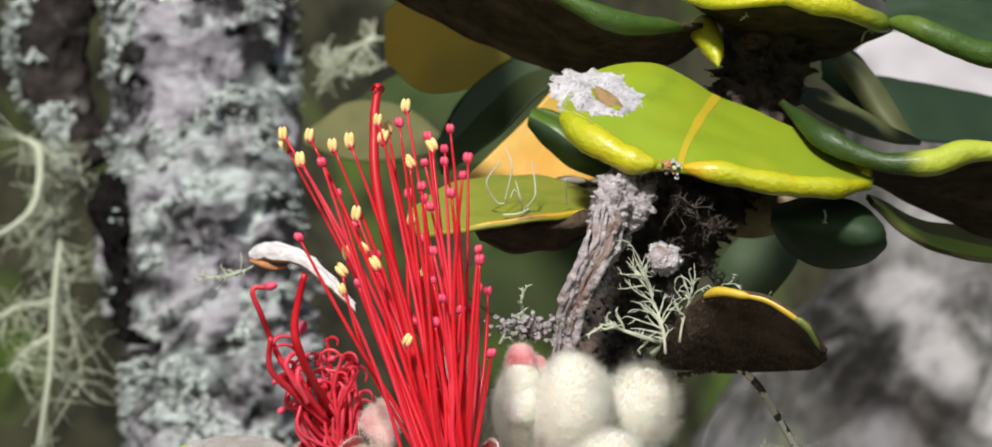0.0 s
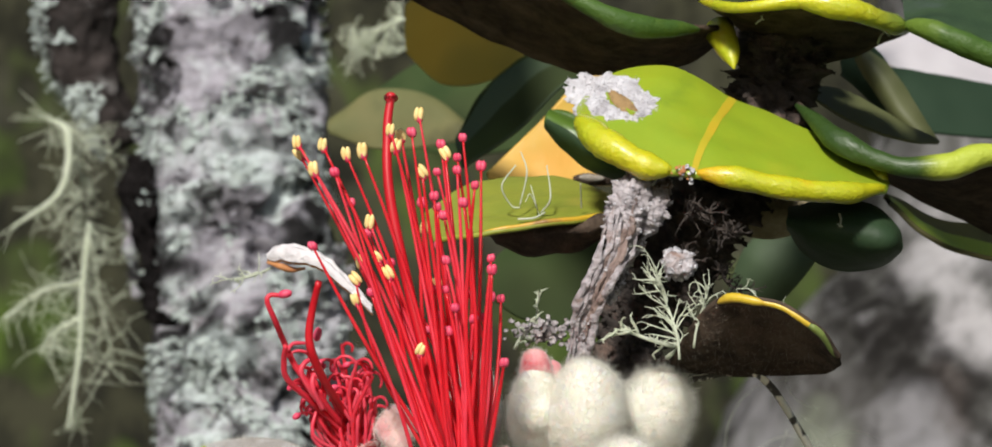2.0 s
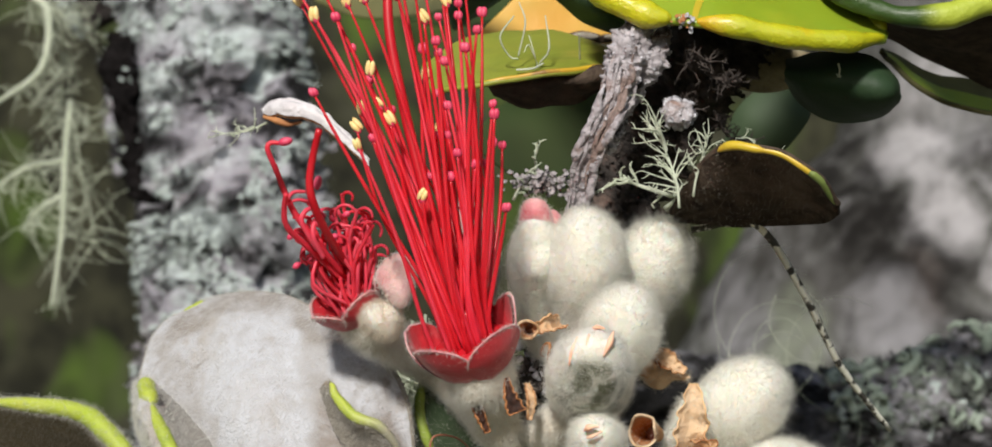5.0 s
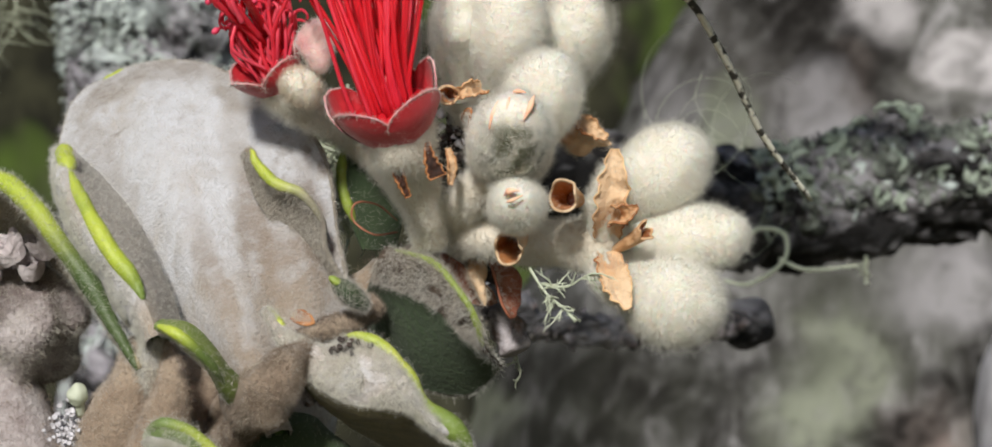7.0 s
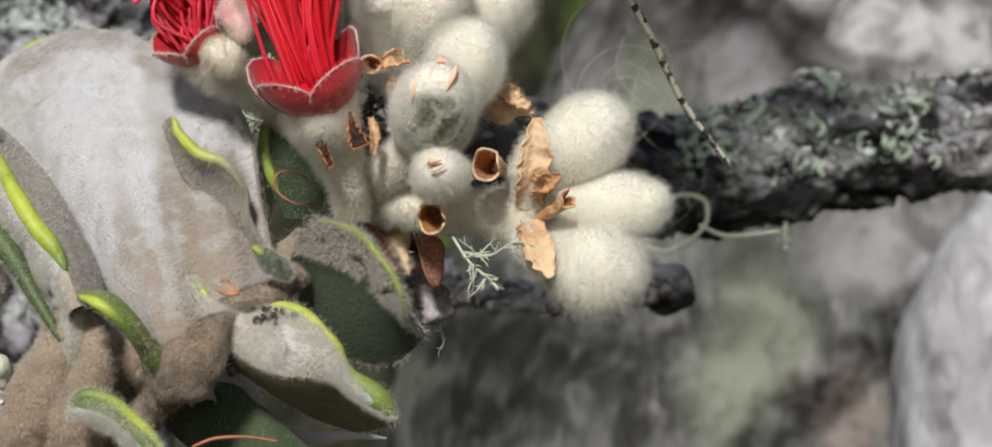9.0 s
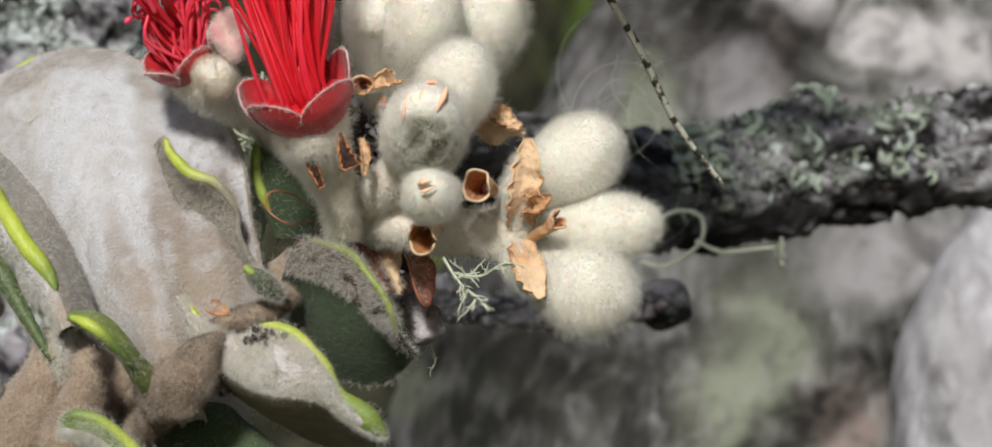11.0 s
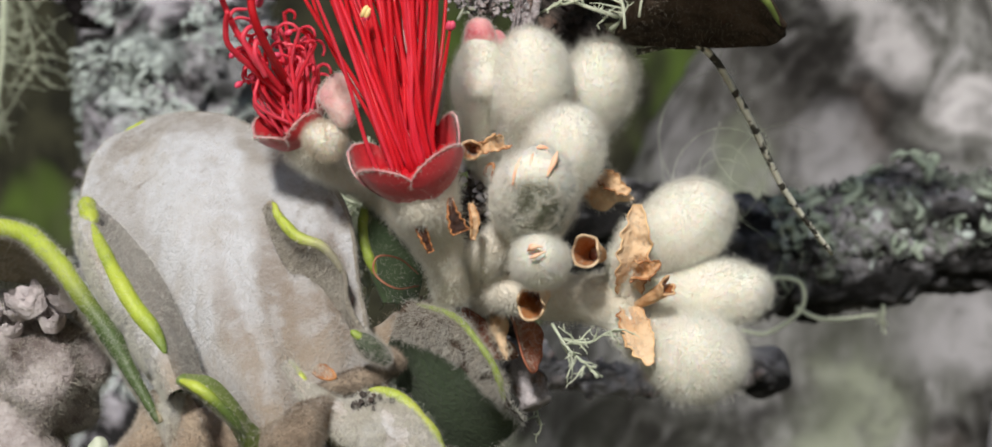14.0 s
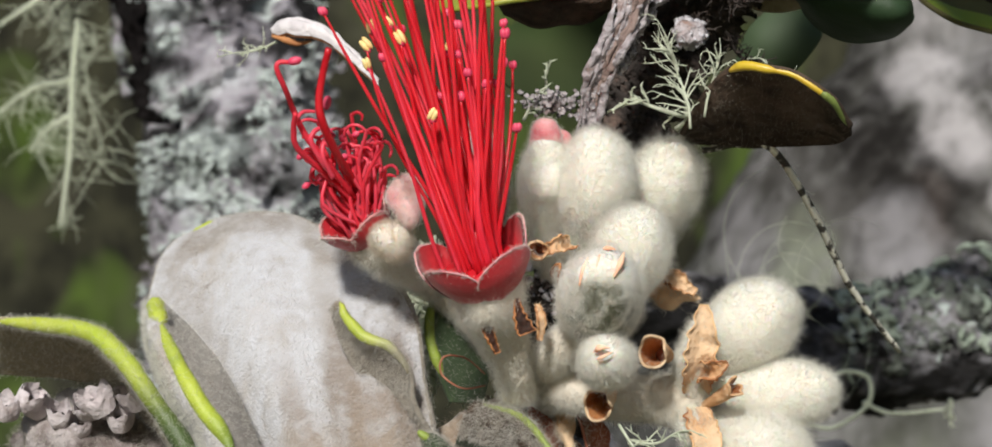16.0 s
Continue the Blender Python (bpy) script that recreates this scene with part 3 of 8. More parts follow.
# ---- setting ----
def backdrop():
    n, rows = 40, 12
    v, f = [], []
    for j in range(rows):
        for i in range(n):
            a = radians(-80 + 160 * i / (n - 1))
            r = 1700 + 60 * noise.noise(Vector((i * 0.4, j * 0.7, 0)))
            v.append((r * math.sin(a), r * math.cos(a), -1250 + 2600 * j / (rows - 1)))
    for j in range(rows - 1):
        for i in range(n - 1):
            f.append((j * n + i, j * n + i + 1, (j + 1) * n + i + 1, (j + 1) * n + i))
    tagged(part("backdrop", (np.array(v, dtype=float), f), M_BACK), "blurred olive and grey woodland far behind the plant", "woodland", kind="structure")


def ground():
    v = np.array([(-60000, -60000, -1250), (60000, -60000, -1250), (60000, 60000, -1250), (-60000, 60000, -1250)], dtype=float)
    tagged(part("ground", (v, [(0, 1, 2, 3)]), M_GROUND), "forest ground covered in brown leaf litter", "ground", kind="structure")


backdrop()
ground()


def flakes(points, normals, size, material_seed, lobes=7, curl=0.5):
    """Small curled lichen lobes, each an irregular thickened rosette piece."""
    rng = np.random.default_rng(material_seed)
    geos = []
    for p, n in zip(points, normals):
        n = unit(n + 0.35 * rng.normal(size=3))
        s = unit(np.cross(n, rng.normal(size=3)))
        t = np.cross(n, s)
        k = lobes + rng.integers(0, 4)
        sc = size * (0.5 + rng.random())
        ang = np.linspace(0, 2 * np.pi, k, endpoint=False) + 0.3 * rng.random(k)
        rad = sc * (0.55 + 0.6 * rng.random(k))
        inner = [p + n * 0.12 * sc + 0.5 * r * (np.cos(a) * s + np.sin(a) * t) for a, r in zip(ang, rad)]
        outer = [p + n * sc * curl * (0.1 + 0.7 * rng.random()) + r * (np.cos(a) * s + np.sin(a) * t) for a, r in zip(ang, rad)]
        foot = [p - n * 0.25 * sc + 0.7 * r * (np.cos(a) * s + np.sin(a) * t) for a, r in zip(ang, rad)]
        v = np.array([p + n * 0.05 * sc] + inner + outer + foot)
        f = [(0, 1 + i, 1 + (i + 1) % k) for i in range(k)]
        f += [(1 + i, 1 + k + i, 1 + k + (i + 1) % k, 1 + (i + 1) % k) for i in range(k)]
        f += [(1 + k + i, 1 + 2 * k + i, 1 + 2 * k + (i + 1) % k, 1 + k + (i + 1) % k) for i in range(k)]
        geos.append((v, f))
    return join(*geos)


def log(name, points, radii, material, label, n, seg, depth, scales, seed, ridge=0.0, crack=0.0):
    """A thick stem with furrowed bark; returns the thing and its bark."""
    g = tube(points, radii, n=n, seg=seg)
    v, f = g
    line = smooth_line(points, n)
    mid = np.repeat(line, seg, axis=0)
    out = v - mid
    out /= np.linalg.norm(out, axis=1)[:, None] + 1e-9
    h = np.zeros(len(v))
    for k, sc in enumerate(scales):
        w = wobble(v, sc, seed + k)
        h += depth / (1.6 ** k) * (w if k else w - ridge * np.abs(wobble(v * np.array([1, 1, 0.35]), sc * 0.7, seed + 9)))
    if crack:
        w = wobble(v * np.array([1, 1, 1.7]), 0.085, seed + 20) + 0.6 * wobble(v * np.array([1, 1, 1.5]), 0.22, seed + 23)
        h -= crack * np.clip((w - 0.12) / 0.12, 0, 1)
    v = v + out * h[:, None]
    th = thing(name, label, "tree trunk" if "trunk" in name or "tree" in name else "branch", points[0])
    part("bark", (v, f), material, th)
    return th, (v, f), out


def scatter_on(geo, out, count, seed, keep):
    rng = np.random.default_rng(seed)
    v = geo[0]
    ok = np.array([i for i in range(len(v)) if keep(v[i], out[i])])
    pick = rng.choice(ok, min(count, len(ok)), replace=False)
    return v[pick], out[pick]


def soft_spot(material, c, wide, tall, slant, colour, strength, fine=1.0, warp=0.05):
    """A soft-edged spot of another colour in a material, at a place in metres from the thing's base; wide and tall in
    millimetres.
    """
    nt = material.node_tree
    b = nt.nodes["Principled BSDF"]
    if "warped" not in nt.nodes:
        tc = nt.nodes.new("ShaderNodeTexCoord")
        n = nt.nodes.new("ShaderNodeTexNoise")
        n.inputs["Scale"].default_value, n.inputs["Detail"].default_value = 42.0 * fine, 3.0
        nt.links.new(tc.outputs["Object"], n.inputs["Vector"])
        w = nt.nodes.new("ShaderNodeVectorMath")
        w.name, w.operation = "warped", "MULTIPLY_ADD"
        w.inputs[1].default_value = (warp / fine ** 1.5,) * 3
        nt.links.new(n.outputs["Color"], w.inputs[0])
        nt.links.new(tc.outputs["Object"], w.inputs[2])
    mp = nt.nodes.new("ShaderNodeMapping")
    mp.vector_type = "TEXTURE"
    mp.inputs["Location"].default_value = Vector(c) + Vector((0.5 * warp / fine ** 1.5,) * 3)
    mp.inputs["Rotation"].default_value = (0, radians(-slant), 0)
    mp.inputs["Scale"].default_value = (wide * 0.0018, 0.6, tall * 0.0018)
    nt.links.new(nt.nodes["warped"].outputs[0], mp.inputs["Vector"])
    g = nt.nodes.new("ShaderNodeTexGradient")
    g.gradient_type = "SPHERICAL"
    nt.links.new(mp.outputs["Vector"], g.inputs["Vector"])
    r = nt.nodes.new("ShaderNodeMapRange")
    r.interpolation_type = "SMOOTHSTEP"
    r.inputs["From Min"].default_value, r.inputs["From Max"].default_value, r.inputs["To Max"].default_value = 0.08, 0.62, strength
    nt.links.new(g.outputs["Fac"], r.inputs["Value"])
    if "patchy" not in nt.nodes:
        n2 = nt.nodes.new("ShaderNodeTexNoise")
        n2.inputs["Scale"].default_value, n2.inputs["Detail"].default_value = 75.0 * fine, 3.0
        nt.links.new(nt.nodes["warped"].outputs[0], n2.inputs["Vector"])
        r2 = nt.nodes.new("ShaderNodeMapRange")
        r2.name = "patchy"
        r2.inputs["From Min"].default_value, r2.inputs["From Max"].default_value, r2.inputs["To Min"].default_value = 0.36, 0.58, 0.4
        nt.links.new(n2.outputs[0], r2.inputs["Value"])
    both = nt.nodes.new("ShaderNodeMath")
    both.operation = "MULTIPLY"
    nt.links.new(r.outputs[0], both.inputs[0])
    nt.links.new(nt.nodes["patchy"].outputs[0], both.inputs[1])
    mix = nt.nodes.new("ShaderNodeMix")
    mix.data_type = "RGBA"
    mix.inputs["B"].default_value = (*colour, 1)
    nt.links.new(both.outputs[0], mix.inputs["Factor"])
    nt.links.new(b.inputs["Base Color"].links[0].from_socket, mix.inputs["A"])
    nt.links.new(mix.outputs["Result"], b.inputs["Base Color"])


def fringe(points, normals, size, seed, way=(0, 0, -1)):
    """Strap-like forked lichen lobes that lap over one another down a bark."""
    rng = np.random.default_rng(seed)
    verts, faces = [], []
    for p, n in zip(points, normals):
        n = unit(n)
        d0 = unit(np.array(way) + 0.75 * rng.normal(size=3) + 0.25 * n)
        for fork in (0.0, rng.uniform(0.4, 0.9), -rng.uniform(0.4, 0.9)):
            d = unit(d0 + fork * np.cross(d0, n))
            side = unit(np.cross(d, n))
            ln = size * rng.uniform(0.6, 1.5)
            base = len(verts)
            for t, w in ((0.0, 0.5), (0.35, 1.0), (0.7, 0.8), (1.0, 0.2)):
                c = p + d * ln * t + n * ln * (0.08 + 0.42 * math.sin(2.4 * t))
                verts += [c - side * size * 0.17 * w, c + side * size * 0.17 * w]
            faces += [(base + 2 * i, base + 2 * i + 1, base + 2 * i + 3, base + 2 * i + 2) for i in range(3)]
    return np.array(verts), faces


# trunk behind the flower
trunk, tg, tout = log("tree_trunk", [(-94.2, 425.0, 152.9), (-88.5, 422.0, 111.2), (-84.2, 418.0, 71.2), (-79.3, 412.0, 33.0), (-79.2, 405.0, -17.5)], [19, 19.5, 19, 18.5, 19], M_TRUNK, "grey tree trunk crusted with pale lichen and black cracks", 300, 170, 1.3, (0.05, 0.16, 0.5, 1.0), 3.0, ridge=1.0, crack=3.5)
# Black spots put the shaded left crevice and other cracks into the bark colour.
TRUNK_SPOTS = (("black", (0.008, 0.007, 0.008), 0.97, (((-94.4, 89.1), 3.0, 2.2, 0), ((-99.6, 97.6), 2.4, 3.2, 0), ((-111.9, 111.9), 4.6, 6.1, 0), ((-75.1, 86.2), 4.6, 1.8, 0), ((-67.5, 98.8), 1.8, 2.0, 0), ((-102.0, 79.9), 3.0, 6, 0), ((-99.0, 69.3), 3.0, 7, 0), ((-99.5, 58.7), 3.0, 7, 0), ((-92.5, 61.2), 5.1, 2.0, 0), ((-82.8, 75.8), 6.1, 2.0, 0), ((-87.0, 71.0), 3.0, 2.4, 0), ((-65.9, 71.8), 3.0, 3.0, 0), ((-106.4, 100.7), 3, 5, 0), ((-86.4, 53.9), 3, 2, 0), ((-72.5, 39.4), 4, 3, 0))),
               ("teal", (0.60, 0.67, 0.665), 0.55, (((-95.0, 87.2), 4, 5, 0), ((-83.8, 86.0), 6, 4, 10), ((-75.0, 82.2), 4, 5, 0), ((-93.1, 69.8), 4, 4, 0), ((-82.4, 45.4), 6, 4, 0), ((-90.7, 39.3), 4, 3, 0), ((-71.8, 99.7), 4, 5, 0))),
               ("pale", (0.66, 0.66, 0.70), 0.6, (((-68.1, 45.3), 5, 6, 0), ((-64.6, 56.2), 5, 6, 10), ((-74.0, 34.4), 5, 4, 0), ((-58.4, 40.5), 4, 6, 0))),
               ("lilac", (0.42, 0.395, 0.45), 0.6, (((-93.5, 111.3), 4, 8, 0), ((-84.7, 108.0), 5, 8, 0), ((-89.2, 98.6), 4, 5, 0), ((-86.7, 63.6), 4, 5, 0), ((-80.3, 56.3), 5, 4, 0), ((-77.0, 66.1), 4, 5, 0))))


def bare(p):
    """Whether bark at p is free of lichen: in the cracks and on the smooth lilac patches."""
    return any(((p[0] - x) / (1.2 * wide)) ** 2 + ((p[2] - z) / (1.2 * tall)) ** 2 < 1 for name, _, _, spots in TRUNK_SPOTS if name in ("black", "lilac") for (x, z), wide, tall, _ in spots)


pp, nn = scatter_on(tg, tout, 3600, 31, lambda p, o: o[1] < 0.25 and not bare(p) and noise.noise(Vector((p[0] * 0.07, p[1] * 0.07, p[2] * 0.11)) + Vector((2, 9, 4))) > 0.02)
part("lichen_fringe", fringe(pp, nn, 1.25, 32), M_LICHEN, trunk, "finely fringed pale lichen", kind="stuff")
pp, nn = scatter_on(tg, tout, 900, 33, lambda p, o: o[1] < 0.25 and not bare(p) and noise.noise(Vector((p[0] * 0.05, p[1] * 0.05, p[2] * 0.05)) + Vector((6, 1, 7))) > 0.15)
part("lichen_tuft", fringe(pp, nn, 2.0, 34, (0.3, -0.3, 0.2)), M_TRUNK, trunk, "upright lilac-grey lichen tufts", kind="stuff")
part("lower_trunk", tube([(-79.2, 405, -8), (-84, 406, -400), (-92, 410, -1252)], [18.2, 21, 30], n=60, seg=40, rough=0.12, rough_scale=0.08), M_TRUNK, trunk)
part("upper_trunk", tube([(-93.0, 424, 144), (-102, 428, 420), (-112, 432, 900)], [18.4, 17, 13], n=50, seg=40, rough=0.12, rough_scale=0.08), M_TRUNK, trunk)
snag, sg, sout = log("dead_snag", [(-119.1, 432.0, 158.6), (-121.0, 430.0, 135.5), (-121.5, 428.0, 113.0), (-111.7, 430.0, 91.8)], [9, 9, 8, 4], M_SNAG, "black broken snag with lichen beside the grey trunk", 70, 44, 2.0, (0.12, 0.3), 5.0, ridge=1.0)
pp, nn = scatter_on(sg, sout, 520, 13, lambda p, o: o[1] < 0.3 and noise.noise(Vector(p * 0.09)) - 0.5 * o[0] > 0.12)
part("lichen_crust", fringe(pp, nn, 1.5, 14, (-0.3, 0, -0.5)), M_LICHEN, snag, "pale grey-green lichen lobes", kind="stuff")

# Solid black strip in place of the shaded gap at the trunk's left.
crevice_strip = log("side_strip", [(-103.6, 410.0, 84.4), (-101.9, 406.0, 78.0), (-99.7, 404.0, 66.4), (-97.0, 404.0, 56.6), (-94.8, 404.0, 48.0)], [2.6, 4.0, 2.2, 3.6, 1.4], M_CREVICE_BLACK, "black strip standing in for the shaded crevice beside the trunk", 110, 50, 1.6, (0.22, 0.5, 1.0), 6.0, ridge=1.0, crack=1.2)
ridge_b = log("side_strip", [(-105.7, 408.0, 78.4), (-103.4, 406.0, 66.8), (-101.3, 405.0, 56.7)], [0.6, 1.3, 0.8], M_TRUNK, "thin pale strip of loose bark on the trunk", 40, 20, 0.6, (0.3, 0.7), 7.0)

for ridge, seed, size in ((crevice_strip, 71, 0.8), (ridge_b, 72, 0.5)):
    pp, nn = scatter_on(ridge[1], ridge[2], 60, seed, lambda p, o: o[1] < 0.2)
    part("lichen_crust", fringe(pp[:22], nn[:22], size * 1.3, seed), M_LICHEN, ridge[0], "scattered pale lichen lobes", kind="stuff")

for _, colour, amount, spots in TRUNK_SPOTS[::-1]:
    for (x, z), wide, tall, slant in spots:
        soft_spot(M_TRUNK, (V((x, 403.0, z)) - V((-94.2, 425.0, 152.9))) * 0.001, wide, tall, slant, colour, amount, fine=3.5)

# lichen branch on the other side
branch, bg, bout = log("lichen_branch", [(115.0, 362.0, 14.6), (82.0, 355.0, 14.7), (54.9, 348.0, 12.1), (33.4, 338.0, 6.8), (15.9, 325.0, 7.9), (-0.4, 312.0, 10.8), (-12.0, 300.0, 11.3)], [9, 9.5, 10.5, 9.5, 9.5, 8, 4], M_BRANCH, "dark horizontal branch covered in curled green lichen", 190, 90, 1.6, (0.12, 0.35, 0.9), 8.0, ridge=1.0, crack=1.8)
pp, nn = scatter_on(bg, bout, 210, 15, lambda p, o: o[1] < 0.35 and 26 < p[0] < 72 and o[2] > -0.25 and noise.noise(Vector(p * 0.12) + Vector((1, 7, 3))) > -0.12)
part("lichen_growth", flakes(pp, nn, 1.25, 16, lobes=8, curl=1.3), M_LICHEN_DARK, branch, "curled dull green lichen lobes", kind="stuff")
pp, nn = scatter_on(bg, bout, 120, 17, lambda p, o: o[1] < 0.2 and p[0] > 26 and o[2] > -0.3)
part("pale_lichen", flakes(pp, nn, 1.0, 18), M_LICHEN, branch, "pale lichen flakes", kind="stuff")

def curls(points, normals, size, seed):
    """Ribbon-like lichen lobes rolled into rings."""
    rng = np.random.default_rng(seed)
    geos = []
    for p, n in zip(points, normals):
        n = unit(n + 0.5 * rng.normal(size=3))
        s = unit(np.cross(n, rng.normal(size=3)))
        t = np.cross(n, s)
        r = size * rng.uniform(0.5, 1.1)
        turn, a0 = rng.uniform(3.0, 5.6), rng.uniform(0, 6.28)
        line = [p + n * (0.35 * r + 0.3 * r * math.sin(2.2 * x)) + r * (1 - 0.05 * x) * (math.cos(a0 + x) * s + 0.75 * math.sin(a0 + x) * t) for x in np.linspace(0, turn, 8)]
        geos.append(tube(line, [r * 0.14, r * 0.32, r * 0.38, r * 0.3, r * 0.12], n=14, seg=6, rough=0.25, rough_scale=1.0))
    return join(*geos)


pp, nn = scatter_on(bg, bout, 60, 41, lambda p, o: o[1] < 0.1 and 28 < p[0] < 70 and o[2] > -0.4 and noise.noise(Vector(p * 0.1) + Vector((3, 2, 8))) > -0.1)
part("curled_growth", curls(pp, nn, 2.1, 42), M_CURL, branch, "pale green ring-shaped lichen lobes", kind="stuff")

pp, nn = scatter_on(bg, bout, 900, 47, lambda p, o: o[1] < 0.3 and p[0] > 26 and o[2] > -0.2 and noise.noise(Vector(p * 0.15) + Vector((8, 3, 5))) > 0.0)
part("lichen_fringe", fringe(pp, nn, 1.3, 48, (0.4, -0.3, -0.4)), M_BRANCH, branch, "lilac-grey fringed lichen", kind="stuff")
# Black spots put shade into the bark colour, underneath and at the left end.
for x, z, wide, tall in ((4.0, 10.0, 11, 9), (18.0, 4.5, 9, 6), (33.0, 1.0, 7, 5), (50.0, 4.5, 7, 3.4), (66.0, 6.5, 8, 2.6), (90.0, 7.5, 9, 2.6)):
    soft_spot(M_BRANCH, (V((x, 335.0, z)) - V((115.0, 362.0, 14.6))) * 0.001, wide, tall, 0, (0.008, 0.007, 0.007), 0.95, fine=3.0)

# dark side branch below it
twig_b, wg, wout = log("side_branch", [(-12.0, 282.0, -4.0), (-8.7, 285.0, -7.3), (-2.0, 290.0, -9.6), (7.6, 300.0, -10.3), (17.9, 310.0, -11.1), (24.9, 318.0, -9.8)], [2.6, 2.8, 2.5, 2.2, 2.0, 1.6], M_BRANCH, "dark knobbly side branch with grey lichen crumbs", 130, 40, 0.9, (0.25, 0.6, 1.3), 11.0, ridge=1.0, crack=0.8)
pp, nn = scatter_on(wg, wout, 150, 19, lambda p, o: o[1] < 0.3 and noise.noise(Vector(p * 0.25) + Vector((4, 2, 1))) > -0.05)
part("pale_lichen", flakes(pp, nn, 0.55, 20, lobes=7, curl=0.9), M_BARK_GREY, twig_b, "grey lichen crumbs", kind="stuff")

# far trunks
FAR = (("background_tree", [(236.1, 1120.0, 479.2), (232.8, 1120.0, 281.3), (229.5, 1120.0, 165.9), (221.6, 1130.0, 67.5), (215.0, 1130.0, -115.5), (221.6, 1130.0, -281.8)], [115, 118, 130, 195, 285, 300], M_FAR, "broad lilac-grey mottled tree behind, out of focus"),
       ("background_root", [(216.8, 860.0, 5.8), (196.5, 860.0, -32.2), (187.7, 860.0, -67.6), (183.9, 860.0, -138.5)], [22, 27, 29, 30], M_FAR_GREY, "smooth grey root behind, out of focus"))
FAR_LOGS = []
for k, (nm, pts, rad, m_, lab) in enumerate(FAR):
    FAR_LOGS.append(log(nm, pts, rad, m_, lab, 90, 60, min(9, rad[1] * 0.14), (0.012, 0.03, 0.06), 2.0 + k))


def far_spot(k, at, wide, tall, slant, colour, strength):
    """A soft-edged spot of moss, pale patch or painted shade in the bark material of a far tree, wide and tall in
    millimetres.
    """
    tree, geo, out = FAR_LOGS[k]
    front = out[:, 1] < -0.05
    vf = geo[0][front]
    d = V(at) / np.linalg.norm(at)
    ways = vf / np.linalg.norm(vf, axis=1)[:, None]
    depth = vf[np.argmin(np.linalg.norm(ways - d, axis=1)), 1]
    c = (d * depth / d[1] - ORIGIN[tree.name]) * 0.001
    soft_spot(FAR[k][3], c, wide, tall, slant, colour, strength, warp=0.022)


far_tree, far_root = FAR_LOGS[0][0], FAR_LOGS[1][0]
part("lower_trunk", tube([(221, 1130, -255), (223, 1132, -700), (226, 1136, -1252)], [292, 305, 330], n=40, seg=48, rough=0.06, rough_scale=0.01), M_FAR, far_tree)
part("upper_trunk", tube([(235, 1120, 455), (238, 1121, 900), (242, 1124, 1500)], [112, 104, 92], n=40, seg=48, rough=0.06, rough_scale=0.01), M_FAR, far_tree)
part("lower_root", tube([(184, 860, -120), (186, 861, -600), (190, 863, -1252)], [28.5, 33, 44], n=40, seg=36, rough=0.08, rough_scale=0.03), M_FAR_GREY, far_root)

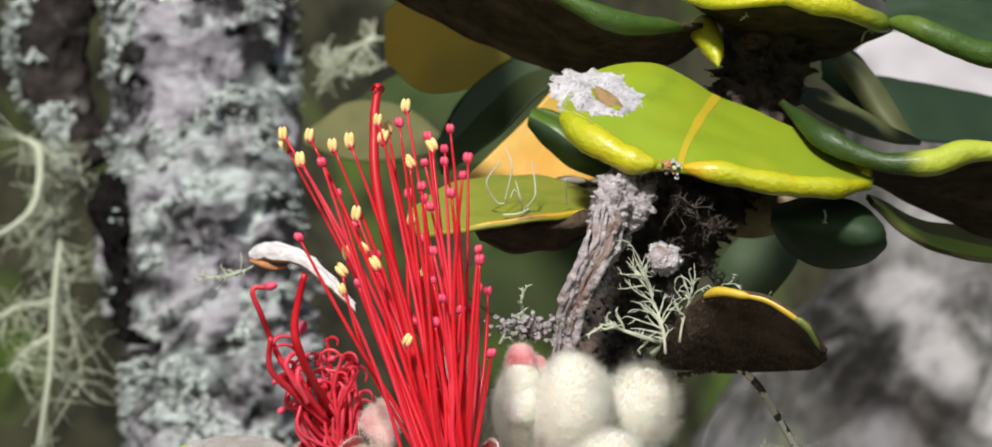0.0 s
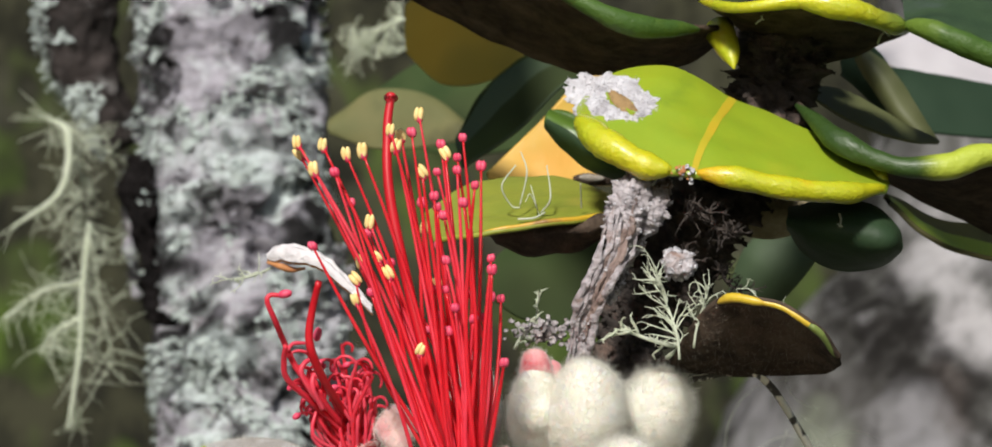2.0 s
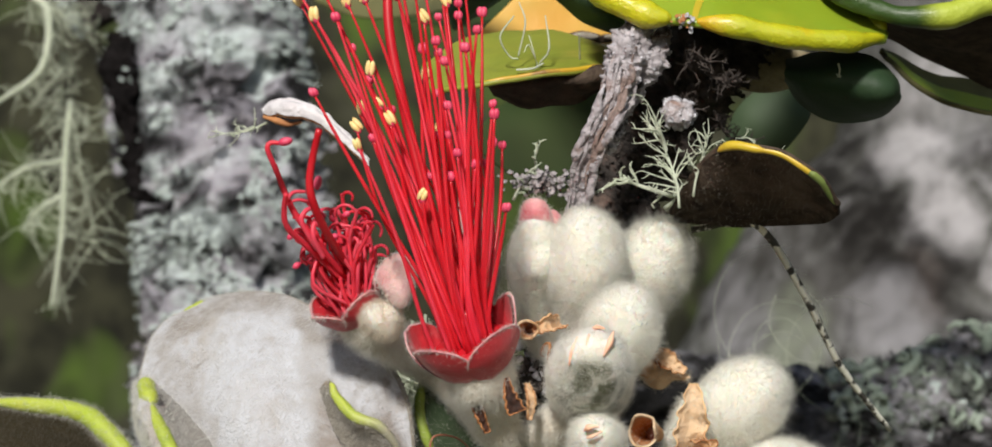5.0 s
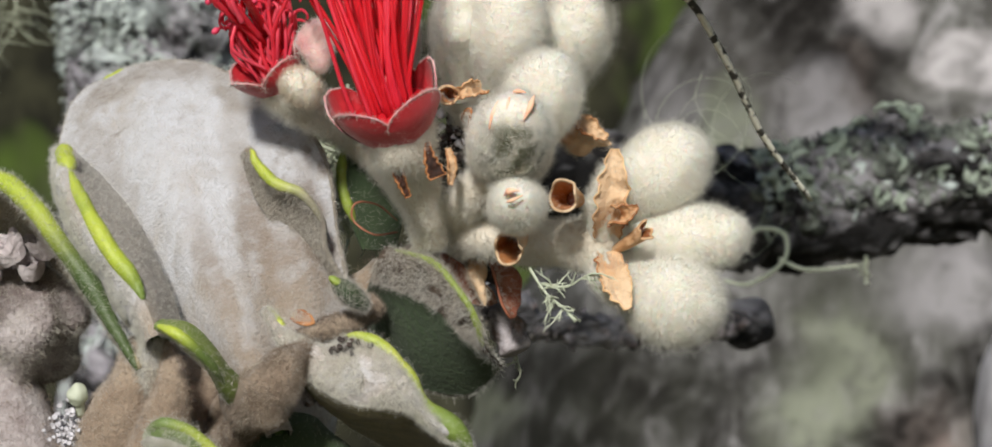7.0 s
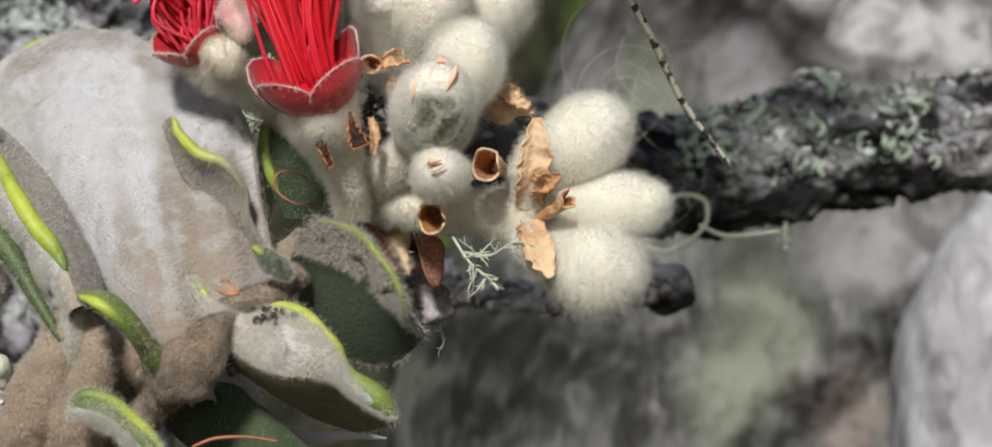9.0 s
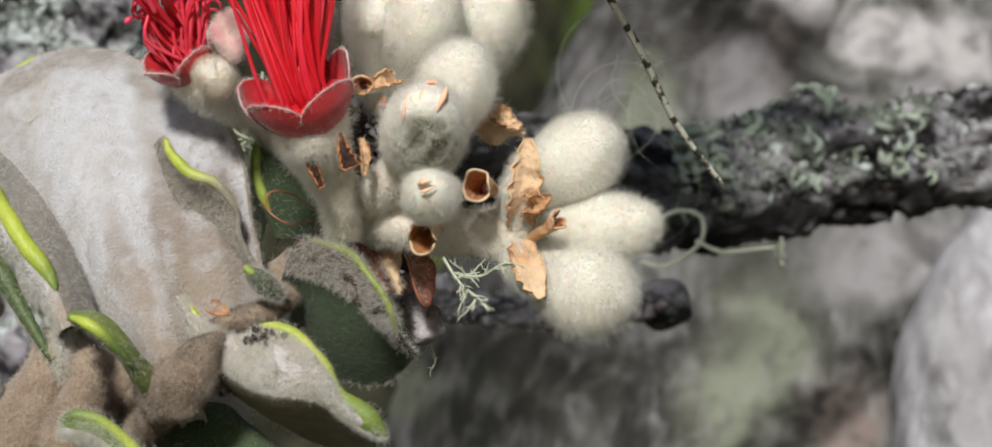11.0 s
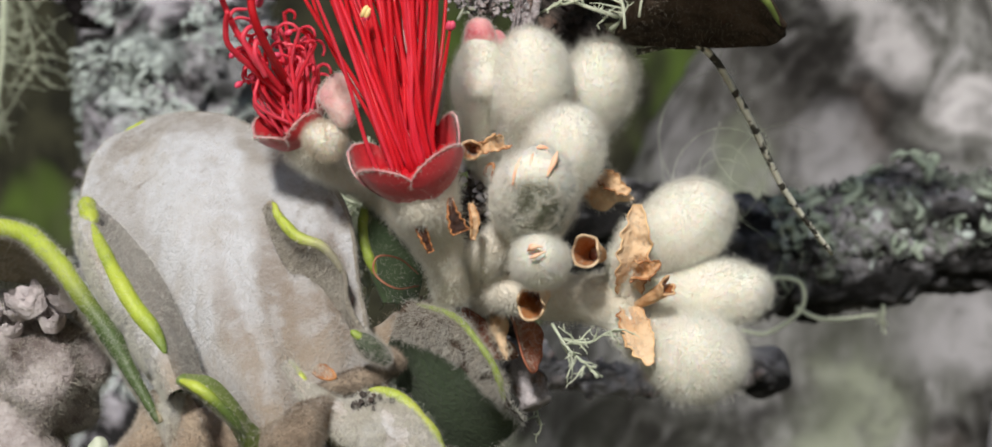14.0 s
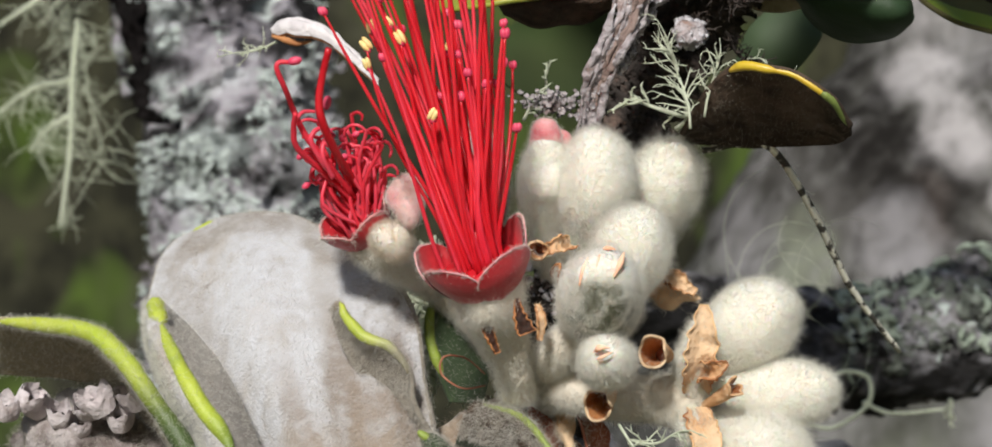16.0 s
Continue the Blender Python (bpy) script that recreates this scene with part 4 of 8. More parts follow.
# Bright patches and shade of the far bark are put into its colour.
BARK_SHADE = (0.05, 0.046, 0.043)
DARK_OLIVE = (0.045, 0.047, 0.037)
PALE_WHITE, PALE_GREY, BARE_PINK, MOSS_PALE, CREVICE_SHADE = (0.46, 0.44, 0.45), (0.32, 0.31, 0.325), (0.22, 0.175, 0.16), (0.215, 0.232, 0.178), (0.012, 0.011, 0.010)
FAR_SPOTS = (((122.0, 940.0, 171.0), 15, 16, 0, PALE_WHITE, 0.55), ((136.0, 940.0, 146.0), 16, 12, 0, PALE_GREY, 0.4), ((132.0, 940.0, -16.0), 34, 15, -5, DARK_OLIVE, 0.8), ((21.0, 940.0, -57.0), 36, 20, 10, DARK_OLIVE, 0.9), ((4.0, 940.0, -86.0), 26, 13, 0, DARK_OLIVE, 0.85), ((150.0, 940.0, -38.0), 14, 16, -40, DARK_OLIVE, 0.6),
          ((72.0, 940.0, 88.0), 40, 30, 10, BARK_SHADE, 0.75), ((120.0, 940.0, 90.0), 26, 30, 0, BARK_SHADE, 0.6), ((150.0, 940.0, 45.0), 30, 14, -10, BARK_SHADE, 0.5),
          ((176.0, 940.0, -13.0), 31, 17, 0, PALE_GREY, 0.70), ((170.5, 940.0, 86.6), 19, 11, 0, PALE_WHITE, 0.90), ((203.7, 940.0, 81.1), 12, 14, 10, PALE_WHITE, 0.80),
          ((122.1, 940.0, 81.1), 7, 14, 0, BARE_PINK, 0.60), ((192.7, 940.0, 64.5), 14, 7, 0, PALE_GREY, 0.70), ((108.2, 940.0, -62.8), 18, 33, -25, MOSS_PALE, 0.90),
          ((-39.9, 940.0, -68.4), 17, 12, 0, MOSS_PALE, 0.80), ((-62.0, 940.0, -65.6), 12, 9, 0, MOSS_PALE, 0.60), ((151.1, 940.0, -79.4), 14, 17, -30, BARE_PINK, 0.80),
          ((48.7, 940.0, -53.1), 32, 12, 0, CREVICE_SHADE, 0.70), ((-6.6, 940.0, -82.2), 29, 13, 10, CREVICE_SHADE, 0.55), ((65.3, 940.0, -82.2), 20, 14, -20, CREVICE_SHADE, 0.60),
          ((-2.0, 940.0, -50.0), 40, 11, 5, CREVICE_SHADE, 0.6), ((22.0, 940.0, -70.0), 14, 18, -30, CREVICE_SHADE, 0.5), ((84.0, 940.0, -42.0), 26, 9, -8, CREVICE_SHADE, 0.55),
          ((106.8, 940.0, 81.1), 10, 24, 0, CREVICE_SHADE, 0.85), ((135.9, 940.0, 85.3), 6, 16, -10, CREVICE_SHADE, 0.70), ((151.1, 940.0, 64.5), 14, 3, 0, CREVICE_SHADE, 0.60),
          ((181.6, 940.0, -40.7), 9, 24, -45, CREVICE_SHADE, 0.95), ((153.9, 940.0, -65.6), 9, 24, -45, CREVICE_SHADE, 0.95), ((123.5, 940.0, -90.5), 10, 22, -45, CREVICE_SHADE, 0.90),
          ((198.2, 940.0, -11.6), 6, 22, 55, CREVICE_SHADE, 0.60), ((90.1, 940.0, 121.7), 19, 38, 5, CREVICE_SHADE, 0.95), ((117.7, 940.0, 138.3), 14, 12, 0, PALE_WHITE, 0.70),
          ((130.7, 940.0, 113.2), 13, 17, 10, PALE_WHITE, 0.70), ((112.9, 940.0, 104.9), 8, 28, 35, CREVICE_SHADE, 0.90), ((124.5, 940.0, 74.7), 8, 22, 35, CREVICE_SHADE, 0.80),
          ((105.3, 940.0, 63.7), 14, 19, 0, PALE_GREY, 0.60), ((64.6, 940.0, 58.2), 13, 19, 0, MOSS_PALE, 0.70), ((40.1, 940.0, 66.3), 11, 19, 0, PALE_GREY, 0.45))
for at, w, h, sl, colour, amount in FAR_SPOTS:
    far_spot(0, at, w, h, sl, colour, amount)
for at, w, h, sl, colour, amount in (((179.6, 840.0, -46.3), 12, 20, 20, PALE_GREY, 0.7), ((188.2, 840.0, -71.0), 10, 14, -20, PALE_GREY, 0.6), ((174.6, 840.0, -71.0), 5, 24, 10, CREVICE_SHADE, 0.6)):
    far_spot(1, at, w, h, sl, colour, amount)

# ---- upper shoot ----
stem("shoot_stem", [(16.5, 184.0, 64.4), (11.4, 180.0, 51.7), (9.9, 180.0, 44.5), (4.4, 178.0, 35.3), (0.1, 178.0, 28.9), (-2.5, 177.0, 22.9), (-6.0, 176.0, 16.2), (-8.5, 176.0, 6.4), (-9.3, 172.0, 0.2), (-15.4, 172.0, -4.9)], [2.6, 3.4, 3.2, 3.4, 3.4, 2.6, 2.2, 2.4, 2.6, 2.6], M_BARK, "dark scaly twig that carries the leaves and flowers", "twig", n=230, seg=44, rough=0.6, rough_scale=0.9, seed=1.0, crumbs=4200, crumb=0.2, crumb_mat=M_BARK, fine=0.35)
stem("weathered_twig", [(-1.1, 166.0, 36.2), (-1.9, 164.0, 33.2), (-2.8, 164.0, 29.7), (-4.4, 164.0, 26.8), (-5.4, 166.0, 23.6), (-6.4, 170.0, 18.0)], [0.9, 1.5, 0.95, 0.65, 0.65, 0.9], M_BARK_GREY, "grey weathered twig with flaking pale bark", "twig", n=240, seg=70, rough=0.75, rough_scale=0.9, seed=2.0, crumbs=700, crumb=0.11, crumb_mat=M_CRUST, fine=0.32)
stem("weathered_twig", [(1.1, 167.0, 35.6), (-0.4, 165.0, 32.9), (-2.1, 165.0, 29.4), (-3.6, 166.0, 26.1)], [0.7, 1.1, 0.8, 0.4], M_BARK_GREY, "split pale strip of weathered bark on the twig", "twig", n=150, seg=44, rough=0.7, rough_scale=0.9, seed=2.6, crumbs=300, crumb=0.11, crumb_mat=M_CRUST, fine=0.32)
stem("bark_knot", [(1.4, 165.0, 29.6), (2.1, 164.0, 28.8), (2.5, 165.0, 28.1)], [0.5, 1.0, 0.5], M_BARK_GREY, "small grey knot of flaking bark", "twig", n=30, seg=20, rough=0.7, rough_scale=0.9, seed=3.1, crumbs=120, crumb=0.22, crumb_mat=M_CRUST, fine=0.25)

strips = thing("bark_strips", "grey-brown fibrous strips of weathered bark along the twig", "bark", (-6.4, 168.0, 18.0))
rngs = np.random.default_rng(44)
for k in range(16):
    side, near = rngs.uniform(-1.2, 1.2), rngs.uniform(-1.8, -0.6)
    cut = sorted(rngs.uniform(0, 1, 2))
    line = smooth_line([(-1.0, 166.0, 35.8), (-1.9, 164.0, 33.2), (-2.8, 164.0, 29.7), (-4.4, 164.0, 26.8), (-5.4, 166.0, 23.6), (-6.4, 169.0, 18.5)], 60)[int(cut[0] * 30):int(28 + cut[1] * 32)]
    line = line + np.array([side, near, 0]) * np.linspace(1.0, 0.55, len(line))[:, None] + 0.6 * np.stack([wobble(line, 0.45, k * 3.1), wobble(line, 0.45, k * 5.3), 0 * line[:, 0]], axis=1)
    rad = rngs.uniform(0.14, 0.36)
    part("bark_strip", tube(line[::4], [rad * 0.3, rad, rad * 0.8, rad * 1.1, rad * 0.25], n=90, seg=9, rough=0.9, rough_scale=1.3, seed=k), (M_BARK_GREY, M_BARK_STRIP, M_BARK_GREY)[k % 3], strips)
SHOOT = "leaves of the upper shoot"
DARK2, GREEN2, YELLOW2 = (M_FELT_DARK, M_FELT_DARK), (M_LEAF_GREEN, M_LEAF_GREEN), (M_LEAF_YELLOW, M_LEAF_YELLOW)
# the bright leaf with the damaged corner
bright, bright_at, bright_nor = spread_leaf(
    [(-5.8, 169.5, 42.3), (-3.7, 171.0, 45.1), (1.3, 172.0, 46.1), (6.5, 173.0, 43.6), (12.6, 172.5, 40.7), (16.9, 172.0, 38.2), (18.6, 170.0, 36.1)],
    [(-5.9, 168.0, 41.4), (-3.1, 167.0, 41.5), (0.7, 167.0, 40.9), (5.2, 167.0, 39.2), (10.9, 167.5, 37.3), (15.9, 168.5, 36.0), (18.4, 169.5, 35.7)],
    [(-5.9, 167.0, 40.7), (-3.5, 164.0, 38.1), (-0.3, 163.0, 36.1), (2.8, 163.0, 35.7), (6.0, 163.0, 35.2), (10.2, 164.0, 34.6), (14.9, 166.0, 34.5), (18.3, 169.0, 35.4)],
    YELLOW2, M_FELT_DARK, [("R", 0.0, 0.37, 1.3, M_RIM_YELLOW), ("R", 0.46, 1.0, 1.0, (M_RIM_YELLOW, (0.66, 0.40, 0.012), 0.25, 0.0)), ("L", 0.86, 1.0, 0.6, M_RIM_YELLOW)], thick=0.7,
    label="glossy yellow-green leaf with rolled yellow margin and white damage", group=SHOOT, seed=1.3, ripple=0.2, strip=(0.50, 0.45, 0.013, M_MIDRIB))
# leaves seen from beneath
spread_leaf([(5.4, 174.0, 50.1), (0.2, 170.0, 49.3), (-3.9, 168.0, 50.0), (-8.0, 168.0, 52.8), (-15.8, 168.0, 56.7), (-23.6, 172.0, 58.6)],
            [(5.7, 178.0, 50.5), (1.8, 177.0, 49.3), (-4.6, 177.0, 49.6), (-11.1, 177.0, 52.2), (-18.8, 177.0, 56.2), (-24.8, 177.0, 58.5)],
            [(5.8, 181.0, 50.8), (2.4, 184.0, 49.5), (-6.0, 186.0, 49.3), (-12.8, 186.0, 51.7), (-20.6, 184.0, 55.2), (-25.8, 182.0, 58.4)],
            DARK2, M_LEAF_GREEN, [("L", 0.06, 0.72, 1.05, M_RIM_GREEN)], label="green leaf seen from beneath with dark brown felt", group=SHOOT, seed=2.1, wool=(1500, 0), hair=0.35, wool_mat=M_FELT_DARK)
spread_leaf([(3.9, 172.0, 52.0), (7.3, 167.0, 50.0), (11.2, 166.0, 50.3), (15.2, 166.0, 49.8), (18.4, 168.0, 49.1), (20.9, 171.0, 49.2)],
            [(6.7, 178.0, 51.8), (9.3, 176.0, 50.3), (12.4, 175.0, 50.0), (16.0, 175.0, 50.0), (18.9, 175.0, 50.0), (21.0, 174.0, 49.7)],
            [(8.7, 182.0, 50.6), (10.7, 183.0, 49.7), (13.4, 183.0, 49.2), (17.2, 182.0, 49.7), (19.6, 180.0, 50.4), (21.1, 176.0, 50.1)],
            DARK2, M_LEAF_GREEN, [("L", 0.0, 0.55, 0.6, M_RIM_YELLOW), ("L", 0.40, 1.0, 1.05, (M_RIM_YELLOW, GREEN, 0.35, 1.0))], label="leaf with thick yellow margin and brown felt beneath", group=SHOOT, seed=3.4)
spread_leaf([(20.4, 170.0, 49.0), (22.3, 167.0, 47.7), (25.7, 167.0, 46.2), (29.8, 168.0, 45.2), (34.1, 170.0, 45.1)],
            [(20.9, 175.0, 51.3), (24.4, 175.0, 51.8), (28.1, 175.0, 51.0), (31.2, 175.0, 50.1), (35.3, 175.0, 49.0)],
            [(21.6, 182.0, 54.4), (26.3, 184.0, 56.4), (29.6, 184.0, 56.1), (32.8, 184.0, 54.9), (36.8, 182.0, 53.2)],
            (M_LEAF_DARK, M_LEAF_DARK), M_FELT_DARK, [("L", 0.0, 1.0, 1.15, (M_RIM_GREEN, (0.14, 0.22, 0.03), 0.5, 0.0))], label="dark green leaf with a thick rolled margin", group=SHOOT, seed=4.2)
spread_leaf([(12.1, 174.0, 43.6), (14.8, 169.0, 39.7), (18.7, 168.0, 37.6), (22.9, 168.0, 37.2), (26.3, 169.0, 38.3), (31.9, 170.0, 38.4)],
            [(12.5, 178.0, 43.7), (15.9, 176.0, 39.7), (20.3, 176.0, 37.8), (24.4, 176.0, 36.6), (28.4, 177.0, 36.1), (33.6, 177.0, 35.0)],
            [(12.7, 182.0, 43.8), (17.1, 183.0, 40.1), (21.5, 184.0, 38.3), (25.9, 185.0, 36.2), (30.2, 185.0, 34.2), (35.3, 184.0, 32.4)],
            DARK2, M_LEAF_GREEN, [("L", 0.0, 1.0, 1.1, (M_RIM_DEEP, LIME, 0.48, 0.66))], label="green leaf with rolled margin and brown felt beneath", group=SHOOT, seed=5.7)
spread_leaf([(13.6, 188.0, 48.4), (17.6, 189.0, 47.7), (22.1, 190.0, 45.3), (25.3, 190.0, 43.6)], [(13.5, 187.0, 47.8), (17.5, 188.0, 46.2), (22.0, 189.0, 44.3), (25.3, 190.0, 43.5)], [(13.5, 186.0, 47.2), (17.4, 187.0, 44.8), (21.9, 188.0, 43.3), (25.2, 190.0, 43.4)],
            (M_LEAF_DULL, M_LEAF_DULL), M_FELT_DARK, (), thick=0.3, label="dull yellow-olive leaf behind the shoot", group=SHOOT, seed=5.9)
spread_leaf([(20.2, 201.0, 54.8), (22.4, 201.0, 52.8), (24.7, 201.0, 49.1), (26.5, 201.0, 46.0)], [(19.5, 200.0, 54.1), (21.3, 200.0, 51.9), (23.3, 200.0, 48.5), (25.4, 200.0, 45.8)], [(19.0, 201.0, 53.8), (20.4, 201.0, 51.6), (22.2, 201.0, 48.5), (24.5, 201.0, 45.9)],
            (M_LEAF_DULL, M_LEAF_DULL), M_FELT_DARK, (), thick=0.3, label="pale narrow leaf edge between dark leaves", group=SHOOT, seed=5.95)
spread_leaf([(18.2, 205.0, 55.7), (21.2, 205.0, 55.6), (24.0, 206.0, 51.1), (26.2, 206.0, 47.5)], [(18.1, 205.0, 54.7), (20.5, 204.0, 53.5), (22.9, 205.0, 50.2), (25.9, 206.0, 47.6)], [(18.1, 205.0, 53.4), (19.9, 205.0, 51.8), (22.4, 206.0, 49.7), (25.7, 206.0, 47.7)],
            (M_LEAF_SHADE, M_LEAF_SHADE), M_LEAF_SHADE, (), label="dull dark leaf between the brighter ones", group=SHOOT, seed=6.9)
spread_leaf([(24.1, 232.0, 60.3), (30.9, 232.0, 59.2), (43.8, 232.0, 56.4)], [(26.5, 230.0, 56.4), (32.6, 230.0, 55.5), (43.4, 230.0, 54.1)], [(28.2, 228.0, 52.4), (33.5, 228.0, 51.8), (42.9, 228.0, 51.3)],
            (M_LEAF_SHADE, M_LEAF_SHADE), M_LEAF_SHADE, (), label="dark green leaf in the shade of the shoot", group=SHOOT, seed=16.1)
spread_leaf([(25.8, 260.0, 69.1), (31.2, 262.0, 73.1), (37.4, 262.0, 71.9), (49.6, 262.0, 67.6)], [(26.2, 260.0, 68.7), (30.6, 258.0, 69.0), (36.7, 258.0, 67.8), (48.8, 258.0, 64.7)], [(26.1, 256.0, 67.2), (30.2, 255.0, 65.2), (36.2, 255.0, 64.1), (48.2, 255.0, 61.8)],
            (M_PALE, M_PALE), M_FELT, (), label="pale white-felted leaf behind the shoot", group=SHOOT, seed=17.1)
spread_leaf([(1.6, 168.0, 21.5), (3.5, 164.0, 24.4), (5.8, 161.0, 25.8), (9.1, 160.0, 25.2), (12.3, 160.0, 23.4), (14.0, 162.0, 21.5)],
            [(1.7, 170.0, 21.5), (4.3, 167.0, 22.5), (7.0, 166.0, 23.2), (10.1, 166.0, 23.2), (12.9, 165.0, 22.4), (14.1, 164.0, 21.5)],
            [(1.9, 172.0, 21.4), (4.4, 172.0, 21.1), (7.7, 172.0, 21.1), (11.1, 171.0, 21.2), (13.6, 170.0, 21.2), (14.4, 167.0, 21.4)],
            DARK2, M_LEAF_GREEN, [("L", 0.34, 0.58, 0.42, M_RIM_YELLOWED), ("L", 0.48, 0.86, 0.27, M_RIM_YELLOWED), ("L", 0.72, 1.0, 0.32, M_RIM_MOSS)], label="small leaf from beneath, brown felt with orange edge", group=SHOOT, seed=6.1, wool=(900, 0), hair=0.3, wool_mat=M_FELT_SHADE)
spread_leaf([(11.4, 178.0, 35.3), (14.8, 176.0, 35.5), (17.7, 174.0, 34.8), (19.5, 173.0, 33.0), (19.9, 174.0, 31.8)], [(11.1, 174.0, 33.7), (13.6, 171.0, 32.7), (16.3, 170.0, 32.0), (18.5, 170.0, 31.3), (19.8, 173.0, 31.5)],
            [(11.5, 178.0, 34.1), (13.0, 177.0, 31.6), (15.7, 176.0, 30.2), (18.5, 175.0, 30.3), (19.8, 174.0, 31.4)], (M_LEAF_DARK, M_LEAF_DARK), M_LEAF_DARK, (), label="dark bluish green leaf tip in shade", group=SHOOT, seed=7.7, thick=0.8)
spread_leaf([(4.9, 184.0, 38.1), (9.4, 182.0, 37.4), (15.8, 182.0, 36.3)], [(5.1, 184.0, 36.7), (9.9, 182.0, 35.6), (15.3, 182.0, 35.4)], [(5.4, 185.0, 35.5), (9.5, 184.0, 34.1), (14.4, 184.0, 34.9)], (M_FELT_TAN, M_FELT_TAN), M_LEAF_GREEN, (), label="brown felted leaf underside in shade", group=SHOOT, seed=7.9)
spread_leaf([(20.7, 192.0, 39.1), (25.2, 192.0, 36.7), (29.1, 192.0, 36.0), (35.7, 192.0, 34.2)], [(20.8, 191.0, 38.6), (24.7, 191.0, 35.8), (28.6, 191.0, 34.6), (35.5, 191.0, 33.1)], [(20.9, 190.0, 37.9), (24.3, 190.0, 34.9), (28.2, 190.0, 33.3), (35.3, 190.0, 32.1)],
            (M_LEAF_OLIVE, M_LEAF_YELLOW), M_FELT_DARK, (), label="olive yellow leaf below the shoot", group=SHOOT, seed=8.0)
spread_leaf([(0.2, 182.0, 38.7), (-3.6, 181.0, 41.3), (-6.3, 180.0, 43.4), (-8.8, 180.0, 44.3)], [(-0.4, 180.0, 38.2), (-4.1, 178.0, 39.8), (-6.8, 178.0, 42.0), (-9.0, 179.0, 43.5)], [(-1.2, 182.0, 38.4), (-5.0, 181.0, 39.5), (-7.5, 180.0, 41.1), (-9.1, 180.0, 43.0)],
            (M_LEAF_GREEN, M_LEAF_DARK), M_FELT_DARK, [("L", 0.3, 1.0, 0.4, M_RIM_GREEN)], label="narrow green leaf with rolled sides", group=SHOOT, seed=8.3)
spread_leaf([(-2.8, 180.0, 36.3), (-6.9, 182.0, 38.5), (-11.8, 182.0, 38.8), (-16.1, 180.0, 37.6), (-19.1, 178.0, 35.1)], [(-2.7, 176.0, 35.2), (-6.6, 175.0, 35.6), (-11.1, 174.0, 35.2), (-15.0, 174.0, 34.6), (-18.5, 175.0, 33.6)],
            [(-2.9, 172.0, 34.0), (-6.4, 169.0, 33.1), (-10.4, 168.0, 32.4), (-13.7, 168.0, 31.8), (-17.4, 170.0, 31.6)], (M_LEAF_MID, M_LEAF_MID), M_FELT_DARK, [("R", 0.05, 0.75, 0.26, M_RIM_ORANGE)], label="yellow-green leaf with orange edge and dark spots", group=SHOOT, seed=9.6)
spread_leaf([(-3.2, 171.0, 33.7), (-6.5, 170.0, 33.0), (-10.5, 169.0, 32.3), (-12.9, 169.0, 32.1)], [(-3.3, 171.0, 33.0), (-6.2, 170.0, 32.0), (-10.0, 170.0, 31.6), (-12.8, 170.0, 32.0)], [(-3.7, 174.0, 32.4), (-6.1, 174.0, 31.7), (-9.7, 174.0, 31.3), (-12.7, 173.0, 32.0)],
            DARK2, M_FELT_DARK, (), label="dark dried leaf curled under a green one", group=SHOOT, seed=9.9, ripple=0.7)
spread_leaf([(-1.9, 208.0, 55.3), (-6.3, 206.0, 53.9), (-10.8, 204.0, 48.6), (-16.0, 202.0, 42.9)], [(-1.3, 208.0, 50.5), (-5.3, 206.0, 48.1), (-9.6, 204.0, 45.5), (-15.7, 202.0, 42.7)], [(-0.4, 208.0, 44.1), (-3.5, 206.0, 42.9), (-8.3, 204.0, 42.4), (-15.2, 202.0, 42.5)],
            (M_LEAF_ORANGE, M_LEAF_ORANGE), M_LEAF_OLIVE, [("R", 0.3, 1.0, 0.35, M_FELT_DARK)], label="orange dying leaf behind the flower", group=SHOOT, seed=10.2)
spread_leaf([(-12.6, 238.0, 67.1), (-17.8, 238.0, 70.9), (-23.6, 238.0, 73.3), (-28.6, 238.0, 69.5)], [(-12.9, 237.0, 65.7), (-17.9, 236.0, 65.4), (-23.3, 236.0, 65.9), (-28.5, 237.0, 66.3)], [(-13.4, 236.0, 64.4), (-18.2, 236.0, 60.6), (-24.0, 236.0, 59.9), (-28.3, 237.0, 63.6)],
            (M_LEAF_OCHRE, M_LEAF_OCHRE), M_LEAF_OLIVE, (), label="ochre leaf in the shade behind the flower", group=SHOOT, seed=11.2)
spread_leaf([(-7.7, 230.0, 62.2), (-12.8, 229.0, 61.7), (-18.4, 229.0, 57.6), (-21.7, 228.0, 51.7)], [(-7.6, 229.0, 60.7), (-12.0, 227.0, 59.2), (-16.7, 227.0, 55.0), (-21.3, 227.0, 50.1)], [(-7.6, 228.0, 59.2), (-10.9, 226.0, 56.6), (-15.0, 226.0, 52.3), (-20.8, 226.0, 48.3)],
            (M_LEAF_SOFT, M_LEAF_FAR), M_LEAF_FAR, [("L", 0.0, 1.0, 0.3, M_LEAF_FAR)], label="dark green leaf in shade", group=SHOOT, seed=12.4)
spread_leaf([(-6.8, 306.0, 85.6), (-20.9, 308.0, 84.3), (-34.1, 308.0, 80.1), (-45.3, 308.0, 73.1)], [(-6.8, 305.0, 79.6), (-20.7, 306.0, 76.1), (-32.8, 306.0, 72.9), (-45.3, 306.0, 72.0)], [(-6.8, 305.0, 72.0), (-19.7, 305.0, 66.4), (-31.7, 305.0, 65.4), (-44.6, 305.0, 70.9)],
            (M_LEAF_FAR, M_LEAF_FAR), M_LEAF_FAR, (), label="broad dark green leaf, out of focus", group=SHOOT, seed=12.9)
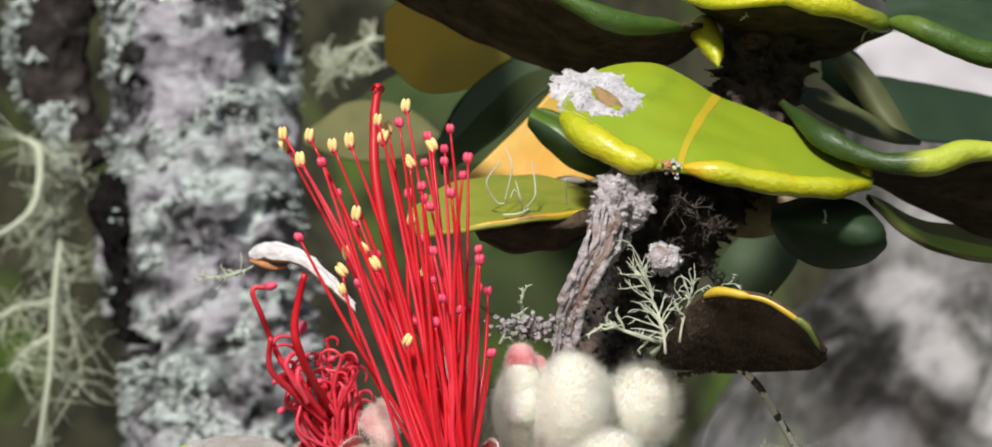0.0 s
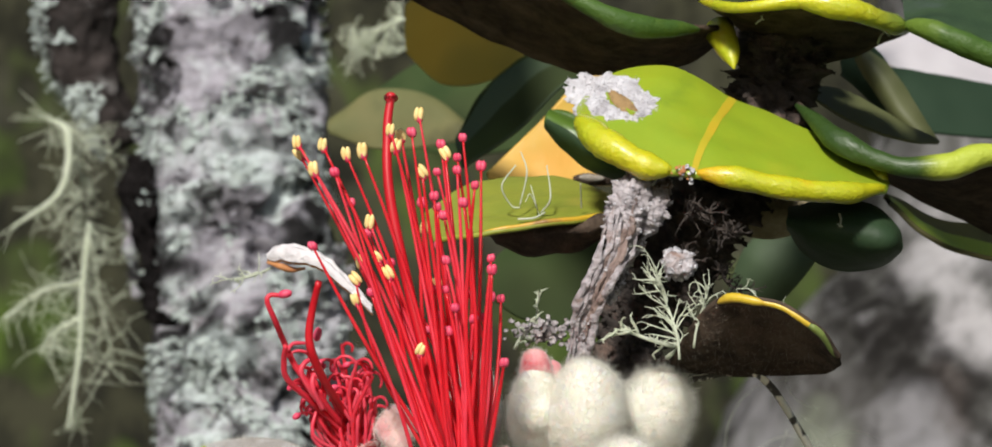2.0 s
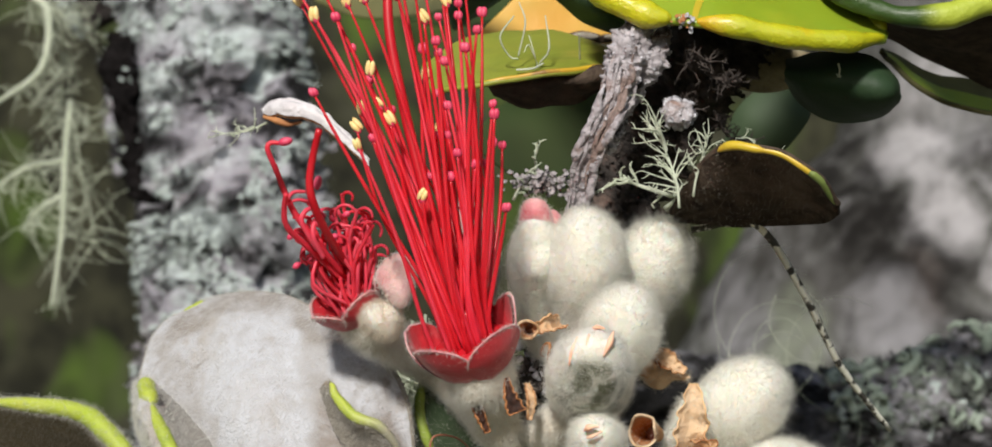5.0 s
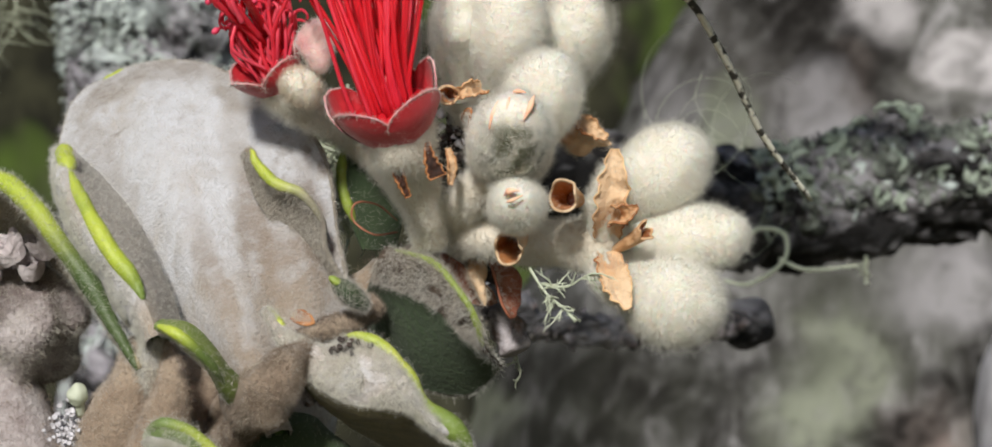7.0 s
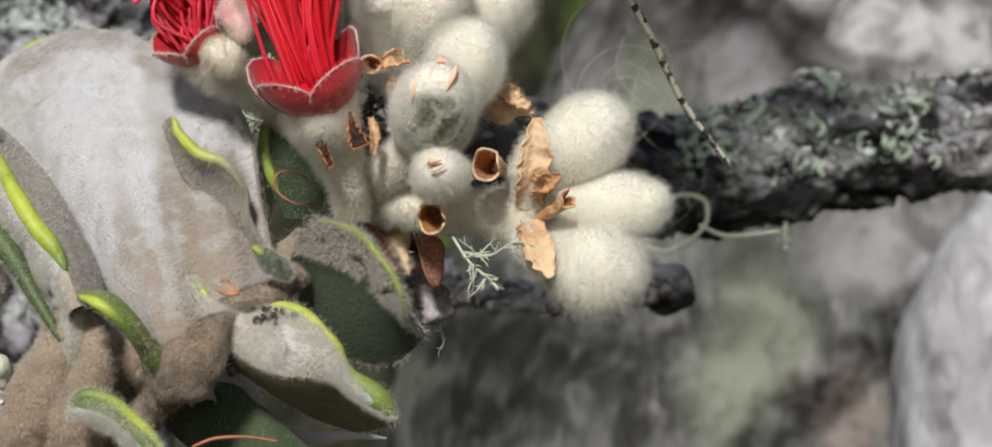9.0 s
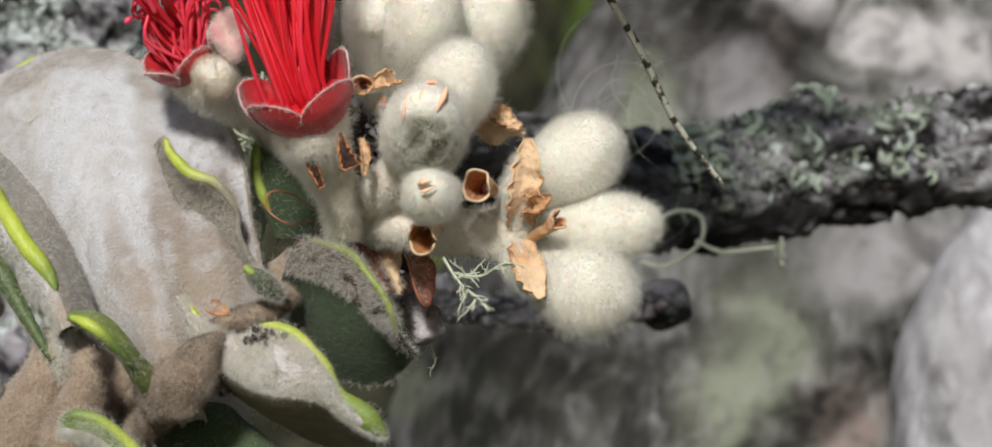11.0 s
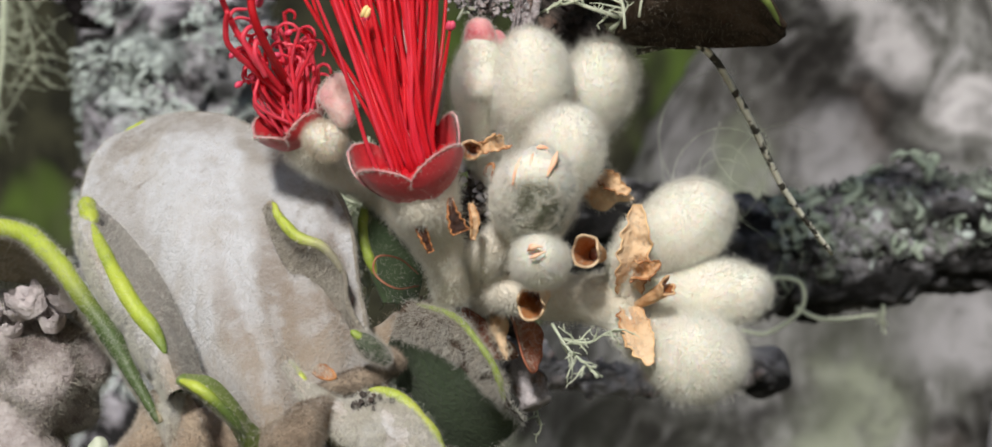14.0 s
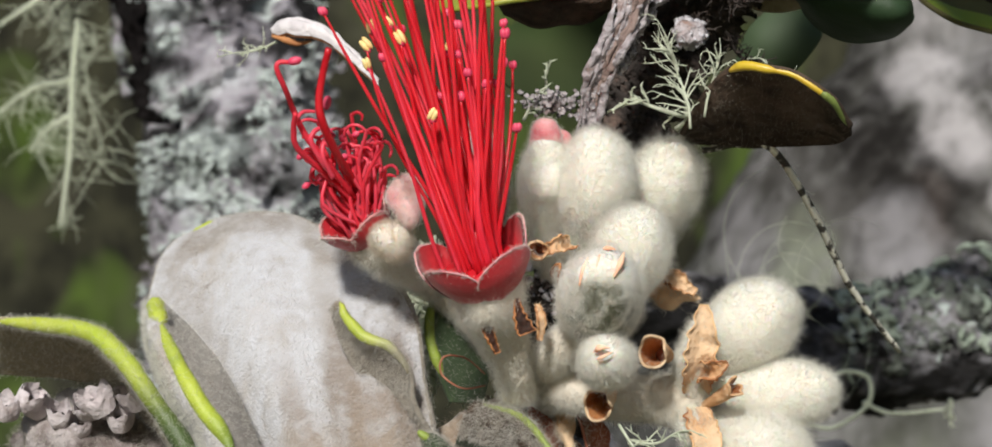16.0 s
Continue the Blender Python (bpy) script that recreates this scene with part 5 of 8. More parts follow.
spread_leaf([(-26.5, 288.0, 66.0), (-31.8, 288.0, 69.9), (-38.9, 288.0, 70.8), (-45.4, 288.0, 66.7)], [(-26.0, 287.0, 64.9), (-31.6, 287.0, 66.7), (-38.6, 287.0, 66.7), (-45.5, 287.0, 65.6)], [(-26.4, 287.0, 63.9), (-31.6, 287.0, 62.9), (-38.6, 287.0, 62.6), (-45.1, 287.0, 64.7)],
            (M_LEAF_OLIVE, M_LEAF_OLIVE), M_LEAF_OLIVE, (), label="olive leaf, spotted and out of focus", group=SHOOT, seed=13.4)
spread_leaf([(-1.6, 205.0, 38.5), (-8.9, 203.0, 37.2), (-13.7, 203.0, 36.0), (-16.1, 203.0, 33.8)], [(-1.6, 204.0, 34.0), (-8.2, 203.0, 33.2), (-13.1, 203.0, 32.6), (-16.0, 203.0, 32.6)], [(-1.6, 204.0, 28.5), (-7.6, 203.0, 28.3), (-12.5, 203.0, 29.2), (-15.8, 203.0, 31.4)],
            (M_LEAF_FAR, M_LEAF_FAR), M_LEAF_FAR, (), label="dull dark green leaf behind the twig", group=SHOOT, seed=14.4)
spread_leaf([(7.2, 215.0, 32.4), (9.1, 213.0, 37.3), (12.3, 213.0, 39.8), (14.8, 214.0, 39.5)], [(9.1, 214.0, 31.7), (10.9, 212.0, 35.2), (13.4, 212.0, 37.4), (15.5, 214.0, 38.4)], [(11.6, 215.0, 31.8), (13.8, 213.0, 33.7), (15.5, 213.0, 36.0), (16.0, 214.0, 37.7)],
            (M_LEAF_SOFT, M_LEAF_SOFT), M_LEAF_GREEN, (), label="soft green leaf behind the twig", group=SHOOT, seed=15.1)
# Two unseen leaves added above the shoot to shade the leaves behind the flower.
spread_leaf([(-33.6, 172.0, 68.8), (-24.7, 170.0, 69.6), (-16.1, 170.0, 68.9)], [(-37.8, 190.0, 80.2), (-27.6, 190.0, 81.9), (-17.4, 190.0, 81.1)], [(-40.8, 208.0, 91.7), (-30.6, 210.0, 94.5), (-19.8, 208.0, 92.7)], GREEN2, M_LEAF_GREEN, (), label="unseen green leaf added above the shoot to cast shade", group=SHOOT, seed=18.1)
spread_leaf([(-2.5, 178.0, 71.8), (7.9, 176.0, 71.4), (17.6, 176.0, 69.5)], [(-3.3, 196.0, 84.0), (8.9, 196.0, 84.4), (20.3, 196.0, 82.3)], [(-2.9, 214.0, 95.0), (9.8, 216.0, 97.0), (21.6, 214.0, 93.8)], GREEN2, M_LEAF_GREEN, (), label="unseen green leaf added above the shoot to cast shade", group=SHOOT, seed=18.6)
th = thing("young_leaf", "pointed yellow-green young leaf on the twig", "leaf", (5.6, 176.0, 50.4), SHOOT)
part("blade", tube([(5.6, 176.0, 50.4), (6.4, 173.0, 47.7), (6.7, 172.0, 46.1)], [1.3, 0.9, 0.08], n=10, seg=10), M_RIM_YELLOW, th)

# ---- lower rosette ----
stem("shrub_stem", [(-62, 200, -1252), (-54, 190, -700), (-46, 176, -150), (-40.8, 168, -27)], [14, 11, 7, 4.6], M_BARK, "dark woody stem that rises from the ground to the leaves", "stem", n=90, seg=22, rough=0.2, rough_scale=0.15, seed=8.8)
LOW = "woolly leaves of the lower rosette"
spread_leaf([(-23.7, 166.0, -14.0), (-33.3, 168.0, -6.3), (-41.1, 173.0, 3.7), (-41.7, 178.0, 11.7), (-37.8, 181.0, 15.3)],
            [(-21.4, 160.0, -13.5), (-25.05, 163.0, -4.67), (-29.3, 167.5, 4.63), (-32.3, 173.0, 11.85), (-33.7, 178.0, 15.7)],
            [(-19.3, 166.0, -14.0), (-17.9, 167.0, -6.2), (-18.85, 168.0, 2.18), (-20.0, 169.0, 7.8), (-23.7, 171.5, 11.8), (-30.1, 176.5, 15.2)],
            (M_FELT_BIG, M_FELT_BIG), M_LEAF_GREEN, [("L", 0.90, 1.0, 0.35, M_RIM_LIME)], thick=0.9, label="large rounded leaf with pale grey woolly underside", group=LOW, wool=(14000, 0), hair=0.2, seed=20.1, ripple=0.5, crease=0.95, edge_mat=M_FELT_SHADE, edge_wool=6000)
# Brown edge and base; fold shading and a central highlight are put into colour.
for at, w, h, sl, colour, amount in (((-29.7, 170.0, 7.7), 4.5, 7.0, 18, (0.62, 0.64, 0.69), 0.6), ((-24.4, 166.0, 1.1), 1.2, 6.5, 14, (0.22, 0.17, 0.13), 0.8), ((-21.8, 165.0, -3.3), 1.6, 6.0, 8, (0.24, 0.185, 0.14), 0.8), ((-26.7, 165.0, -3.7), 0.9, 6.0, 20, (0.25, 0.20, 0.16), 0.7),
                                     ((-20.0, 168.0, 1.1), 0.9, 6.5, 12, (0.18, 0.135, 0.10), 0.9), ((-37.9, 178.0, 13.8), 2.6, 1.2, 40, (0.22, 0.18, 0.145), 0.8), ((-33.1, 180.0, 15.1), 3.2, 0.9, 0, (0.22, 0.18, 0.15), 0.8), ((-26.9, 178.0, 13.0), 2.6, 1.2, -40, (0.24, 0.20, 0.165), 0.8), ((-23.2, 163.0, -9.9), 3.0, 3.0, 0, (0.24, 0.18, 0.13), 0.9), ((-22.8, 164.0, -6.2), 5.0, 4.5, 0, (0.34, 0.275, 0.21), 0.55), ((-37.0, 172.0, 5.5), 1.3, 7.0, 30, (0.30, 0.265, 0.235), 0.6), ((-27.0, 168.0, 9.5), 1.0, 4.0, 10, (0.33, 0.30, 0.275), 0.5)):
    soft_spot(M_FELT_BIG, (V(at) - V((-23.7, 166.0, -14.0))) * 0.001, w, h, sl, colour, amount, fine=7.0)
# The right half's darker felt carries its shade as colour.
spread_leaf([(-31.0, 158.0, -7.2), (-35.0, 159.0, -2.3), (-38.1, 161.0, 2.4), (-39.5, 163.0, 6.2), (-40.0, 165.0, 7.9)],
            [(-29.7, 153.0, -6.0), (-31.4, 154.0, -2.5), (-34.0, 155.0, 0.8), (-36.9, 158.0, 4.8), (-39.0, 163.0, 7.9)],
            [(-28.8, 160.0, -6.8), (-30.5, 162.0, -3.3), (-33.2, 164.0, 1.7), (-36.4, 167.0, 5.3), (-39.4, 167.0, 8.0)],
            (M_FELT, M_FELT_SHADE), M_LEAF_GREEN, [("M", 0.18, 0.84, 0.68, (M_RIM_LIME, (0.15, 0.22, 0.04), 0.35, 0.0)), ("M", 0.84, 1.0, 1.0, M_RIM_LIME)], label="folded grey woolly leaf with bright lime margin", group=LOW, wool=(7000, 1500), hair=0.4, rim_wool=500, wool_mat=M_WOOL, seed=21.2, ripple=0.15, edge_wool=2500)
spread_leaf([(-31.4, 156.0, -8.4), (-34.6, 157.0, -3.5), (-38.0, 158.0, 1.2), (-41.6, 160.0, 4.7), (-45.1, 162.0, 6.0), (-51.9, 165.0, 6.6)],
            [(-32.0, 159.0, -8.9), (-35.4, 162.0, -4.3), (-39.1, 164.0, -0.0), (-42.9, 166.0, 3.4), (-46.4, 167.0, 4.7), (-53.1, 169.0, 5.3)],
            [(-32.9, 163.0, -9.6), (-36.8, 169.0, -5.6), (-40.9, 172.0, -1.6), (-44.9, 174.0, 1.5), (-49.1, 175.0, 2.2), (-54.9, 175.0, 2.6)],
            (M_FELT_TAN, M_FELT_TAN), M_LEAF_GREEN, [("L", 0.0, 1.0, 0.84, (M_RIM_LIME, (0.06, 0.095, 0.028), 0.62, 0.25))], label="arched leaf with lime margin and woolly underside", group=LOW, wool=(3500, 0), hair=0.45, seed=28.2, rim_wool=3600, edge_wool=2200, wool_mat=M_WOOL)
# Brown felt on both halves puts the shade of the face into the colour.
spread_leaf([(-18.1, 167.0, -3.5), (-22.0, 166.5, 0.9), (-24.4, 166.0, 4.4), (-25.4, 165.0, 7.5)],
            [(-17.9, 167.0, -3.0), (-21.0, 166.0, 1.5), (-23.0, 165.0, 4.4), (-25.0, 164.0, 7.8)],
            [(-17.6, 166.5, -2.5), (-19.0, 165.0, 0.4), (-19.2, 164.0, 2.6), (-20.6, 163.0, 4.7), (-22.8, 163.0, 5.6), (-24.8, 164.0, 7.9)],
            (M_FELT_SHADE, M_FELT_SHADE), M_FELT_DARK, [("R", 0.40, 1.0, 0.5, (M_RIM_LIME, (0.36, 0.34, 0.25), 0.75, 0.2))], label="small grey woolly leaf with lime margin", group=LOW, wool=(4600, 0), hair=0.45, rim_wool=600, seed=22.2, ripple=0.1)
spread_leaf([(-14.1, 162.0, 0.4), (-10.8, 160.0, -0.6), (-8.4, 158.0, -2.7), (-7.1, 158.0, -5.1), (-6.4, 160.0, -7.2)],
            [(-15.3, 163.4, -1.9), (-11.8, 161.2, -3.1), (-9.4, 160.0, -4.5), (-7.6, 159.6, -6.1), (-6.2, 161.0, -7.5)],
            [(-16.5, 170.0, -5.1), (-14.5, 168.0, -8.3), (-11.8, 167.0, -10.2), (-8.0, 166.0, -10.6), (-5.6, 164.0, -8.5)],
            (M_FELT_DARK, M_LEAF_FELTED), M_LEAF_DARK, [("L", 0.05, 0.95, 0.36, M_RIM_FRESH)], label="folded leaf, dark green outside and woolly within", group=LOW, wool=(5200, 0), hair=0.6, rim_wool=1500, wool_mat=M_WOOL_GREY, seed=23.2, ripple=0.2, edge_wool=2200)
spread_leaf([(-22.4, 156.0, -4.0), (-20.4, 155.0, -5.7), (-17.9, 154.5, -6.8), (-15.7, 154.5, -6.0), (-13.5, 154.0, -6.8), (-12.2, 153.5, -8.5), (-11.0, 153.0, -10.9), (-8.8, 153.0, -12.3), (-7.3, 153.5, -13.9)],
            [(-22.3, 155.5, -4.1), (-20.4, 154.0, -7.1), (-18.0, 153.2, -9.5), (-15.4, 153.0, -10.6), (-12.8, 152.8, -10.8), (-11.2, 152.8, -11.2), (-9.9, 153.0, -12.3), (-8.5, 153.2, -13.2), (-7.3, 153.6, -13.9)],
            [(-22.5, 157.0, -4.3), (-20.3, 157.0, -8.2), (-18.1, 158.0, -11.0), (-16.2, 160.0, -12.7), (-14.0, 162.0, -14.3), (-12.1, 162.0, -15.0), (-10.4, 161.0, -15.4), (-8.8, 158.0, -15.0), (-7.4, 155.0, -14.2)],
            (M_FELT, M_FELT_OLIVE), M_LEAF_GREEN, [("L", 0.34, 0.74, 0.55, M_RIM_LIME), ("L", 0.56, 1.0, 0.92, (M_RIM_LIME, (0.17, 0.24, 0.05), 0.1, 0.7)), ("L", 0.0, 0.10, 0.4, M_RIM_LIME)], label="woolly leaf with lime margin and olive underside", group=LOW, wool=(13000, 0), hair=0.5, rim_wool=300, wool_mat=M_WOOL, seed=24.2, ripple=0.15, edge_wool=1400)
spread_leaf([(-24.0, 157.0, -11.7), (-24.7, 153.6, -10.0), (-25.8, 151.0, -7.9), (-27.4, 150.2, -6.1), (-28.9, 149.8, -5.2)], [(-23.8, 155.5, -11.3), (-24.3, 151.8, -9.6), (-25.4, 149.4, -7.5), (-27.1, 148.7, -5.8), (-28.8, 149.2, -5.1)], [(-23.7, 157.0, -11.0), (-24.0, 153.6, -9.2), (-25.1, 151.0, -7.1), (-26.8, 150.2, -5.4), (-28.6, 149.8, -4.9)],
            (M_RIM_MOSS, M_RIM_MOSS), M_FELT_OLIVE, [("M", 0.30, 1.0, 0.5, (M_RIM_LIME, (0.10, 0.15, 0.035), 0.85, 0.35))], rim_wool=300, wool_mat=M_WOOL_GREY, label="narrow young leaf with lime tip", group=LOW, wool=(500, 200), hair=0.3, seed=25.2, thick=0.6)
spread_leaf([(-23.1, 150.0, -16.3), (-24.9, 149.5, -14.1), (-26.5, 149.0, -12.6), (-28.2, 149.0, -12.0), (-29.6, 150.0, -12.6)],
            [(-23.6, 149.6, -16.3), (-25.4, 149.2, -14.4), (-27.0, 148.8, -13.1), (-28.6, 149.0, -12.7), (-29.7, 150.0, -12.9)],
            [(-24.5, 151.0, -16.7), (-26.1, 150.5, -15.0), (-27.8, 150.0, -13.9), (-29.3, 150.0, -13.4), (-29.8, 150.5, -13.2)],
            (M_LEAF_HAIRY, M_FELT), M_LEAF_GREEN, [("L", 0.0, 1.0, 0.5, (M_RIM_LIME, (0.15, 0.21, 0.06), 0.3, 0.9))], label="lower leaf with green margin and woolly face", group=LOW, wool=(1200, 4500), hair=0.5, rim_wool=700, wool_mat=M_WOOL, seed=26.2, thick=0.6, ripple=0.1)
spread_leaf([(-26.1, 166.0, -11.3), (-21.7, 164.0, -11.4), (-17.9, 162.0, -13.8), (-13.4, 160.0, -17.5)], [(-25.9, 163.0, -12.8), (-22.0, 161.0, -13.6), (-18.3, 160.0, -15.9), (-14.2, 159.0, -19.1)], [(-26.8, 166.0, -14.5), (-23.4, 164.0, -16.8), (-19.4, 163.0, -19.5), (-15.9, 162.0, -21.3)],
            (M_LEAF_FELTED, M_LEAF_FELTED), M_FELT_OLIVE, (), label="dark green hairy leaf in shade", group=LOW, seed=27.2, wool=(500, 0), hair=0.4)
spread_leaf([(-16.7, 172.0, 0.4), (-17.7, 171.0, 3.2), (-18.5, 171.0, 5.7), (-18.4, 172.0, 8.5)], [(-15.7, 173.0, 0.3), (-16.2, 172.5, 3.2), (-16.8, 172.0, 6.0), (-17.5, 172.5, 9.0)], [(-14.6, 175.0, 0.4), (-14.1, 174.0, 3.2), (-14.8, 174.0, 6.3), (-16.5, 173.5, 9.6)],
            (M_LEAF_FELTED, M_LEAF_FELTED), M_FELT, [("L", 0.25, 1.0, 0.5, M_RIM_FRESH)], label="small dark green leaf below the flower", group=LOW, wool=(500, 0), hair=0.3, rim_wool=300, seed=29.2)
leaf_bud = thing("leaf_bud", "small woolly grey-green leaf bud with a lime tip", "leaf bud", (-16.1, 161.0, -3.2))
lb = blob((-16.5, 159.8, -3.0), (0.85, 1.75), (-0.77, -0.2, 0.63), 16, 20, rough=0.12, rough_scale=0.8, seed=30.2)
part("bud_body", lb, M_LEAF_FELTED, leaf_bud)
part("bud_tip", blob((-17.5, 159.2, -2.1), (0.34, 0.7), (-0.77, -0.2, 0.63), 12, 16, rough=0.1, rough_scale=1.0), M_RIM_FRESH, leaf_bud, "lime tip")
part("wool", hairs(lb, 3600, 0.42, 0.015, seed=305, lean=0.6), M_WOOL_GREY, leaf_bud, "fine woolly hairs", kind="stuff")

# The dark wool puts the shade of hollows behind the stalks into colour.
stem("woolly_stem", [(-40.8, 168.0, -24.1), (-33.5, 164.0, -13.9), (-28.5, 166.0, -11.1), (-22.7, 170.0, -8.4), (-15.4, 172.0, -3.4), (-9.7, 170.0, 0.2)], [5.0, 4.2, 3.6, 3.2, 2.6, 2.2], M_STALK_BROWN, "thick woolly stem at the base of the leaves", "stem", n=36, seg=18, rough=0.25, rough_scale=0.5, wool=6500, hair=0.8, seed=3.0, wool_mat=M_WOOL_DARK)

MAT = "woolly leaf stalks of the rosette"
# Dark wool on the third and last stalks carries shade between parts as colour.
for k, (pts, rad, cnt) in enumerate((
        (((-35.5, 160.0, -19.2), (-33.9, 158.0, -13.4), (-32.5, 158.0, -9.6), (-32.5, 160.0, -6.5)), (2.8, 2.5, 1.7, 0.7), 14000),
        (((-31.4, 158.0, -18.9), (-30.0, 156.0, -14.1), (-29.1, 156.0, -10.0), (-29.8, 157.0, -6.3)), (2.5, 2.1, 1.5, 0.3), 13000),
        (((-29.2, 164.0, -19.7), (-27.3, 163.0, -15.7), (-26.1, 163.0, -11.9), (-25.2, 164.0, -9.0)), (2.0, 1.7, 1.3, 0.5), 9000),
        (((-26.3, 160.0, -14.5), (-23.0, 156.5, -11.2), (-21.1, 155.8, -8.8), (-20.4, 158.0, -6.1)), (1.0, 1.6, 1.3, 0.5), 8000),
        (((-19.0, 154.6, -6.6), (-20.3, 152.6, -8.1), (-21.9, 153.0, -10.0), (-24.0, 156.0, -10.9)), (0.5, 1.5, 2.1, 1.9), 12000),
        (((-21.7, 162.0, -7.5), (-19.2, 161.0, -6.0), (-16.6, 162.0, -5.2), (-14.8, 163.0, -3.7)), (0.6, 0.9, 0.9, 0.8), 6000))):
    stem("leaf_stalk_base", pts, rad, M_STALK_BROWN, "leaf stalk matted with tan and brown wool", "stalk", n=22, seg=18, rough=0.30, rough_scale=0.40, wool=int(cnt * 0.9), hair=0.38, seed=20.0 + k, group=MAT, wool_mat=(M_WOOL_MIXED, M_WOOL_BROWN, M_WOOL_DARK, M_WOOL_BROWN, M_WOOL_MIXED, M_WOOL_DARK)[k], pale=(cnt // 2, cnt // 3, 300, cnt // 3, cnt // 2, 400)[k])

stem("leaf_stalk_base", [(-31.0, 157.5, -10.0), (-30.7, 156.6, -7.6), (-30.6, 156.2, -5.6)], [1.0, 0.85, 0.35], M_FELT, "short leaf stalk wrapped in white wool", "stalk", n=18, seg=16, rough=0.3, wool=5000, hair=0.6, seed=28.0, group=MAT)

# ---- buds ----
def bud_profile(s):
    if s > 0.6:
        return math.sqrt(max(0.0, 1 - ((s - 0.6) / 0.4) ** 2))
    x = s / 0.6
    return 0.42 + 0.58 * x * x * (3 - 2 * x) if s > 0 else 0.0


def bud(base, tip, r, label, count=5200, hair=0.6, slits=(), pink=False, seed=1, body=None, belly=None):
    base, tip = V(base), V(tip)
    g = blob((base + tip) / 2, (r, np.linalg.norm(tip - base) / 2), tip - base, rings=22, seg=28, rough=0.06, rough_scale=0.45, seed=seed, profile=bud_profile)
    th = thing("flower_bud", label, "flower bud", base, "woolly buds of the cluster")
    if belly is not None:
        # Olive belly, with the shade under the bud put into its colour.
        body = M_BUD.copy()
        soft_spot(body, (V(belly) - base) * 0.001, 2.3, 1.9, 0, (0.075, 0.08, 0.03), 1.0, fine=10.0)
    part("bud_body", g, body or M_BUD, th)
    a = unit(tip - base)
    open_at = [np.array(line[len(line) // 2]) for line in slits]

    def covered(p):
        ok = np.ones(len(p), dtype=bool)
        for q in open_at:
            ok &= np.linalg.norm(p - q, axis=1) > 0.5
        if belly is not None:
            near = np.linalg.norm((p - V(belly)) * np.array([0.9, 0.35, 1.1]), axis=1)
            ok &= near + 0.5 * wobble(p, 1.5, seed) > 0.4 + 1.3 * np.random.default_rng(seed).random(len(p))
        return ok

    coat = join(hairs(g, int(count * 3.0), hair * 0.52, 0.013, seed=seed + 40, lean=0.40, comb=a * 0.3, keep=covered), hairs(g, int(count * 1.0), hair * 1.05, 0.013, seed=seed + 60, lean=0.32, droop=0.30, comb=a * 0.25, keep=covered), hairs(g, int(count * 0.3), hair * 1.35, 0.014, seed=seed + 65, lean=0.22, droop=0.2, comb=a * 0.35, keep=lambda p: covered(p) & (wobble(p, 1.3, seed) > 0.0)))
    part("wool", coat, M_WOOL, th, "dense white woolly hairs", kind="stuff")
    if pink:
        dome = blob((-8.95, 164.2, 20.6), (1.3, 1.7), a, 18, 24, rough=0.12, rough_scale=0.7)
        part("petal_tip", dome, M_PETAL_ROSE, th, "rose petal tip breaking through the wool")
        part("petal_wool", hairs(dome, 1800, 0.36, 0.014, seed=seed + 70, lean=0.5, comb=a * 0.3), M_WOOL, th, "thin white hairs", kind="stuff")
        inner = blob((-7.9, 165.3, 20.1), (0.95, 1.5), (0.2, 0, 1), 14, 18, rough=0.1, rough_scale=0.7)
        part("petal_tip", inner, M_PETAL_ROSE, th, "second rose petal behind the first")
        flap = blob((-8.8, 164.0, 18.3), (2.0, 2.7), (0, 0.1, 1), 16, 20, rough=0.10, rough_scale=0.6, profile=lambda h: math.sqrt(max(0.0, 1 - (2 * h - 1) ** 2)) * (1.2 - 0.75 * h))
        part("sepal_flap", flap, M_BUD, th, "pointed woolly sepal over the petal")
        part("flap_wool", hairs(flap, 5200, 0.5, 0.014, seed=seed + 80, lean=0.5), M_WOOL, th, "short white hairs", kind="stuff")
    for line, r in zip(slits, (0.25, 0.15, 0.16, 0.10)):
        part("sepal_slit", tube(line, [0.05, r, r * 0.7, 0.05], n=14, seg=8, rough=0.3, rough_scale=2.0), M_SALMON, th, "salmon slit between the sepals")
    return th


HUB = V((-9.0, 167.0, 1.1))
bud((-5.9, 167.0, 11.0), (-4.6, 162.0, 21.0), 3.15, "round white woolly bud standing above the others", seed=1, count=9000)
bud((-2.8, 173.0, 11.6), (1.4, 169.0, 20.8), 3.05, "round white woolly bud behind its neighbour", seed=2, count=9500, hair=0.8)
bud((-8.9, 167.5, 12.0), (-8.8, 163.2, 20.6), 2.15, "tall woolly bud with red petals showing at its tip", seed=3, pink=True, count=7000)
bud((-14.8, 175.0, 11.0), (-15.0, 169.0, 22.4), 2.7, "pale pink bud opening behind the stamens", seed=10, count=6000, body=M_PETAL_PALE, hair=0.4)
bud((-3.9, 162.0, 7.0), (-1.4, 157.0, 14.6), 2.85, "woolly bud, half hidden behind a striped one", seed=4, count=8000)
bud((-5.2, 162.0, 5.0), (-4.0, 147.9, 9.9), 3.05, "woolly bud with orange slits between its sepals", seed=5, slits=([(-2.7, 148.6, 11.0), (-3.0, 148.05, 10.1), (-3.4, 147.85, 9.2)], [(-5.2, 148.6, 10.6), (-5.6, 148.3, 9.6), (-5.8, 148.4, 8.6)], [(-4.2, 149.0, 11.25), (-3.8, 149.05, 11.3), (-3.3, 149.0, 11.2)], [(-4.4, 148.5, 10.8), (-4.55, 148.1, 10.2), (-4.6, 148.0, 9.4)]), count=8500, hair=0.5, belly=(-3.9, 150.0, 6.5))
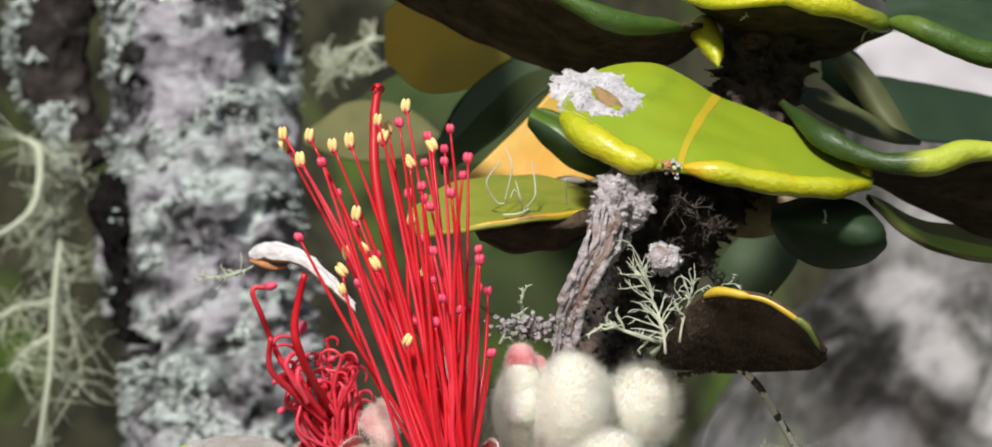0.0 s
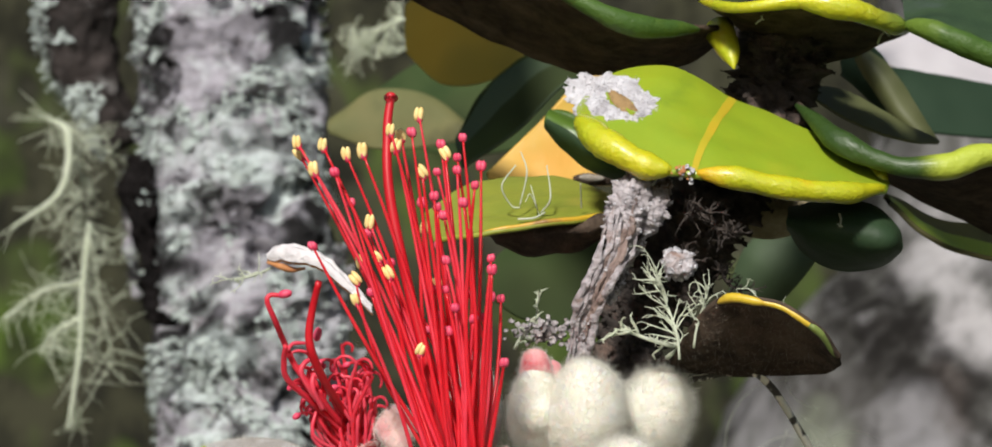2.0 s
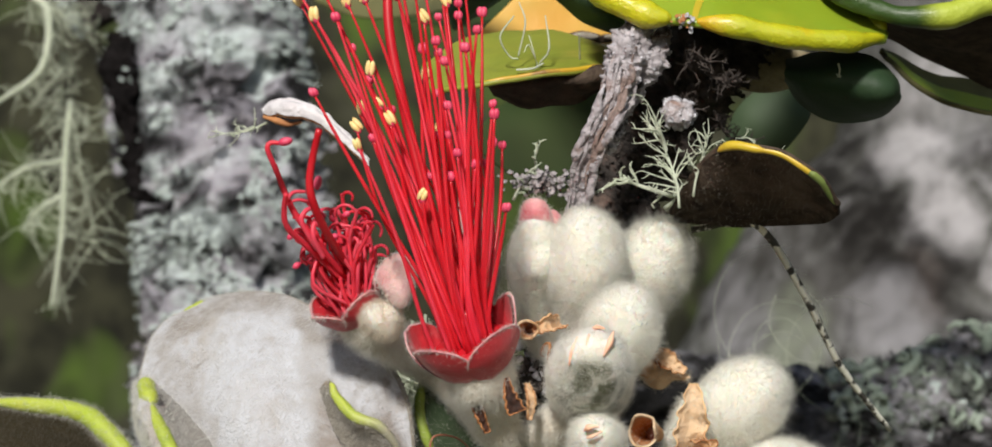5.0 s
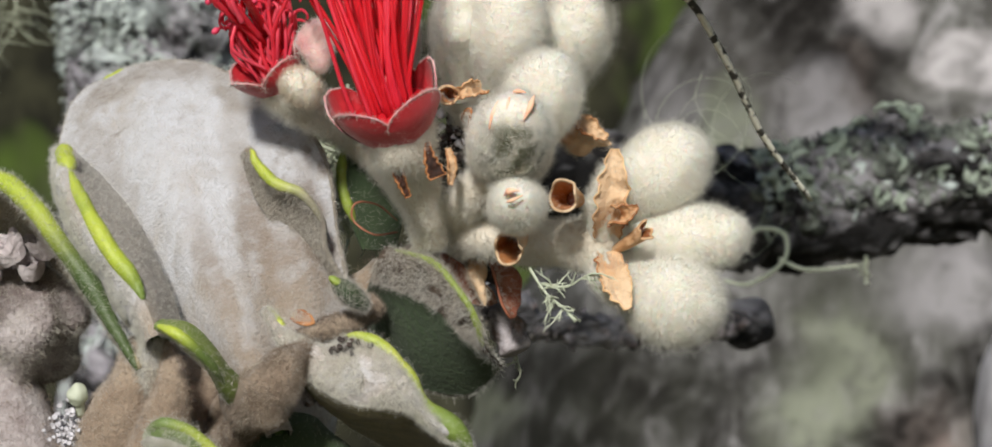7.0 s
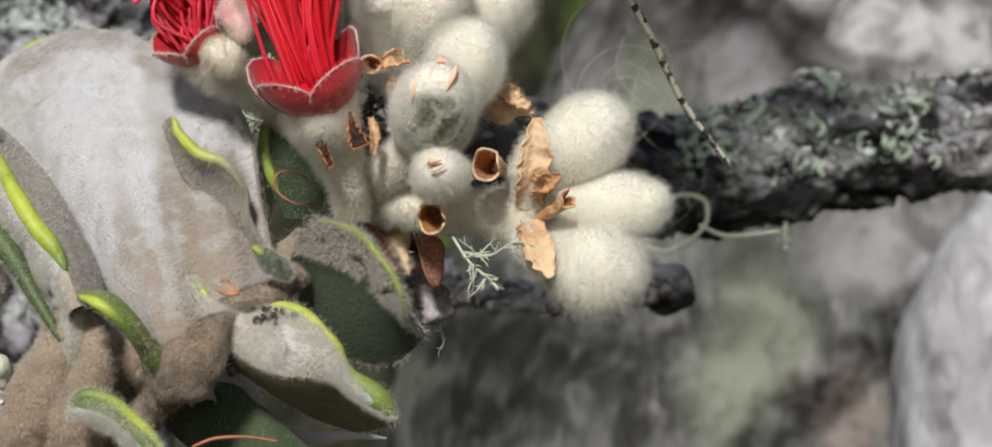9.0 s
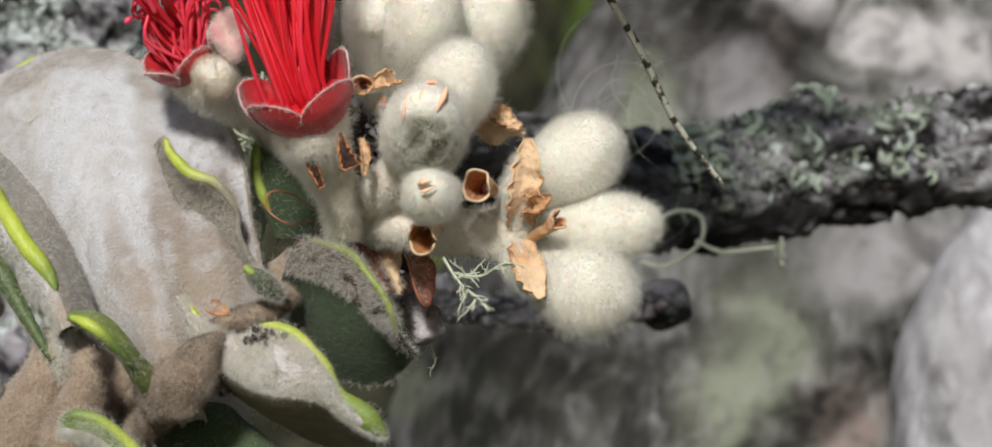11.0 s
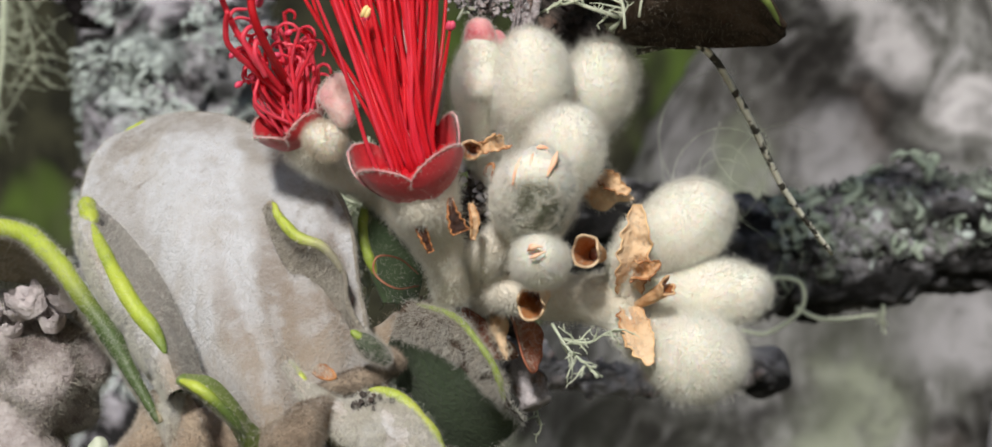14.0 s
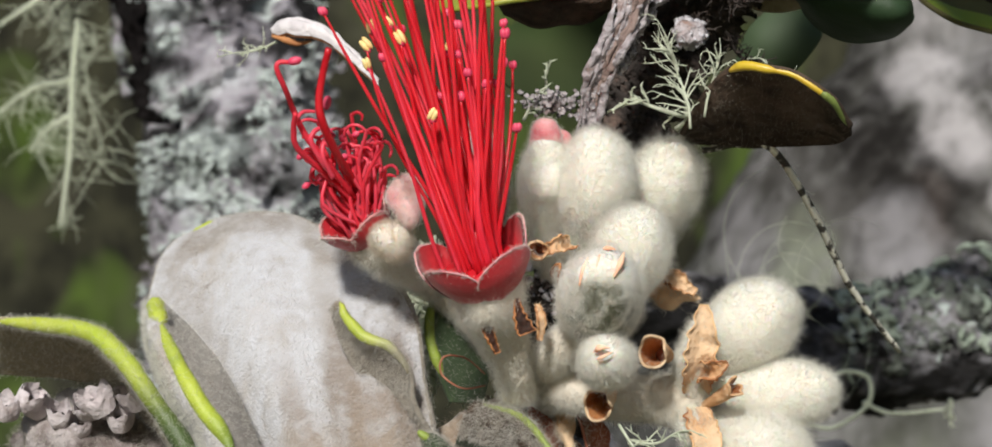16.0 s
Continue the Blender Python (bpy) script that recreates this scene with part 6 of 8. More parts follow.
bud((-3.7, 158.0, 2.9), (-4.1, 149.8, 3.9), 2.0, "small unopened woolly bud with brown tip", seed=6, slits=([(-4.8, 149.7, 4.1), (-4.3, 149.3, 4.4), (-3.7, 149.4, 4.4)], [(-4.6, 149.5, 3.6), (-4.1, 149.2, 3.8), (-3.5, 149.4, 4.1)]), count=5500, hair=0.5)
bud((1.9, 165.0, 2.6), (9.6, 161.0, 8.8), 3.15, "club-shaped white woolly bud pointing outward", seed=7, count=9500)
bud((2.6, 164.0, 0.9), (13.0, 161.0, 1.6), 2.5, "long white woolly bud pointing outward", seed=8, count=8500)
bud((2.8, 163.0, -1.2), (10.3, 158.0, -4.6), 3.35, "fat woolly bud hanging lowest in the cluster", seed=9, count=9500, hair=0.8)

CLUSTER = "woolly stalks of the cluster"
for k, (pts, rad) in enumerate((
        ((HUB, (-8.1, 160.0, 3.7), (-6.2, 157.5, 5.2), (-4.6, 156.0, 7.0)), (1.5, 1.45, 1.6, 2.0)),
        ((HUB, (-6.4, 161.0, 1.5), (-2.2, 161.0, 0.9), (2.6, 162.5, 0.8)), (1.6, 1.65, 1.75, 2.1)),
        ((HUB, (-6.2, 164.0, 4.2), (-4.6, 163.0, 7.0), (-3.4, 161.5, 9.0)), (1.4, 1.2, 1.3, 1.7)),
        ((HUB, (-5.5, 168.0, 5.1), (-4.0, 169.0, 9.9), (-3.0, 171.0, 12.6)), (1.3, 1.2, 1.3, 1.7)),
        (((-12.5, 174.0, 4.0), (-15.2, 172.0, 7.0), (-17.6, 170.5, 9.4)), (1.1, 1.1, 1.1)),
        (((-7.5, 174.0, 8.0), (-8.3, 171.0, 10.7), (-8.9, 168.0, 13.0)), (1.2, 1.2, 1.6)))):
    stem("flower_stalk", pts, rad, M_STALK, "cream woolly stalk of the flower cluster", "stalk", n=22, seg=16, rough=0.15, wool=8500, hair=0.6, seed=4.0 + k, group=CLUSTER)


# ---- dry bracts ----
def bract(base, tip, face, width, label="curled dry tan bract beside a stalk", material=None, cup=0.5, bend=0.1, seed=0.0):
    at, n = leaf_surface(base, tip, face, width, cup, bend, 0.35, seed=seed, ripple=0.5)
    rings, seg = 6, 22
    layers = []
    for lift in (0.10, -0.10):
        v = [at(0, 0, lift)] + [at(i / rings * (1 + 0.12 * noise.noise(Vector((k * 0.8, seed, i * 0.1)))), 2 * np.pi * k / seg, lift) for i in range(1, rings + 1) for k in range(seg)]
        f = [(0, 1 + k, 1 + (k + 1) % seg) for k in range(seg)]
        f += [(1 + i * seg + k, 1 + (i + 1) * seg + k, 1 + (i + 1) * seg + (k + 1) % seg, 1 + i * seg + (k + 1) % seg) for i in range(rings - 1) for k in range(seg)]
        layers.append((np.array(v), f))
    th = thing("dry_bract", label, "bract", base, "dry bracts of the cluster")
    part("bract_blade", join(*layers), material or M_TAN, th)
    rim = np.array([at(1 + 0.12 * noise.noise(Vector((k * 0.8, seed, 0.6))), 2 * np.pi * k / seg, 0) for k in range(seg + 1)])
    part("bract_edge", tube(rim, [0.11], n=46, seg=6), material or M_TAN, th)
    part("wool", hairs(join(*layers), 700, 0.45, 0.026, seed=int(seed * 10) + 2, lean=0.8), M_WOOL, th, "short pale hairs", kind="stuff")
    return th


def lump(points, radii, label="torn tan bract with a woolly back", seed=0.0):
    """A crumpled bract that clings to a stalk."""
    a, b = V(points[0]), V(points[-1])
    g = blob((a + b) / 2, (max(radii), np.linalg.norm(b - a) / 2), b - a, 26, 30, rough=0.45, rough_scale=0.75, seed=seed, profile=lambda h: (0.55 + 0.45 * math.sin(math.pi * min(1, 1.25 * h))) * (1 - h ** 6) if 0 < h < 1 else 0.0)
    th = thing("dry_bract", label, "bract", points[0], "dry bracts of the cluster")
    part("bract_blade", g, M_TAN, th)
    part("wool", hairs(g, 1800, 0.5, 0.024, seed=int(seed * 10) + 2, lean=0.6, keep=lambda p: wobble(p, 0.7, seed) < 0.25), M_WOOL_CREAM, th, "cream wool on the back", kind="stuff")


def torn(points, widths, curl=0.5, label="torn dry tan bract with crumpled edges", seed=0.0, wool=900, material=None):
    """A crumpled, ragged flap of dry bract along a line, its sides curled towards the front."""
    n, m = 30, 8
    line = smooth_line(points, n)
    wid = np.interp(np.linspace(0, 1, n), np.linspace(0, 1, len(widths)), widths)
    tang = np.gradient(line, axis=0)
    grid = np.zeros((n, 2 * m + 1, 3))
    for i in range(n):
        s = unit(np.cross(tang[i], (0.1, -1, 0.25)))
        f = unit(np.cross(s, tang[i]))
        if f[1] > 0:
            f = -f
        for k in range(-m, m + 1):
            q = k / m
            rag = 1 + 0.36 * abs(q) * noise.noise(Vector((i * 0.33, np.sign(q) * 3, seed))) + 0.14 * abs(q) * noise.noise(Vector((i * 0.9, np.sign(q) * 5, seed)))
            p = line[i] + s * (wid[i] * q * rag)
            c = wid[i] * curl * q * q * (1 + 0.9 * noise.noise(Vector((i * 0.22, np.sign(q) * 2, seed + 4))))
            grid[i, k + m] = p + f * (c + 0.18 * noise.noise(Vector(p * 1.3) + Vector((seed, 0, 0))) + 0.14 * noise.noise(Vector(p * 3.1)))
    w = 2 * m + 1
    fc = [(i * w + k, i * w + k + 1, (i + 1) * w + k + 1, (i + 1) * w + k) for i in range(n - 1) for k in range(w - 1)]
    front = (grid.reshape(-1, 3), fc)
    back = (grid.reshape(-1, 3) + np.array([0, 0.16, 0]), [q[::-1] for q in fc])
    th = thing("dry_bract", label, "bract", points[0], "dry bracts of the cluster")
    part("bract_blade", join(front, back), material or M_TAN, th)
    edge = np.vstack([grid[:, 0], grid[-1, 1:], grid[-2::-1, -1]])
    part("torn_edge", tube(edge, [0.05, 0.07, 0.04, 0.06, 0.10, 0.05], n=140, seg=6), M_FRINGE if material is M_TEAR else M_TORN, th, "torn edge, brown in places")
    if wool:
        part("wool", hairs(back, wool, 0.7, 0.024, seed=int(seed * 10) + 2, lean=0.8), M_WOOL_CREAM, th, "cream wool on the back", kind="stuff")
        part("front_wool", hairs((front[0], [q[::-1] for q in fc]) if np.cross(grid[1, 0] - grid[0, 0], grid[0, 1] - grid[0, 0])[1] < 0 else front, wool, 0.42, 0.016, seed=int(seed * 10) + 4, lean=0.8, keep=lambda p: wobble(p, 0.9, seed) > -0.05), M_WOOL_CREAM, th, "thin cream hairs", kind="stuff")


def scoop(base, tip, mouth, label="dry orange-brown bract curled into a cup", material=None, seed=0.0):
    """A bract rolled into an open, hollow cup."""
    base, tip = V(base), V(tip)
    a = unit(tip - base)
    s = unit(np.cross(a, (0.2, 0.1, 1)))
    t = np.cross(s, a)
    n, seg = 9, 18
    sheets = []
    for off in (0.0, -0.13):
        v = []
        for i in range(n):
            h = i / (n - 1)
            for k in range(seg):
                g = 2 * math.pi * k / seg
                r = mouth * (0.45 + 0.55 * h ** 0.7) * (1 + 0.22 * noise.noise(Vector((math.cos(g) * 1.3, math.sin(g) * 1.3, h * 1.5 + seed)))) + off
                ext = h * (1 + 0.28 * h * noise.noise(Vector((math.cos(g) * 1.1 + 4, math.sin(g) * 1.1, seed))))
                v.append(base + (tip - base) * ext + r * (math.cos(g) * s + math.sin(g) * t))
        f = [(i * seg + k, i * seg + (k + 1) % seg, (i + 1) * seg + (k + 1) % seg, (i + 1) * seg + k) for i in range(n - 1) for k in range(seg)]
        sheets.append((np.array(v), f))
    th = thing("dry_bract", label, "bract", base, "dry bracts of the cluster")
    part("outer_wall", sheets[0], material or M_TAN, th)
    part("inner_wall", sheets[1], M_BRACT, th, "dark orange inner wall")
    part("rim", tube(np.vstack([sheets[0][0][-seg:], sheets[0][0][-seg:-seg + 1]]), [0.11], n=40, seg=6), material or M_TAN, th)
    part("hollow", blob(base + (tip - base) * 0.25, (mouth * 0.6, 0.1), a, 5, 12), M_SCALE, th, "dark hollow of the cup")
    part("wool", hairs(sheets[0], 300, 0.4, 0.026, seed=int(seed * 10) + 2, lean=0.7), M_WOOL, th, "short pale hairs", kind="stuff")


torn([(2.5, 160.0, 1.6), (2.7, 158.0, 3.4), (2.9, 157.5, 5.5), (3.0, 157.5, 7.7)], [0.9, 1.25, 1.0, 0.35], seed=1.0)
torn([(3.1, 159.0, 2.5), (3.8, 157.0, 2.9), (4.7, 156.0, 3.4)], [0.7, 0.75, 0.25], curl=0.8, seed=1.5, wool=200)
scoop((3.1, 160.0, 0.4), (5.2, 157.0, 1.7), 0.62, seed=2.0)
torn([(2.5, 160.0, 0.2), (2.9, 158.0, -1.3), (3.4, 157.5, -2.6), (4.0, 157.0, -3.9)], [0.7, 1.15, 0.95, 0.25], curl=0.3, seed=3.0)
for pts, rad in ((((2.0, 161.0, 1.7), (2.3, 159.5, 3.9), (2.7, 159.5, 6.5)), (1.2, 1.3, 0.6)), (((2.0, 161.0, 0.0), (2.5, 159.5, -1.7), (3.4, 159.0, -3.4)), (0.9, 1.2, 0.5))):
    stem("flower_stalk", pts, rad, M_BUD, "cream woolly back of a torn bract", "stalk", n=16, seg=14, rough=0.2, wool=4200, hair=0.6, seed=14.0 + pts[2][2] * 0.01, group=CLUSTER)
scoop((0.4, 158.5, 4.0), (-0.8, 154.2, 4.2), 1.05, seed=4.0)
scoop((-3.8, 159.0, 1.7), (-4.6, 154.0, 0.4), 1.1, seed=5.0)
lump([(-0.9, 165.0, 9.4), (0.8, 163.5, 9.0), (2.4, 163.0, 8.5)], [0.9, 1.25, 0.45], seed=6.0)
torn([(0.3, 163.0, 10.1), (1.1, 162.0, 9.6), (2.4, 162.0, 8.7)], [0.5, 0.7, 0.3], curl=0.6, seed=6.5, wool=300)
torn([(-10.35, 152.3, 7.9), (-10.15, 152.2, 6.8), (-9.65, 152.6, 5.45)], [0.14, 0.36, 0.66], curl=0.15, seed=7.0, wool=0, material=M_TEAR, label="dark brown tear in the woolly stalk")
torn([(-9.0, 154.4, 7.6), (-8.7, 154.1, 6.4), (-8.8, 154.5, 5.0)], [0.15, 0.32, 0.15], curl=0.7, seed=7.5, wool=150)
torn([(-12.55, 153.2, 5.95), (-12.2, 153.2, 5.05), (-11.75, 153.6, 4.05)], [0.40, 0.30, 0.2], curl=0.15, seed=8.0, wool=0, material=M_TEAR, label="dark brown tear in the woolly stalk")
torn([(-6.8, 160.0, 12.3), (-7.5, 158.0, 12.0), (-8.7, 157.0, 11.5)], [0.5, 0.6, 0.35], curl=0.7, seed=9.0, wool=150)
scoop((-9.0, 159.0, 11.8), (-9.1, 156.5, 11.6), 0.7, seed=9.5)
bract((-6.1, 168.0, -3.8), (-10.0, 165.0, -0.2), (-0.5, -0.8, 0.3), 1.9, cup=0.3, seed=10.0, material=M_SCALE, label="red-brown boat-shaped bud scale")
bract((-6.7, 167.0, -0.4), (-4.5, 165.0, -4.7), (0.5, -0.8, 0.3), 2.2, cup=0.3, seed=11.0, material=M_SCALE, label="red-brown boat-shaped bud scale")
bract((-20.2, 156.0, -4.6), (-18.6, 154.2, -5.0), (0, -1, 0.3), 0.9, cup=0.2, seed=12.0, material=M_BRACT, label="small red-brown bud scale")
lump([(-7.7, 165.0, 0.1), (-7.2, 164.0, -1.8), (-6.8, 164.0, -3.4)], [0.75, 0.85, 0.4], label="pale woolly bud scale between two brown ones", seed=13.0)
bract((-7.6, 160.0, 9.6), (-7.7, 158.0, 10.6), (-0.4, -0.9, 0), 0.7, cup=0.4, seed=14.0, material=M_BRACT)


# ---- flowers ----
def petal(parent, centre, axis, around, r, height, material, spread=0.08, half=0.78, label=""):
    """One concave petal of a cup round an axis."""
    a = unit(axis)
    s = unit(np.cross(a, (0.1, 1, 0.2)))
    t = np.cross(a, s)
    n, m = 9, 11
    layers = []
    for off in (0.0, -0.22):
        v = []
        for i in range(n):
            h = i / (n - 1)
            wid = half * (0.82 + 0.18 * min(1, h / 0.4)) * math.sqrt(max(0.02, 1 - max(0, (h - 0.4) / 0.61) ** 2))
            for k in range(m):
                g = around + wid * (2 * k / (m - 1) - 1)
                rad = r * (0.55 + 0.45 * math.sin(min(1, h * 1.25) * math.pi / 2) + spread * h * h) + off
                v.append(V(centre) + a * (height * h) + rad * (math.cos(g) * s + math.sin(g) * t))
        f = [(i * m + k, i * m + k + 1, (i + 1) * m + k + 1, (i + 1) * m + k) for i in range(n - 1) for k in range(m - 1)]
        layers.append((np.array(v), f))
    edge = [layers[0][0][i * m] for i in range(4, n)] + [layers[0][0][(n - 1) * m + k] for k in range(1, m)] + [layers[0][0][i * m + m - 1] for i in range(n - 2, 3, -1)]
    p = part("petal", join(*layers), material, parent, label)
    rim = tube(np.array(edge), [0.03, 0.09, 0.06, 0.10, 0.03], n=40, seg=6)
    part("petal_edge", rim, M_PETAL_ROSE, p, "pale woolly edge")
    part("petal_fuzz", hairs(join(*layers), 170, 0.22, 0.014, seed=int(around * 100) + 13, lean=0.8), M_WOOL, p, "thin pale fuzz", kind="stuff")
    part("edge_wool", hairs(rim, 420, 0.3, 0.018, seed=int(around * 100) + 3, lean=0.6), M_WOOL, p, "white hairs along the edge", kind="stuff")


def stamen(parent, root, tip, k, bow, kind, rng, axis, thick=1.0):
    root, tip = V(root), V(tip)
    ln = np.linalg.norm(tip - root)
    low = root + axis * ln * 0.10 + (tip - root) * 0.10
    mid = root * 0.5 + tip * 0.5 + axis * ln * 0.03 + bow
    high = root * 0.2 + tip * 0.8 + bow * 0.7
    r = (0.132 + 0.040 * rng.random()) * thick
    g = tube([root, low, mid, high, tip], [r * 1.1, r * 1.1, r, r * 0.85, r * 0.55], n=18, seg=7)
    st = part("stamen", g, M_FILAMENT if k % 3 else M_FILAMENT_PINK, parent)
    d = unit(tip - high)
    sz = 0.29 + 0.11 * rng.random()
    if kind == "yellow":
        ax = unit(np.cross(d, (0.2, 1, 0.1)) * rng.uniform(-0.7, 0.7) + d)
        side = unit(np.cross(ax, (0, 1, 0.2)))
        lobes = [blob(tip + d * 0.25 + side * sz * q, (sz * 0.62, sz * 1.5), ax, 8, 9, rough=0.15, rough_scale=2.0, seed=k) for q in (-0.42, 0.42)]
        an = part("anther", join(*lobes), M_ANTHER_YELLOW, st, "open yellow anther")
        part("anther_back", blob(tip - d * 0.05 + np.array([0, 0.12, 0]), (sz * 0.75, sz * 1.1), ax, 7, 9), M_ANTHER_PINK, an, "dark pink back")
    else:
        lobes = [blob(tip + d * 0.15 + np.array([q * sz, 0, 0]), (sz * 0.72, sz * 1.05), d, 8, 9, rough=0.15, rough_scale=2.0, seed=k + q) for q in (-0.32, 0.32)]
        part("anther", join(*lobes), M_ANTHER_PINK, st, "closed pink anther")


def main_flower():
    rng = np.random.default_rng(21)
    foot = V((-10.7, 161.5, 0.9))
    cup = V((-12.45, 153.4, 8.7))
    axis = unit((-0.30, -0.46, 0.83))
    th = thing("red_flower", "open red flower with many long stamens and fleshy red petals", "flower", foot)
    hyp = tube([cup + axis * 0.9, cup - axis * 0.5, (-11.9, 156.8, 5.9), (-11.1, 158.6, 3.6), foot], [2.5, 2.4, 1.75, 1.4, 1.3], n=40, seg=30, rough=0.20, rough_scale=0.7, seed=4)
    part("flower_cup", hyp, M_STALK, th, "white woolly flower cup on its stalk")
    part("wool", hairs(hyp, 16000, 0.62, 0.020, seed=77, lean=0.45, droop=0.3), M_WOOL, th, "dense white woolly hairs", kind="stuff")
    for k, (turn, r, tall) in enumerate(((1.0, 3.75, 3.6), (2.3, 3.9, 3.4), (3.55, 3.7, 3.8), (4.8, 3.8, 3.5), (6.05, 3.9, 3.7))):
        petal(th, cup - axis * 0.45, axis, turn, r, tall + 0.65, M_PETAL, spread=0.10, half=0.72, label="fleshy red petal with woolly edge")
    part("disc", blob(cup + axis * 1.6, (3.2, 0.9), axis, 8, 20), M_STYLE, th, "dark red nectar disc")
    # sideways and upward places of the tips, in a plane 150 mm ahead
    yellow = ((-25.4, 35.5), (-25.2, 34.6), (-23.5, 35.4), (-24.1, 33.6), (-21.8, 34.6), (-20.6, 35.0), (-16.6, 37.5), (-17.9, 35.9), (-18.6, 36.5), (-18.2, 35.2), (-16.3, 33.4), (-14.7, 34.6), (-20.0, 29.6), (-16.1, 29.2), (-19.4, 27.1), (-20.6, 26.8), (-21.0, 25.5), (-18.6, 26.0), (-20.9, 24.2), (-15.1, 25.2), (-16.2, 20.5))
    pink = ((-22.6, 33.5), (-21.4, 31.2), (-17.1, 36.4), (-15.0, 35.3), (-13.4, 35.9), (-13.8, 34.4), (-13.8, 33.5), (-12.1, 33.7), (-12.5, 32.5), (-15.2, 33.4), (-15.4, 31.7), (-15.2, 30.8), (-14.7, 30.2), (-13.3, 31.2), (-24.1, 28.0), (-14.5, 27.0), (-11.3, 27.1), (-11.2, 26.4), (-11.3, 24.3), (-10.6, 24.1), (-11.9, 22.8), (-12.5, 22.8), (-19.8, 24.7), (-14.5, 24.9), (-13.8, 23.6), (-16.2, 22.5), (-17.6, 22.1), (-16.4, 23.2), (-15.6, 21.9), (-14.3, 21.9), (-12.9, 17.0), (-10.3, 19.7))
    s = unit(np.cross(axis, (0.1, 1, 0.2)))
    s = s if s[0] > 0 else -s
    t = np.cross(axis, s)
    k = 0

    def seat(x, z, front):
        """Where a filament with its tip at x, z leaves the ring."""
        fan = (x + 12.6) / max(z - 9.0, 5.0)
        u = np.clip(1.0 + 2.6 * fan + rng.normal(0, 0.28), -1, 1)
        v = math.sqrt(1 - u * u) * (-1 if front else 1) * rng.uniform(0.55, 1.0)
        v = v if t[1] > 0 else -v
        return cup + axis * 2.0 - s * 0.55 + 2.25 * (u * s + v * t)

    for kind, tips in (("yellow", yellow), ("pink", pink)):
        for (x, z) in tips:
            d = rng.uniform(-3.5, 3.5)
            tip = np.array([x, 150.0, z]) * (1 + d / 150.0)
            bow = np.array([rng.normal(0, 0.5), rng.normal(0, 0.4), 0])
            stamen(th, seat(x, z, d < 0), tip, k, bow, kind, rng, axis)
            k += 1
    for i in range(9):
        ln = rng.uniform(9, 22)
        lean = rng.uniform(-0.42, -0.02) * (0.65 + 0.35 * ln / 24)
        tip = cup + axis * 2 + ln * unit((math.sin(lean), 0.02 + rng.normal(0, 0.10), math.cos(lean))) + np.array([0.6, 0, 0])
        stamen(th, seat(tip[0], tip[2], i % 3 == 0), tip, k, np.array([rng.normal(0, 0.4), rng.normal(0, 0.3), 0]), "pink", rng, axis, 0.9)
        k += 1
    st = tube([cup + axis * 2, V((-16.0, 151.0, 20.3)), V((-18.5, 150.0, 31.0)), V((-18.9, 150.0, 36.3)), V((-18.7, 150.0, 39.0))], [0.40, 0.40, 0.37, 0.34, 0.30], n=26, seg=9)
    style = part("style", st, M_STYLE, th, "thick dark red style")
    part("stigma", blob((-18.7, 150.0, 39.1), (0.42, 0.3), (0, 0, 1), 8, 10), M_STYLE, style)


